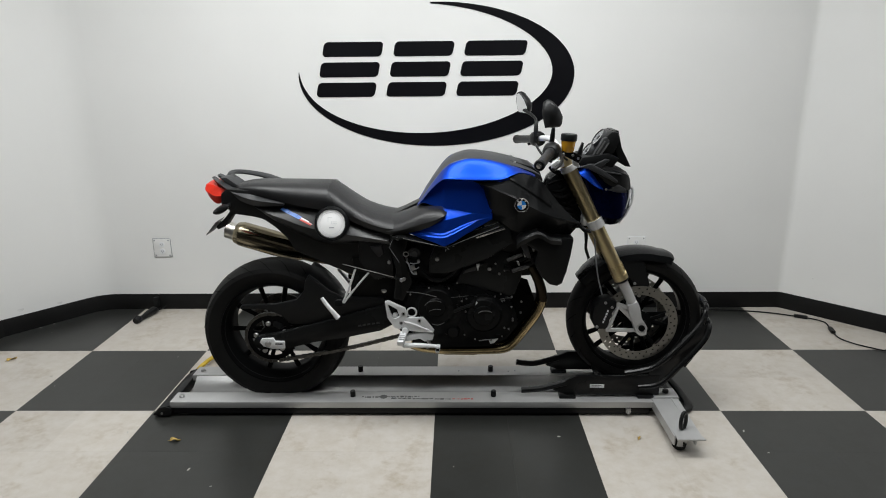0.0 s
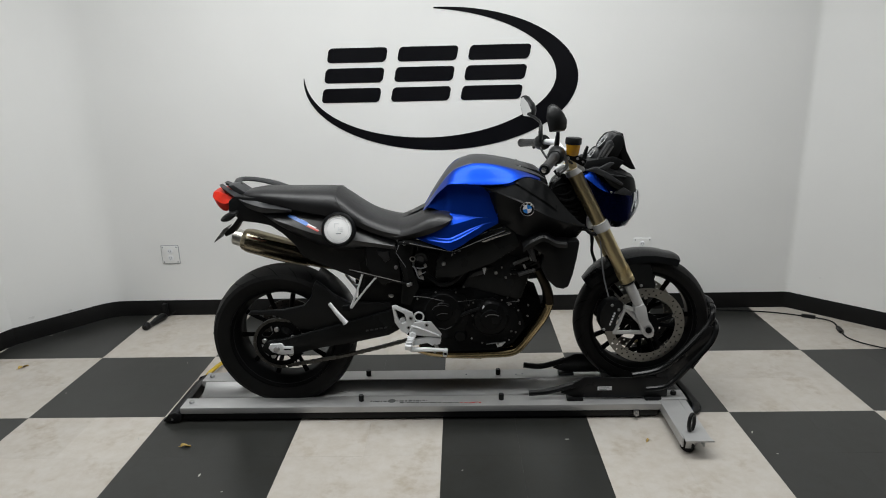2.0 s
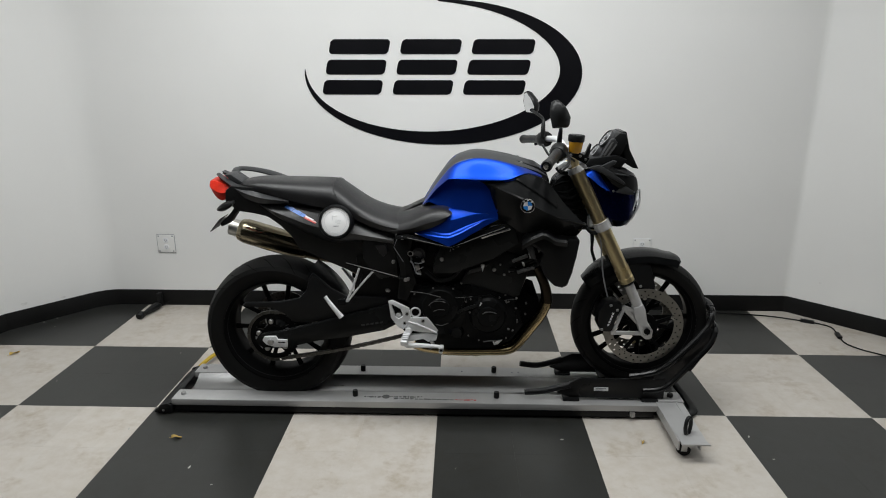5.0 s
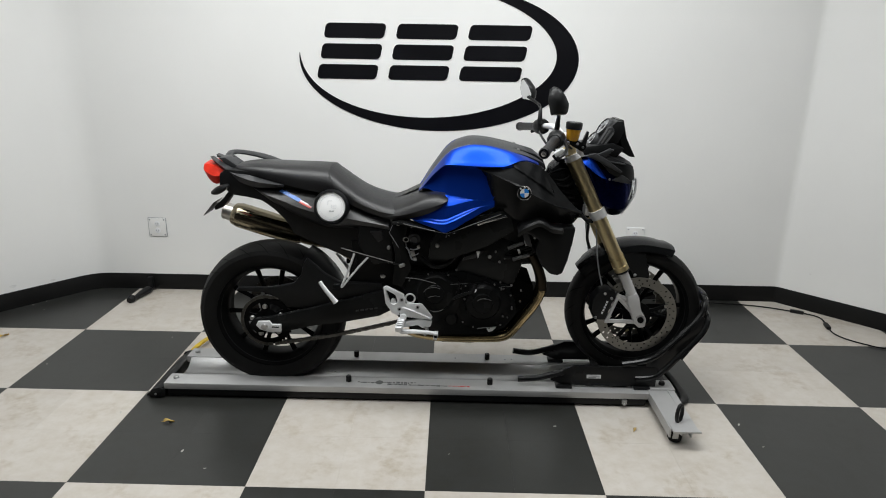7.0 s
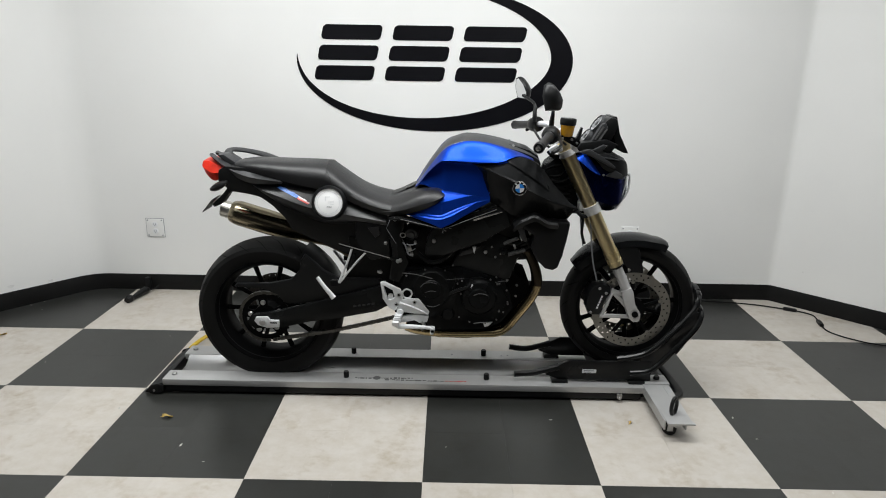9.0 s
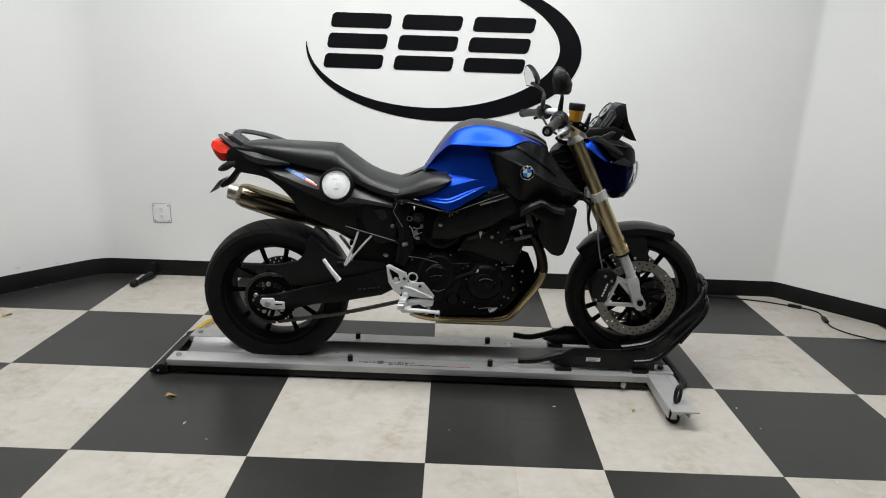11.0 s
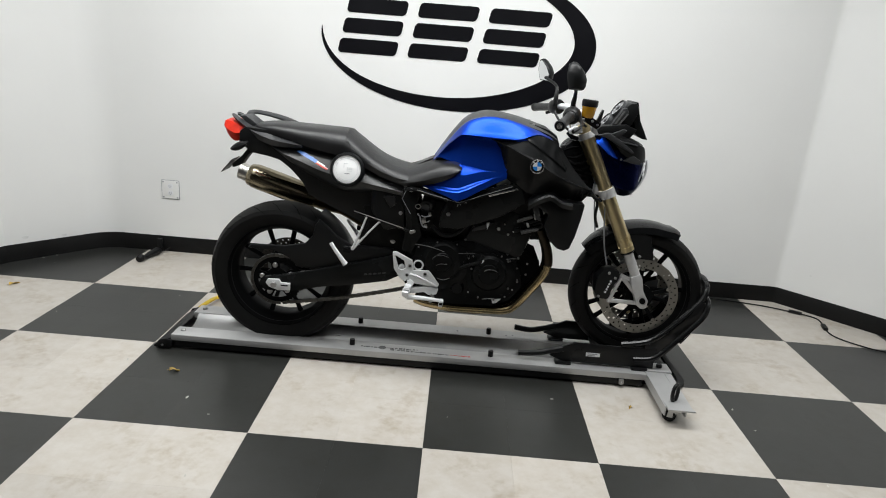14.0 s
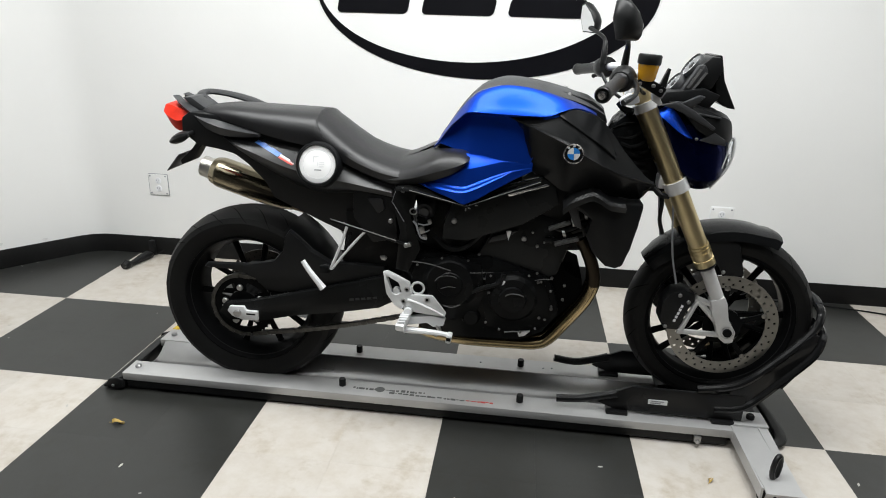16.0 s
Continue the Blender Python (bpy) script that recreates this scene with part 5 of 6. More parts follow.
    for pts, r in (([(-0.109, 0.593), (-0.054, 0.588), (0.011, 0.571)], 0.0016), ([(-0.037, 0.534), (-0.026, 0.547), (-0.010, 0.553), (0.012, 0.554), (0.029, 0.549)], 0.0012), ([(-0.019, 0.511), (0.004, 0.519), (0.027, 0.517)], 0.0010),
                   ([(-0.009, 0.456), (0.016, 0.451), (0.042, 0.462)], 0.0012), ([(0.178, 0.502), (0.190, 0.509), (0.205, 0.511), (0.221, 0.509), (0.233, 0.504)], 0.0018), ([(0.069, 0.569), (0.105, 0.572), (0.137, 0.576)], 0.0010),
                   ([(0.181, 0.382), (0.205, 0.386), (0.234, 0.388)], 0.0020), ([(0.262, 0.560), (0.290, 0.566), (0.312, 0.566)], 0.0012)):
        bm = B()
        tube(bm, [(x, yg, z) for x, z in pts], r, 6, 4)
        put("cover_glint", bm, DECAL_GLINT_GREY, e)
    for pts in ([(0.291, C - 0.170, 0.717), (0.320, C - 0.172, 0.730), (0.349, C - 0.168, 0.740)], [(0.311, C - 0.170, 0.672), (0.345, C - 0.172, 0.684), (0.377, C - 0.166, 0.691)]):
        bm = B()
        tube(bm, pts, 0.0075, 9, 4)
        put("hose_sleeve", bm, BRAID, e, "braided grey hose sleeve")
    for x, z in ((0.312, 0.565), (0.351, 0.544), (0.238, 0.528), (0.273, 0.548), (0.318, 0.464), (0.349, 0.498), (0.284, 0.432), (0.127, 0.503), (0.092, 0.625)):
        bolt_head(e, x, C - 0.168, z - 0.026, 0.0045, 0.006, DULL_BOLT, "case_bolt", (0, -1, 0))
    # air box and throttle bodies behind the frame
    bm = B()
    box(bm, (-0.10, C - 0.10, 0.60), (0.12, C + 0.10, 0.76), 0.02)
    ab = put("air_box", bm, PLASTIC, bike, "black air box")
    for x, z, r in ((-0.078, 0.716, 0.022), (-0.082, 0.678, 0.018)):
        bm = B()
        lathe(bm, [(0, -0.03), (r * 0.7, -0.03), (r, -0.02), (r, 0.02)], (x, C - 0.13, z), (0.1, 1, 0.2), 18)
        put("throttle_linkage", bm, ENGINE, ab)
    for pts in ([(-0.105, C - 0.165, 0.705), (-0.08, C - 0.170, 0.690), (-0.055, C - 0.165, 0.694)], [(-0.098, C - 0.165, 0.672), (-0.085, C - 0.170, 0.655), (-0.070, C - 0.166, 0.650)], [(-0.095, C - 0.165, 0.735), (-0.07, C - 0.17, 0.728), (-0.045, C - 0.165, 0.735)]):
        bm = B()
        tube(bm, pts, 0.003, 6, 4)
        put("linkage_rod", bm, ENGINE, ab)

    # throttle body with pale tubes painted as glints along its edges
    bm = B()
    lathe(bm, [(0, -0.028), (0.014, -0.028), (0.017, -0.022), (0.024, -0.020), (0.027, -0.012), (0.027, 0.03)], (-0.074, C - 0.140, 0.746), (0.1, 1, 0.15), 22)
    tb = put("throttle_body", bm, GREY_PLASTIC, ab, "dark grey throttle body")
    for pts, r in (([(-0.108, 0.716), (-0.098, 0.704), (-0.094, 0.690), (-0.084, 0.667), (-0.066, 0.662)], 0.0032), ([(-0.093, 0.709), (-0.076, 0.706), (-0.056, 0.711)], 0.0026), ([(-0.090, 0.690), (-0.072, 0.684), (-0.058, 0.692)], 0.0020)):
        bm = B()
        tube(bm, [(x, C - 0.174, z) for x, z in pts], r, 7, 4)
        put("throttle_glint", bm, INK, tb)

    # small bright fittings of the throttle linkage and the gear shaft
    for pts in ([(-0.092, 0.698), (-0.076, 0.702), (-0.071, 0.682), (-0.085, 0.676)], [(-0.080, 0.674), (-0.068, 0.676), (-0.066, 0.664), (-0.078, 0.660)], [(-0.066, 0.722), (-0.056, 0.726), (-0.052, 0.712), (-0.062, 0.708)]):
        bm = B()
        prism(bm, pts, C - 0.176, C - 0.166, 0.002)
        put("linkage_plate", bm, BOLT, ab)
    bm = B()
    tube(bm, [(-0.108 + 0.010 * math.cos(a), C - 0.172, 0.745 + 0.009 * math.sin(a)) for a in (k * math.pi / 6 for k in range(13))], 0.0022, 6, 2)
    put("linkage_ring", bm, BOLT, ab)
    bm = B()
    prism(bm, [(-0.214, 0.592), (-0.198, 0.594), (-0.190, 0.586), (-0.198, 0.578), (-0.210, 0.581)], C - 0.160, C - 0.150, 0.003)
    put("shaft_end", bm, BOLT, e)
    for x0, z0, r in ((0.392, 0.763, 0.0135), (0.360, 0.738, 0.0125), (0.335, 0.705, 0.012)):
        bm = B()
        lathe(bm, [(r, -0.004), (r + 0.0015, -0.004), (r + 0.0015, 0.004), (r, 0.004)], (x0, C - 0.160, z0), (1, 0, 0.35), 18, True)
        put("hose_clamp", bm, BOLT, e)


engine()


def frame_parts(s):
    ya, yb = C + s * 0.176, C + s * 0.135
    lo, hi = min(ya, yb), max(ya, yb)
    bm = B()
    prism(bm, [(0.010, 0.755), (0.052, 0.768), (0.150, 0.806), (0.268, 0.842), (0.300, 0.820), (0.315, 0.765), (0.215, 0.700), (0.130, 0.668), (0.060, 0.640), (-0.020, 0.640), (-0.015, 0.70)], lo, hi, 0.008)
    f = part("frame_beam", bm, LIT_BLACK, bike, "glossy black frame beam")
    bm = B()
    tube(bm, [(-0.158, ya, 0.786), (-0.115, ya - s * 0.004, 0.792), (-0.03, ya, 0.776), (0.052, ya, 0.764)], 0.006, 8, 4)
    tube(bm, [(0.052, ya, 0.764), (0.15, ya, 0.803), (0.262, ya, 0.839)], 0.006, 8, 4)
    part("frame_edge", bm, FRAME, f)
    yo = C + s * 0.210
    line = [(-0.158, 0.788), (-0.115, 0.794), (-0.03, 0.775), (0.052, 0.757), (0.15, 0.797), (0.255, 0.838)]
    bm = B()
    shell(bm, [[Vector((x, C + s * 0.140, z)), Vector((x, yo - (s * 0.03 if k == 0 else 0), z))] for k, (x, z) in enumerate(line)], (0, 0, -0.007))
    part("frame_flange", bm, FRAME, f)
    # a thin grey tube paints the reflection along the black frame's edge
    bm = B()
    tube(bm, [(x, yo, z - 0.001) for x, z in line[1:]], 0.0013, 6, 1)
    part("frame_glint", bm, DULL_BOLT, f, "thin grey line painted as the frame edge's glint")
    bm = B()
    for a, b in (((0.038, 0.762), (0.062, 0.745)), ((0.052, 0.760), (0.048, 0.738)), ((0.060, 0.762), (0.082, 0.756))):
        tube(bm, [(a[0], yo + s * 0.001, a[1]), (b[0], yo - s * 0.012, b[1])], 0.0018, 6, 1)
    part("edge_clip", bm, BOLT, f)
    # another painted glint, down the strut
    bm = B()
    tube(bm, [(-0.158, yo - s * 0.02, 0.782), (-0.173, yo - s * 0.04, 0.745), (-0.136, yo - s * 0.04, 0.685)], 0.0012, 6, 1)
    part("strut_glint", bm, INK, f)
    bm = B()
    prism(bm, [(-0.165, 0.790), (-0.115, 0.797), (-0.02, 0.775), (0.02, 0.765), (0.01, 0.745), (-0.10, 0.768), (-0.115, 0.70), (-0.085, 0.60), (-0.125, 0.52), (-0.165, 0.53), (-0.150, 0.65), (-0.175, 0.75)], lo + 0.01, hi - 0.004, 0.006)
    part("rear_frame", bm, FRAME, f)
    bm = B()
    prism(bm, [(0.165, 0.790), (0.275, 0.826), (0.282, 0.820), (0.170, 0.783)], ya - 0.003, ya + 0.003, 0.001)
    part("edge_strip", bm, CHROME, f, "thin bright edge") if s < 0 else bm.free()
    for x, z, r in ((-0.138, 0.784, 0.0075), (0.015, 0.700, 0.0085), (-0.118, 0.618, 0.0075), (-0.175, 0.688, 0.0075)):
        bolt_head(f, x, ya, z, r, 0.010, BOLT, "bolt", (0, s, 0))
    # pillion footrest hanger
    yh = C + s * 0.170
    # the thin BOLT tube paints a highlight along the black rail
    for pts, r, mt in (([(-0.362, yh, 0.676), (-0.26, yh, 0.648), (-0.155, yh, 0.620), (-0.118, yh, 0.612)], 0.0048, FRAME), ([(-0.362, yh - s * -0.003, 0.680), (-0.26, yh - s * -0.003, 0.652), (-0.16, yh - s * -0.003, 0.625)], 0.0016, BOLT), ([(-0.311, yh, 0.660), (-0.335, yh, 0.592), (-0.368, yh, 0.516)], 0.0045, CAST), ([(-0.257, yh, 0.645), (-0.31, yh, 0.585), (-0.364, yh, 0.516)], 0.0042, CAST), ([(-0.300, yh, 0.640), (-0.31, yh, 0.610), (-0.318, yh, 0.582)], 0.004, ENGINE)):
        bm = B()
        tube(bm, pts, r, 8, 3)
        part("footrest_hanger", bm, mt, f, "bare metal pillion footrest hanger" if mt is CAST else "")
    bolt_head(f, -0.128, yh + s * 0.004, 0.613, 0.008, 0.006, BOLT, "bolt", (0, s, 0))
    bm = B()
    tube(bm, [(-0.449, yh + s * 0.02, 0.545), (-0.425, yh + s * 0.025, 0.512), (-0.398, yh + s * 0.025, 0.476), (-0.386, yh + s * 0.025, 0.460)], [0.0075, 0.0085, 0.010, 0.012], 8, 3)
    part("pillion_footrest", bm, CAST, f, "bare aluminium folded footrest")
    bm = B()
    box(bm, (-0.40, yh - 0.012, 0.505), (-0.37, yh + 0.012, 0.528), 0.004)
    part("footrest_joint", bm, ENGINE, f)
    # rider footrest plate with its four-sided opening
    yp = C + s * 0.185
    outer = [(-0.198, 0.524), (-0.184, 0.528), (-0.116, 0.495), (-0.108, 0.455), (-0.140, 0.404), (-0.163, 0.416), (-0.189, 0.455)]
    inner = [(-0.187, 0.509), (-0.182, 0.511), (-0.149, 0.492), (-0.141, 0.462), (-0.152, 0.455), (-0.160, 0.453), (-0.170, 0.459)]
    bm = B()
    rings = []
    for ring, off, k in ((outer, 0.014, 1.0), (outer, 0.002, 1.0), (outer, 0.0, 0.94), (inner, 0.0, 1.08), (inner, 0.002, 1.0), (inner, 0.014, 1.0)):
        mx, mz = sum(p[0] for p in ring) / 7, sum(p[1] for p in ring) / 7
        rings.append([bm.verts.new((mx + (x - mx) * k, yp - s * off, mz + (z - mz) * k)) for x, z in ring])
    bridge(bm, rings + [rings[0]], False)
    prism(bm, [(-0.135, 0.408), (-0.112, 0.455), (-0.088, 0.457), (-0.045, 0.458), (-0.036, 0.448), (0.000, 0.402), (-0.005, 0.390), (-0.060, 0.394), (-0.126, 0.401)], min(yp, yp - s * 0.010), max(yp, yp - s * 0.010), 0.003)
    pl = part("footrest_plate", bm, CAST, f, "bare cast aluminium footrest plate")
    bm = B()
    tube(bm, [(-0.122, yp + s * 0.001, 0.440), (-0.075, yp + s * 0.001, 0.425), (-0.010, yp + s * 0.001, 0.396)], [0.006, 0.005, 0.004], 8, 3, 0.8)
    part("plate_rib", bm, CAST, pl)
    for x, z in ((-0.124, 0.474), (-0.134, 0.434), (-0.060, 0.444)):
        bm = B()
        lathe(bm, [(0.0035, 0.002), (0.0075, 0.003), (0.0085, 0.0)], (x, yp, z), (0, s, 0), 14)
        bt = part("bolt", bm, BOLT, pl)
        bm = B()
        lathe(bm, [(0, 0.0018), (0.0045, 0.0022), (0.0045, 0.0)], (x, yp, z), (0, s, 0), 8)
        part("bolt_socket", bm, ENGINE, bt)
    bm = B()
    lathe(bm, [(0, 0.008), (0.009, 0.008), (0.011, 0.004), (0.011, -0.006)], (-0.158, yp - s * 0.012, 0.463), (0, s, 0), 16)
    part("pivot_cap", bm, CAST, pl)
    bm = B()
    tube(bm, [(-0.091 + 0.019 * math.cos(a), yp - s * 0.010, 0.476 + 0.019 * math.sin(a)) for a in (k * math.pi / 6 for k in range(13))], 0.0038, 8, 2)
    part("spring_ring", bm, CAST, pl)
    # peg with its ridged top
    bm = B()
    turn = Euler((radians(-s * 12), 0, radians(s * 8))).to_matrix()
    box(bm, (-0.142, min(yp, yp + s * 0.075), 0.372), (-0.114, max(yp, yp + s * 0.075), 0.394), 0.006, turn)
    pg = part("rider_footrest", bm, CAST, pl, "ridged aluminium footrest peg")
    for k in range(4):
        bm = B()
        box(bm, (-0.140, yp + s * (0.022 + 0.014 * k) - 0.003, 0.394 - 0.001 * k), (-0.116, yp + s * (0.022 + 0.014 * k) + 0.003, 0.399 - 0.001 * k), 0.001)
        part("ridge", bm, CAST, pg)
    bm = B()
    lathe(bm, [(0, 0.010), (0.012, 0.010), (0.014, 0.004), (0.014, -0.01)], (-0.118, yp + s * 0.006, 0.402), (0, s, 0.2), 16)
    part("peg_pin", bm, CAST, pl)
    # master cylinder, pedal and its toe
    bm = B()
    prism(bm, [(-0.140, 0.374), (-0.096, 0.382), (-0.044, 0.390), (-0.002, 0.382), (-0.008, 0.358), (-0.040, 0.352), (-0.060, 0.364), (-0.110, 0.354), (-0.136, 0.350)], min(yp, yp - s * 0.022), max(yp, yp - s * 0.022), 0.004)
    part("master_cylinder", bm, CAST, pl)
    bm = B()
    tube(bm, [(-0.128, yp + s * 0.016, 0.343), (-0.070, yp + s * 0.018, 0.345), (0.000, yp + s * 0.018, 0.341), (0.018, yp + s * 0.018, 0.338)], [0.0115, 0.0105, 0.0085, 0.009], 10, 3, 0.85)
    tube(bm, [(-0.126, yp + s * 0.010, 0.345), (-0.140, yp + s * 0.006, 0.352), (-0.138, yp, 0.372)], [0.0115, 0.010, 0.010], 8, 3)
    pd = part("foot_pedal", bm, CAST, pl, "bare aluminium foot pedal")
    bm = B()
    box(bm, (0.006, yp + s * 0.024 - 0.016, 0.319), (0.022, yp + s * 0.024 + 0.016, 0.347), 0.005, Euler((0, radians(12), 0)).to_matrix())
    part("pedal_toe", bm, CAST, pd)
    bm = B()
    box(bm, (0.007, yp + s * 0.0402 - 0.0006, 0.329), (0.020, yp + s * 0.0402 + 0.0006, 0.340), 0)
    part("toe_mark", bm, ENGINE, pd)
    bm = B()
    tube(bm, [(-0.030, yp - s * 0.006, 0.360), (-0.020, yp - s * 0.006, 0.338), (-0.034, yp - s * 0.004, 0.322)], 0.007, 8, 3)
    part("push_rod", bm, BOLT, pl)


both(frame_parts)


def fork():
    top, low, axle = Vector((0.518, 0, 1.066)), Vector((0.762, 0, 0.590)), Vector((0.822, 0, 0.468))

    def leg(s):
        y = C + s * 0.105
        at = lambda p: Vector((p.x, y, p.z))
        d = (low - top).normalized()
        bm = B()
        tube(bm, [at(top), at(top + d * 0.02), at(low - d * 0.05), at(low - d * 0.045), at(low)], [0.0265, 0.0275, 0.0275, 0.0300, 0.0300], 24, 2)
        g = part("fork_tube", bm, GOLD, bike, "gold anodised fork outer tube")
        bm = B()
        lathe(bm, [(0.0302, 0), (0.0305, 0.006), (0.024, 0.012)], at(low - d * 0.002), d, 24)
        part("seal_ring", bm, SATIN, g)
        for o in (0.055, 0.066):
            bm = B()
            lathe(bm, [(0.0282, -0.002), (0.0305, -0.002), (0.0305, 0.002), (0.0282, 0.002)], at(low - d * o), d, 24, closed=True)
            part("groove_ring", bm, GOLD, g)
        bm = B()
        tube(bm, [at(low - d * 0.01), at(axle), at(axle + d * 0.015)], [0.0205, 0.0200, 0.0200], 24, 2)
        part("stanchion", bm, FORK_CAST, g, "dull grey fork stanchion")
        # axle carrier with its caliper bracket
        bm = B()
        ya, yb = y - 0.022, y + 0.022
        prism(bm, [(0.790, 0.482), (0.828, 0.500), (0.840, 0.478), (0.852, 0.425), (0.878, 0.385), (0.876, 0.352), (0.852, 0.346), (0.832, 0.362), (0.818, 0.400), (0.800, 0.440)], ya, yb, 0.006)
        c = part("axle_carrier", bm, FORK_CAST, g, "grey cast axle carrier")
        bm = B()
        lathe(bm, [(0, 0.006), (0.013, 0.006), (0.013, -0.006), (0.018, -0.008), (0.019, 0)], (FA[0] + 0.002, C + s * 0.128, FA[2]), (0, s, 0), 24)
        part("axle_end", bm, ENGINE, c)
        for a, b in (((0.800, 0.464), (0.752, 0.482)), ((0.756, 0.470), (0.722, 0.372)), ((0.712, 0.368), (0.842, 0.366)), ((0.754, 0.480), (0.834, 0.398))):
            bm = B()
            tube(bm, [(a[0], y, a[1]), ((a[0] + b[0]) / 2, y, (a[1] + b[1]) / 2), (b[0], y, b[1])], 0.0072, 8, 2, 1.3)
            part("caliper_bracket", bm, FORK_CAST, c)
        bm = B()
        prism(bm, [(0.655, 0.462), (0.680, 0.498), (0.716, 0.508), (0.748, 0.496), (0.750, 0.470), (0.732, 0.440), (0.715, 0.372), (0.675, 0.372), (0.652, 0.400)], C + s * 0.078 - 0.034, C + s * 0.078 + 0.034, 0.010)
        cal = part("brake_caliper", bm, PLASTIC, g, "black brake caliper with a pale vertical mark")
        bm = B()
        for k in range(5):
            x, z = 0.693 + 0.004 * k, 0.402 + 0.012 * k
            prism(bm, [(x, z), (x + 0.007, z - 0.001), (x + 0.009, z + 0.007), (x + 0.002, z + 0.009)], C + s * 0.1125 - 0.0006, C + s * 0.1125 + 0.0006, 0)
        part("pale_mark", bm, LIGHT_INK, cal)
        for x, z in ((0.672, 0.385), (0.702, 0.490), (0.730, 0.47)):
            bolt_head(cal, x, C + s * 0.112, z, 0.006, 0.005, BOLT, "bolt", (0, s, 0))
        bm = B()
        tube(bm, [(0.640, y, 0.800), (0.652, y, 0.690), (0.668, y - s * 0.01, 0.600), (0.690, y - s * 0.01, 0.520)], 0.0030, 8, 6)
        part("brake_line", bm, INK, g, "grey brake line")
        # lower clamp collar
        p = at(Vector((0.643, 0, 0.824)))
        bm = B()
        tube(bm, [p - d * 0.018, p + d * 0.018], 0.0335, 24, 1)
        box(bm, (p.x - 0.05, min(y, C), p.z - 0.012), (p.x - 0.01, max(y, C), p.z + 0.026), 0.006)
        part("lower_clamp", bm, FORK_CAST, g, "grey cast fork clamp")
        p = at(Vector((0.526, 0, 1.046)))
        bm = B()
        tube(bm, [p - d * 0.010, p + d * 0.014], 0.0325, 24, 1)
        part("upper_clamp", bm, FORK_CAST, g, "grey cast fork clamp")
        bm = B()
        lathe(bm, [(0, 0.008), (0.012, 0.008), (0.016, 0.002), (0.026, 0)], at(top) - d * 0.002, -d, 20)
        part("fork_cap", bm, ENGINE, g)
    both(leg)
    bm = B()
    prism(bm, [(0.478, 1.018), (0.49, 1.036), (0.535, 1.044), (0.540, 1.028), (0.50, 1.016)], C - 0.095, C + 0.095, 0.006)
    part("top_yoke", bm, FORK_CAST, bike, "grey cast top yoke")
    bm = B()
    prism(bm, [(0.462, 0.990), (0.505, 1.03), (0.63, 0.79), (0.50, 0.79), (0.438, 0.920)], C - 0.060, C + 0.060, 0.01)
    hs = part("steering_head", bm, ENGINE, bike, "black steering head")
    rng = random.Random(8)
    for k in range(5):
        bm = B()
        x0, z0 = 0.452 + 0.016 * k, 0.975 - 0.024 * k
        tube(bm, [(x0, C - 0.085, z0), (x0 + 0.030, C - 0.100 - rng.uniform(0, 0.015), z0 + rng.uniform(0.0, 0.016)), (x0 + 0.062, C - 0.080, z0 + 0.016)], [0.004, rng.uniform(0.008, 0.012), 0.005], 8, 4, 0.7)
        part("wiring_fold", bm, MATTE, hs)
    for k in range(4):
        bm = B()
        z = 0.935 - 0.022 * k
        tube(bm, [(0.475 + 0.011 * k, C - 0.100, z), (0.50 + 0.011 * k, C - 0.112, z - 0.008), (0.525 + 0.011 * k, C - 0.100, z - 0.012)], 0.0075, 8, 3)
        part("wiring_rib", bm, MATTE, hs)
    for pts, r in (([(0.600, C - 0.09, 0.800), (0.612, C - 0.10, 0.775), (0.612, C - 0.10, 0.720), (0.628, C - 0.09, 0.675)], 0.006), ([(0.585, C - 0.10, 0.812), (0.60, C - 0.115, 0.798), (0.625, C - 0.11, 0.792)], 0.008)):
        bm = B()
        tube(bm, pts, r, 8, 5)
        part("cable", bm, PLASTIC, hs)
    # mudguard
    bm = B()
    rows = []
    for i in range(19):
        a = 64 + 80 * i / 18
        w = 0.076 if 2 < i < 17 else 0.066
        r = 0.298 + (0.005 if i < 2 else 0)
        rows.append([polar(FA, r - 0.020, a, C - w), polar(FA, r + 0.003, a, C - w * 0.92), polar(FA, r + 0.012, a, C - w * 0.5), polar(FA, r + 0.014, a, C), polar(FA, r + 0.012, a, C + w * 0.5), polar(FA, r + 0.003, a, C + w * 0.92), polar(FA, r - 0.020, a, C + w)])
    ctr = Vector(FA)
    shell(bm, rows, lambda p: (Vector((ctr.x, p.y, ctr.z)) - p).normalized() * 0.004)
    g = part("front_mudguard", bm, GUARD, bike, "satin black front mudguard", 40)
    for s in (-1, 1):
        bm = B()
        y = C + s * 0.0705
        prism(bm, [(0.735, 0.660), (0.800, 0.664), (0.860, 0.650), (0.886, 0.560), (0.880, 0.500), (0.850, 0.490), (0.815, 0.570), (0.77, 0.620)], y - 0.0035, y + 0.0035, 0.003)
        b = part("mudguard_stay", bm, PLASTIC, g)
        for x, z in ((0.826, 0.560), (0.850, 0.505)):
            bolt_head(b, x, y + s * 0.0035, z, 0.006, 0.005, BOLT, "bolt", (0, s, 0))


fork()


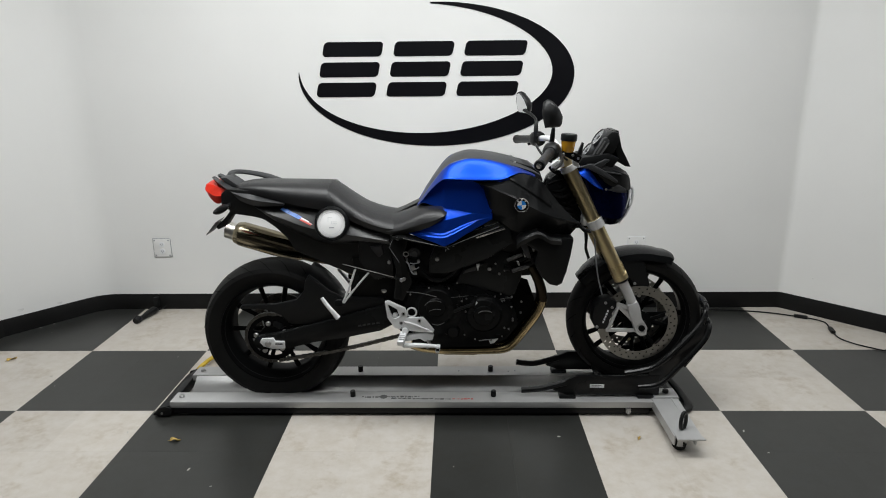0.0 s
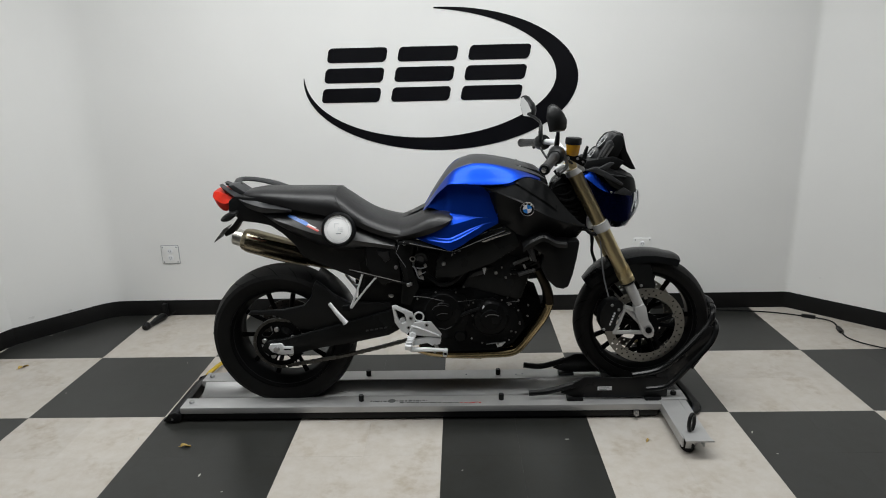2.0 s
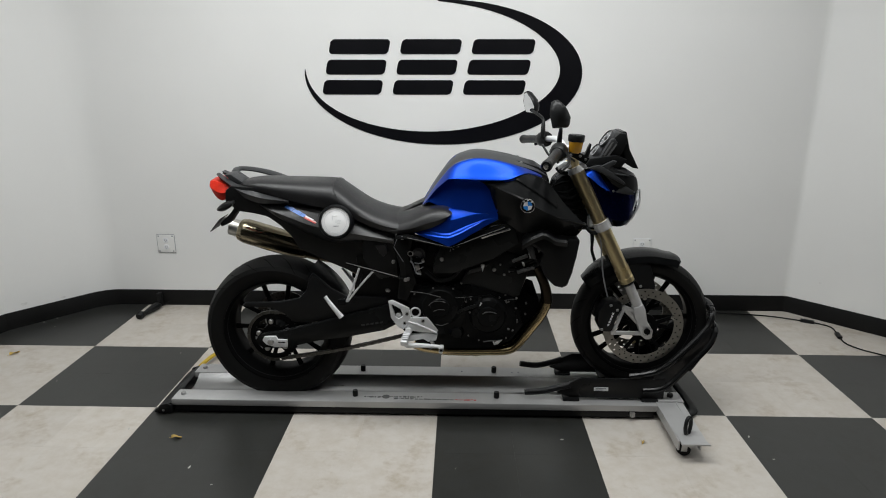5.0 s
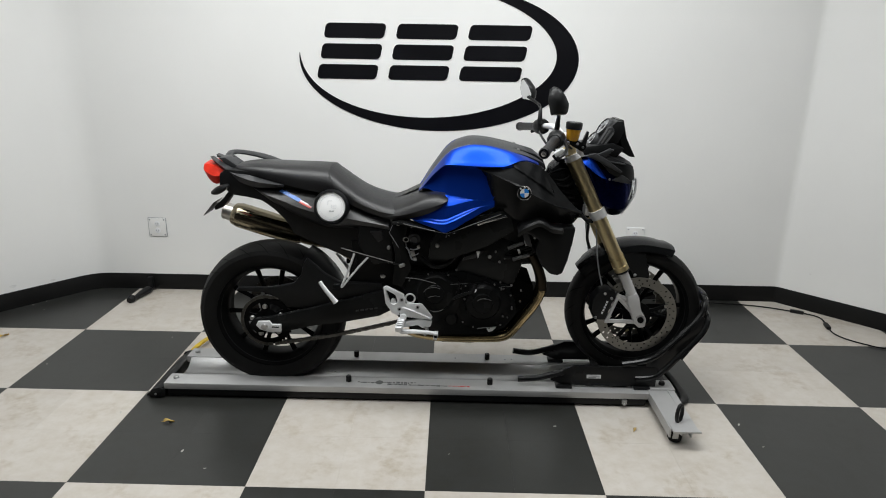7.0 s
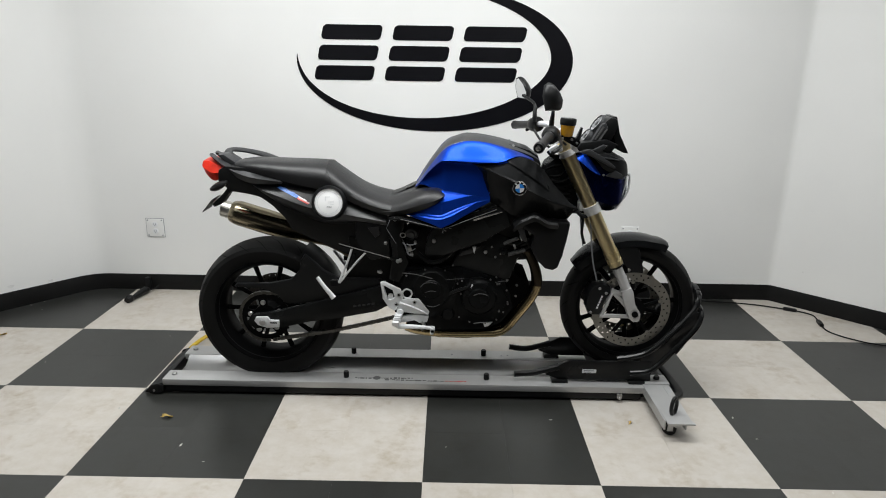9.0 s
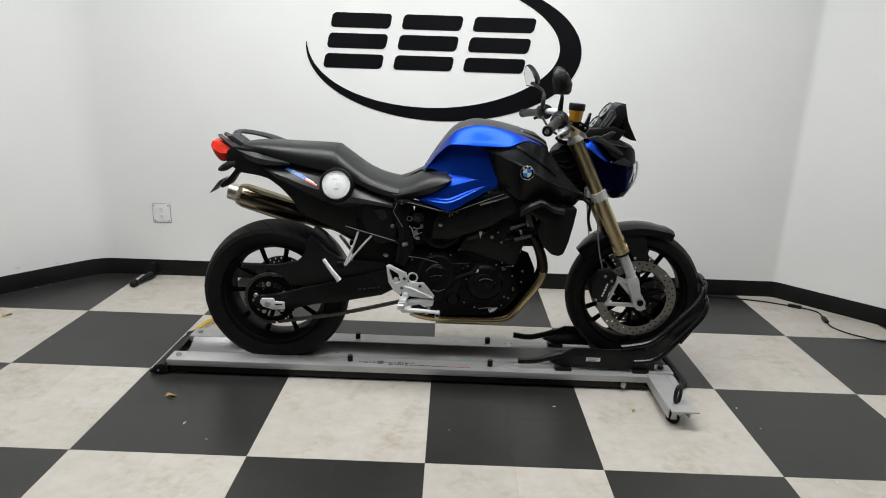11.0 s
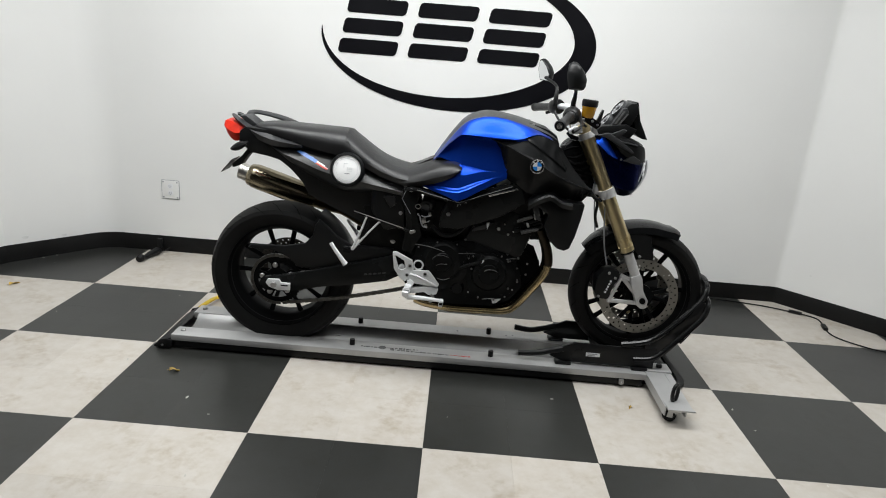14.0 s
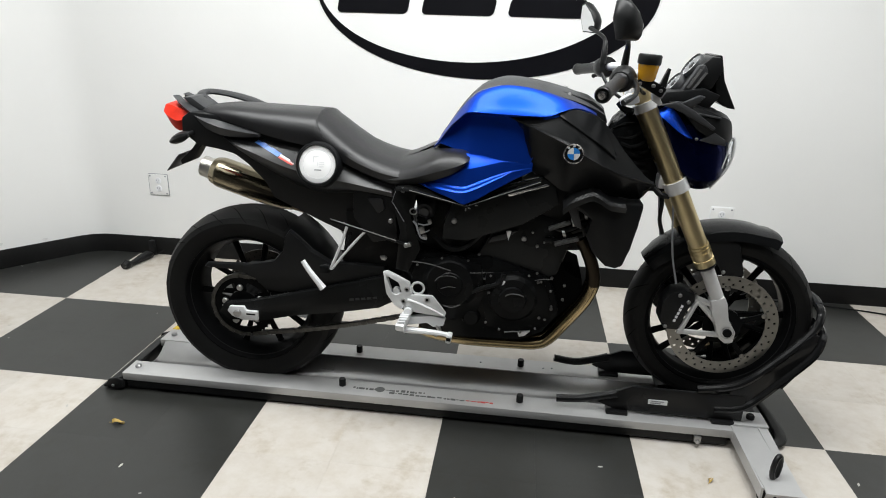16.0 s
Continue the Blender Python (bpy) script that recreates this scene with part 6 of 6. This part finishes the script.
def cockpit():
    # handlebar
    bm = B()
    tube(bm, [(0.4130, C - 0.30, 1.112), (0.440, C - 0.22, 1.122), (0.490, C - 0.14, 1.128), (0.512, C - 0.07, 1.102), (0.515, C, 1.096), (0.512, C + 0.07, 1.102), (0.490, C + 0.14, 1.128), (0.440, C + 0.22, 1.122), (0.4130, C + 0.30, 1.112)], 0.0125, 12, 6)
    hb = part("handlebar", bm, CAST, bike, "silver tapered handlebar")
    for s in (-1, 1):
        bm = B()
        box(bm, (0.490, C + s * 0.045 - 0.016, 1.040), (0.538, C + s * 0.045 + 0.016, 1.116), 0.006)
        part("riser", bm, CAST, hb)

    def side(s):
        a, b = Vector((0.432, C + s * 0.245, 1.118)), Vector((0.376, C + s * 0.405, 1.100))
        d = (b - a).normalized()
        bm = B()
        tube(bm, [a, a + d * 0.01, a + d * 0.05, b - d * 0.01, b], [0.021, 0.0175, 0.0165, 0.0175, 0.0185], 16, 3)
        g = part("grip", bm, SEAT, hb, "black rubber grip")
        bm = B()
        lathe(bm, [(0.0, 0.016), (0.009, 0.016), (0.0105, 0.012), (0.0105, 0.009), (0.017, 0.012), (0.0195, 0.008), (0.0195, -0.004)], b, d, 20)
        part("bar_end", bm, SATIN, g)
        bm = B()
        lathe(bm, [(0.0, 0.0175), (0.0085, 0.0170), (0.010, 0.012)], b, d, 16)
        part("end_screw", bm, CHROME, g)
        m = a - d * 0.030
        bm = B()
        lathe(bm, [(0.012, -0.034), (0.030, -0.030), (0.034, -0.014), (0.031, 0.016), (0.024, 0.026), (0.012, 0.028)], m, d, 14)
        part("switch_block", bm, PLASTIC, hb, "black switch block")
        bm = B()
        tube(bm, [m + Vector((0.025, 0, 0.004)), a + Vector((0.040, s * 0.02, -0.010)), a + Vector((0.026, s * 0.10, -0.022)), b + Vector((0.050, s * -0.02, -0.020))], [0.008, 0.0065, 0.006, 0.0075], 8, 5)
        part("lever", bm, SATIN, hb, "black hand lever")
        # mirror: stalk, shell and glass facing back
        base = Vector((0.446 if s < 0 else 0.432, C + s * 0.185, 1.135))
        top = Vector((0.424 if s < 0 else 0.392, C + s * 0.300, 1.238))
        bm = B()
        tube(bm, [base, base + Vector((0.002, s * 0.004, 0.035)), base + Vector((0.0, s * 0.030, 0.075)), top], [0.0105, 0.0095, 0.006, 0.0065], 10, 5)
        mi = part("mirror", bm, PLASTIC, hb, "black angular rear-view mirror")
        wide = 0.74 if s < 0 else 0.82
        out = [(u * wide, v * 1.08) for u, v in [(-0.060, -0.012), (-0.045, -0.040), (0.040, -0.038), (0.052, 0.008), (0.034, 0.044), (0.010, 0.050), (-0.035, 0.022)]]
        turn = Matrix.Translation(top + Vector((-0.006, s * 0.020, 0.021 if s < 0 else 0.026))) @ Euler((0, radians(-10), s * radians(50 if s < 0 else 27))).to_matrix().to_4x4()
        bm = B()
        rings = []
        for depth, k in ((-0.004, 0.97), (0.0, 1.0), (0.012, 0.96), (0.026, 0.78), (0.036, 0.45)):
            rings.append([bm.verts.new(turn @ Vector((depth, s * u * k, v * k))) for u, v in out])
        bridge(bm, rings)
        part("mirror_shell", bm, PLASTIC, mi, "", 50)
        bm = B()
        fr = [bm.verts.new(turn @ Vector((-0.0052, s * u * 0.88, v * 0.88))) for u, v in out]
        bk = [bm.verts.new(turn @ Vector((-0.0042, s * u * 0.88, v * 0.88))) for u, v in out]
        bridge(bm, [fr, bk])
        part("mirror_glass", bm, MIRROR, mi, "mirror glass")
    both(side)
    # brake fluid cup
    c = (0.503, C - 0.205, 1.118)
    bm = B()
    lathe(bm, [(0, 0.0), (0.019, 0.0), (0.0225, 0.006), (0.0265, 0.038), (0.0265, 0.042), (0, 0.042)], c, (0.06, 0, 1), 28)
    cup = part("fluid_cup", bm, AMBER, hb, "amber brake fluid cup")
    bm = B()
    lathe(bm, [(0, 0.041), (0.0285, 0.041), (0.0300, 0.044), (0.0300, 0.062), (0.0275, 0.066), (0, 0.066)], c, (0.06, 0, 1), 28)
    part("cup_lid", bm, PLASTIC, cup, "black lid")
    bm = B()
    box(bm, (c[0] - 0.022, c[1] - 0.015, 1.092), (c[0] + 0.052, c[1] + 0.020, 1.120), 0.006, Euler((0, radians(28), 0)).to_matrix())
    part("master_cylinder", bm, ENGINE, hb)
    for x, y, z, r in ((0.520, C - 0.222, 1.108, 0.005), (0.486, C - 0.222, 1.112, 0.005), (0.540, C - 0.222, 1.096, 0.0045)):
        bolt_head(hb, x, y, z, r, 0.006, BOLT, "bolt", (0, -1, 0))
    bm = B()
    prism(bm, [(0.528, 1.084), (0.548, 1.078), (0.560, 1.058), (0.552, 1.052), (0.532, 1.066)], C - 0.176, C - 0.150, 0.003)
    part("lever_pivot", bm, FORK_CAST, hb)
    bm = B()
    prism(bm, [(0.452, 1.062), (0.476, 1.078), (0.500, 1.074), (0.505, 1.056), (0.480, 1.048), (0.456, 1.046)], C - 0.150, C - 0.120, 0.004)
    part("bar_clamp", bm, CAST, hb)
    bm = B()
    tube(bm, [(0.452, C - 0.128, 1.052), (0.468, C - 0.136, 1.036), (0.492, C - 0.132, 1.030)], 0.009, 8, 4)
    part("clutch_boot", bm, ENGINE, hb)
    bm = B()
    prism(bm, [(0.535, 1.088), (0.560, 1.150), (0.566, 1.148), (0.556, 1.085)], C - 0.19, C - 0.17, 0.002)
    part("bracket_blade", bm, PLASTIC, hb)
    for pts, r in (([(0.47, C - 0.19, 1.105), (0.50, C - 0.15, 1.090), (0.54, C - 0.10, 1.060), (0.59, C - 0.05, 1.020)], 0.005), ([(0.43, C + 0.16, 1.105), (0.46, C + 0.12, 1.06), (0.52, C + 0.09, 1.02)], 0.005)):
        bm = B()
        tube(bm, pts, r, 8, 5)
        part("control_cable", bm, PLASTIC, hb)


cockpit()


def headlamp():
    back = Vector((-0.017, 0, -0.003))

    def put(nm, bm, mat, par, lab="", sharp=32):
        for v in bm.verts:
            v.co += back
        return part(nm, bm, mat, par, lab, sharp)

    st = [(0.590, 1.040, 0.950, 0.075), (0.625, 1.050, 0.880, 0.100), (0.665, 1.038, 0.835, 0.118), (0.710, 1.022, 0.812, 0.122), (0.750, 1.004, 0.812, 0.112), (0.780, 0.985, 0.830, 0.092), (0.797, 0.955, 0.875, 0.070)]
    rows = []
    for x, zt, zb, w in st:
        h = zt - zb
        half = [(0.0, zt), (w * 0.60, zt - h * 0.04), (w * 0.86, zt - h * 0.18), (w * 0.92, zt - h * 0.34), (w, zt - h * 0.60), (w * 0.99, zt - h * 0.82), (w * 0.66, zb + h * 0.02), (0.0, zb)]
        rows.append([Vector((x, C - y, z)) for y, z in half] + [Vector((x, C + y, z)) for y, z in half[-2:0:-1]])
    bm = B()
    bridge(bm, [[bm.verts.new(p) for p in r] for r in dense(rows, 3)])
    hl = put("headlamp_shell", bm, SHADED_BLUE, bike, "blue headlamp shell darkened for shade, with lit blue cheeks", 36)

    def side(s):
        # the shell's lit upper facet, kept in the full blue
        bm = B()
        rows = []
        for x, zb, zt, w in ((0.588, 1.022, 1.030, 0.090), (0.610, 1.006, 1.044, 0.100), (0.635, 0.986, 1.030, 0.110), (0.660, 0.971, 0.998, 0.117), (0.679, 0.965, 0.970, 0.120)):
            rows.append([Vector((x, C + s * (w * 0.80 + 0.004), zt)), Vector((x, C + s * (w * 0.93 + 0.006), (zt + zb) / 2)), Vector((x, C + s * (w * 1.02 + 0.004), zb))])
        shell(bm, dense(rows, 3), lambda p: Vector((0, -s * 0.010, 0)))
        put("cheek_panel", bm, BLUE, hl, "metallic blue cheek panel", 40)
        # black top wing over the shell
        rows = []
        for x, zu, zl, w in ((0.575, 1.070, 1.058, 0.080), (0.640, 1.066, 1.040, 0.112), (0.690, 1.054, 0.988, 0.126), (0.745, 1.034, 0.962, 0.124), (0.783, 1.018, 0.955, 0.100), (0.797, 0.985, 0.950, 0.078)):
            rows.append([Vector((x, C + s * w * 0.45, zu + 0.004)), Vector((x, C + s * (w - 0.008), zu - 0.006)), Vector((x, C + s * w, (zu + zl) / 2)), Vector((x, C + s * (w - 0.006), zl))])
        bm = B()
        shell(bm, dense(rows, 2), lambda p: Vector((0, -s * 0.012, 0)))
        put("upper_wing", bm, PLASTIC, hl, "black upper headlamp wing", 24)
        # charcoal grey paints the light on the black wing's ridge and facets
        bm = B()
        prism(bm, [(0.580, 1.052), (0.628, 1.064), (0.672, 1.042), (0.735, 0.997), (0.730, 0.989), (0.669, 1.020), (0.615, 1.045)], min(C + s * 0.131, C + s * 0.112), max(C + s * 0.131, C + s * 0.112), 0.004)
        put("lit_wing_ridge", bm, GREY_PLASTIC, hl)
        bm = B()
        prism(bm, [(0.636, 1.058), (0.684, 1.082), (0.700, 1.078), (0.667, 1.044)], min(C + s * 0.122, C + s * 0.105), max(C + s * 0.122, C + s * 0.105), 0.003, inset=0.1)
        prism(bm, [(0.668, 1.038), (0.745, 1.026), (0.747, 1.021), (0.672, 1.031)], min(C + s * 0.128, C + s * 0.110), max(C + s * 0.128, C + s * 0.110), 0.002)
        put("lit_wing_facet", bm, GREY_PLASTIC, hl)
        bm = B()
        prism(bm, [(0.700, 0.960), (0.736, 0.984), (0.766, 0.966), (0.772, 0.949), (0.737, 0.952)], min(C + s * 0.124, C + s * 0.095), max(C + s * 0.124, C + s * 0.095), 0.003)
        put("wing_tip", bm, GREY_PLASTIC, hl)
        bolt_head(hl, 0.690 + back.x, C + s * 0.124, 0.962, 0.0045, 0.005, BOLT, "bolt", (0, s, 0))
        # clear lens rim
        bm = B()
        y = C + s * 0.075
        tube(bm, [(0.788, y, 0.964), (0.806, y, 0.962), (0.809, y, 0.915), (0.799, y, 0.878), (0.772, y, 0.834), (0.758, y + s * 0.01, 0.822)], 0.0034, 8, 4)
        tube(bm, [(0.790, y + s * 0.012, 0.956), (0.789, y + s * 0.014, 0.920), (0.780, y + s * 0.016, 0.880)], 0.0022, 8, 4)
        put("lens_rim", bm, LENS_RIM, hl, "clear plastic lens edge")
    both(side)
    bm = B()
    prism(bm, [(0.794, 0.962), (0.812, 0.956), (0.812, 0.900), (0.796, 0.868), (0.780, 0.845), (0.775, 0.880), (0.782, 0.930)], C - 0.075, C + 0.075, 0.008)
    put("headlight_lens", bm, GLASS, hl, "clear headlight lens")
    back.x = -0.018
    # instruments: two dials one above the other and a display beside them
    bm = B()
    prism(bm, [(0.640, 1.090), (0.690, 1.160), (0.712, 1.180), (0.736, 1.180), (0.748, 1.150), (0.725, 1.095), (0.68, 1.075)], C - 0.075, C + 0.075, 0.008)
    ins = put("instrument_pod", bm, PLASTIC, bike, "black instrument cluster")
    d = Vector((-0.80, -0.06, 0.58)).normalized()
    for x, z, r in ((0.634, 1.100, 0.034), (0.677, 1.151, 0.037)):
        c = Vector((x, C - 0.012, z))
        bm = B()
        lathe(bm, [(r - 0.004, -0.022), (r + 0.001, -0.022), (r + 0.0015, 0.004), (r - 0.0005, 0.008), (r - 0.003, 0.006)], c, d, 30, closed=True)
        g = put("gauge_rim", bm, GREY_PLASTIC, ins, "dark grey gauge rim")
        bm = B()
        lathe(bm, [(0, 0.003), (r - 0.002, 0.003), (r - 0.002, -0.02)], c, d, 30)
        put("gauge_face", bm, GAUGE, g, "pale gauge face")
        bm = B()
        lathe(bm, [(0, 0.0045), (r * 0.26, 0.0045), (r * 0.26, 0.003)], c, d, 24)
        put("gauge_centre", bm, PLASTIC, g)
        u = Vector((0, 1, 0))
        v = d.cross(u).normalized()
        for k in range(9):
            t = radians(-40 + 32 * k)
            p = c + d * 0.004 + (u * math.cos(t) + v * math.sin(t)) * r * 0.78
            bm = B()
            bmesh.ops.create_cube(bm, size=0.004, matrix=Matrix.Translation(p))
            put("tick", bm, DECAL_WHITE, g)
    bm = B()
    prism(bm, [(0.640, 1.087), (0.679, 1.156), (0.694, 1.160), (0.704, 1.142), (0.662, 1.085)], C - 0.088, C - 0.060, 0.004)
    dh = put("display_housing", bm, GREY_PLASTIC, ins, "grey display housing")
    for k in range(2):
        bm = B()
        prism(bm, [(0.652 + 0.014 * k, 1.098 - 0.004 * k), (0.682 + 0.014 * k, 1.148 - 0.008 * k), (0.688 + 0.014 * k, 1.146 - 0.008 * k), (0.658 + 0.014 * k, 1.095 - 0.004 * k)], C - 0.0895, C - 0.0875, 0)
        put("display_strip", bm, DECAL_GLINT_GREY, dh)
    bm = B()
    prism(bm, [(0.722, 1.183), (0.741, 1.184), (0.758, 1.116), (0.799, 1.041), (0.776, 1.044), (0.748, 1.062), (0.730, 1.118)], C - 0.062, C + 0.062, 0.004)
    put("windscreen", bm, FRAME, ins, "small glossy dark windscreen")
    bm = B()
    prism(bm, [(0.58, 1.055), (0.60, 1.085), (0.70, 1.098), (0.745, 1.080), (0.72, 1.045), (0.64, 1.045)], C - 0.095, C + 0.095, 0.006)
    put("pod_mount", bm, PLASTIC, ins)


GAUGE = material("gauge_grey", (0.22, 0.225, 0.23), 0.4, 0, 0.3, 60, 200, 0.05)
LENS_RIM = material("lens_rim", (0.72, 0.73, 0.74), 0.15, 0, 0.05, coat=0.5)
headlamp()


# ---- loose things on the floor ----
def floor_cable():
    t = thing("power_cable", (1.75, 1.12, 0.0), "thin black power cable with inline boxes along the floor", "cable")
    bm = B()
    tube(bm, [(1.30, 1.18, 0.006), (1.610, 1.170, 0.006), (1.762, 1.152, 0.006), (1.925, 1.118, 0.006), (2.05, 1.066, 0.006), (2.135, 1.022, 0.006), (2.186, 0.970, 0.006), (2.178, 0.900, 0.006), (2.155, 0.820, 0.006), (2.146, 0.740, 0.006), (2.180, 0.672, 0.006), (2.235, 0.620, 0.006), (2.296, 0.580, 0.006), (2.42, 0.54, 0.006), (2.55, 0.53, 0.006)], 0.0036, 8, 6)
    part("lead", bm, RUBBER, t)
    for x, y, a in ((2.095, 1.042, -28), (2.160, 0.842, 76)):
        bm = B()
        box(bm, (x - 0.036, y - 0.011, 0.0), (x + 0.036, y + 0.011, 0.018), 0.005, Euler((0, 0, radians(a))).to_matrix())
        part("inline_box", bm, PLASTIC, t)


floor_cable()


def plug():
    t = thing("power_plug", (-1.75, 1.12, 0.0), "black plug and short lead against the baseboard", "plug")
    bm = B()
    box(bm, (-1.762, 1.186, 0.0), (-1.734, 1.216, 0.084), 0.006)
    part("upright_body", bm, PLASTIC, t)
    bm = B()
    tube(bm, [(-1.772, 0.972, 0.018), (-1.769, 0.996, 0.022), (-1.762, 1.026, 0.017), (-1.750, 1.085, 0.022), (-1.740, 1.135, 0.023), (-1.732, 1.168, 0.012)], [0.018, 0.024, 0.013, 0.020, 0.024, 0.010], 10, 4)
    part("plug_body", bm, PLASTIC, t)
    bm = B()
    tube(bm, [(-1.736, 1.150, 0.020), (-1.716, 1.185, 0.012), (-1.690, 1.208, 0.030)], 0.004, 8, 4)
    part("lead", bm, RUBBER, t)


plug()


def strap():
    bm = B()
    tube(bm, [(-1.168, 0.330, 0.014), (-1.160, 0.385, 0.022), (-1.140, 0.475, 0.024), (-1.112, 0.57, 0.014)], 0.013, 8, 5, 0.55)
    solid("tie_strap", bm, YELLOW, (-1.12, 0.45, 0.0), "yellow webbing strap trailing from the dolly to the floor", "strap")


strap()


def leaf(x, y, length, turn, group="fallen leaves"):
    bm = B()
    rows = []
    ca, sa = math.cos(radians(turn)), math.sin(radians(turn))
    for i in range(9):
        u = i / 8
        w = length * 0.26 * math.sin(math.pi * (0.04 + 0.92 * u)) ** 0.8
        row = []
        for v in (-1, -0.5, 0, 0.5, 1):
            px, py = (u - 0.5) * length, w * v
            row.append(Vector((x + px * ca - py * sa, y + px * sa + py * ca, 0.0015 + 0.006 * abs(v) ** 1.5 + 0.006 * math.sin(5 * u + v))))
        rows.append(row)
    shell(bm, rows, (0, 0, -0.0008))
    tube(bm, [(x - length * 0.5 * ca, y - length * 0.5 * sa, 0.004), (x - length * 0.7 * ca, y - length * 0.7 * sa, 0.003)], 0.001, 5, 1)
    solid("dry_leaf", bm, LEAF, (x, y, 0), "small curled dry yellow-brown leaf on the floor", "leaf", group)


leaf(-1.030, -0.231, 0.040, 8)
leaf(0.815, -0.212, 0.026, 60)
leaf(-2.190, 0.508, 0.050, 62)


def crumbs():
    """Specks of grit scattered on the tiles."""
    rng = random.Random(11)
    bm = B()
    spots = [(-1.20, 0.24), (-0.90, -0.42), (-0.72, -0.86), (-1.46, -0.80), (-1.60, -0.60), (0.08, -0.40), (0.66, -0.55), (0.50, -0.2), (-2.30, 0.92), (-2.26, 0.98), (-2.2, 0.86), (-1.75, -0.38)]
    for k in range(34):
        x, y = spots[k] if k < len(spots) else (rng.uniform(-2.2, 2.3), rng.uniform(-1.0, 1.1))
        r = rng.uniform(0.002, 0.006)
        bmesh.ops.create_icosphere(bm, subdivisions=1, radius=r, matrix=Matrix.Translation((x, y, r * 0.25)) @ Euler((0, 0, rng.uniform(0, 3))).to_matrix().to_4x4() @ Matrix.Diagonal((1.8, 0.7, 0.35, 1)))
    tagged(part("grit", bm, DUST), "pale grit and crumbs scattered on the floor", "grit", kind="stuff")


crumbs()


def scuff(p, nrm, w, h, label):
    """A thin smear of grey on the paint."""
    d = Vector((-nrm[1], nrm[0], 0))
    bm = B()
    c = Vector(p)
    ring = [c + d * (w * math.cos(a) * (1 + 0.25 * math.sin(3 * a))) + Vector((0, 0, h * math.sin(a) * (1 + 0.2 * math.cos(2 * a)))) for a in (k * math.pi / 8 for k in range(16))]
    n3 = Vector((*nrm, 0))
    bridge(bm, [[bm.verts.new(q + n3 * 0.0012) for q in ring], [bm.verts.new(q) for q in ring]])
    solid("wall_scuff", bm, SCUFF, p, label, "scuff mark", "wall scuffs")


SCUFF = material("scuff_grey", (0.73, 0.73, 0.72), 0.7, 0, 0.1, 40)
dl = (Vector((LX, WALL_Y)) - Vector((-2.428, 0.800))).normalized()
nl = (dl.y, -dl.x)
for t, z, w, h in ((0.10, 0.128, 0.016, 0.010), (0.30, 0.112, 0.013, 0.008)):
    q = Vector((-2.428, 0.800)) + dl * t
    scuff((q.x, q.y, z), nl, w, h, "grey smudge on the white wall above the baseboard")
dr = (Vector((2.92, 0.34)) - Vector((RX, WALL_Y))).normalized()
nr = (dr.y, -dr.x)
q = Vector((RX, WALL_Y)) + dr * 0.17
scuff((q.x, q.y, 0.22), nr, 0.006, 0.006, "small grey spot on the white wall")


# ---- floor tiles ----
T = 0.3048


def tile_mesh(name, mat, g):
    bm = B()
    box(bm, (g, g, -0.004), (T - g, T - g, 0.0))
    return finish(bm, name, mat)


TILES = {0: tile_mesh("tile_dark", TILE_BLACK, 0.00013), 1: tile_mesh("tile_light", TILE_WHITE, 0.00015)}
rest = {0: B(), 1: B()}
for i in range(-9, 11):
    for j in range(-18, 5):
        k = (i // 2 + j // 2 + 1) % 2
        x, y = i * T, j * T
        if -8 <= i < 8 and -5 <= j < 5:
            ob = new("tile", TILES[k])
            ob.location = (x, y, 0)
            ob.parent = floor
        else:
            box(rest[k], (x + 0.0003, y + 0.0003, -0.004), (x + T - 0.0003, y + T - 0.0003, 0.0))
for k in (0, 1):
    tagged(part("tiles", rest[k], TILE_WHITE if k else TILE_BLACK, floor), kind="stuff")
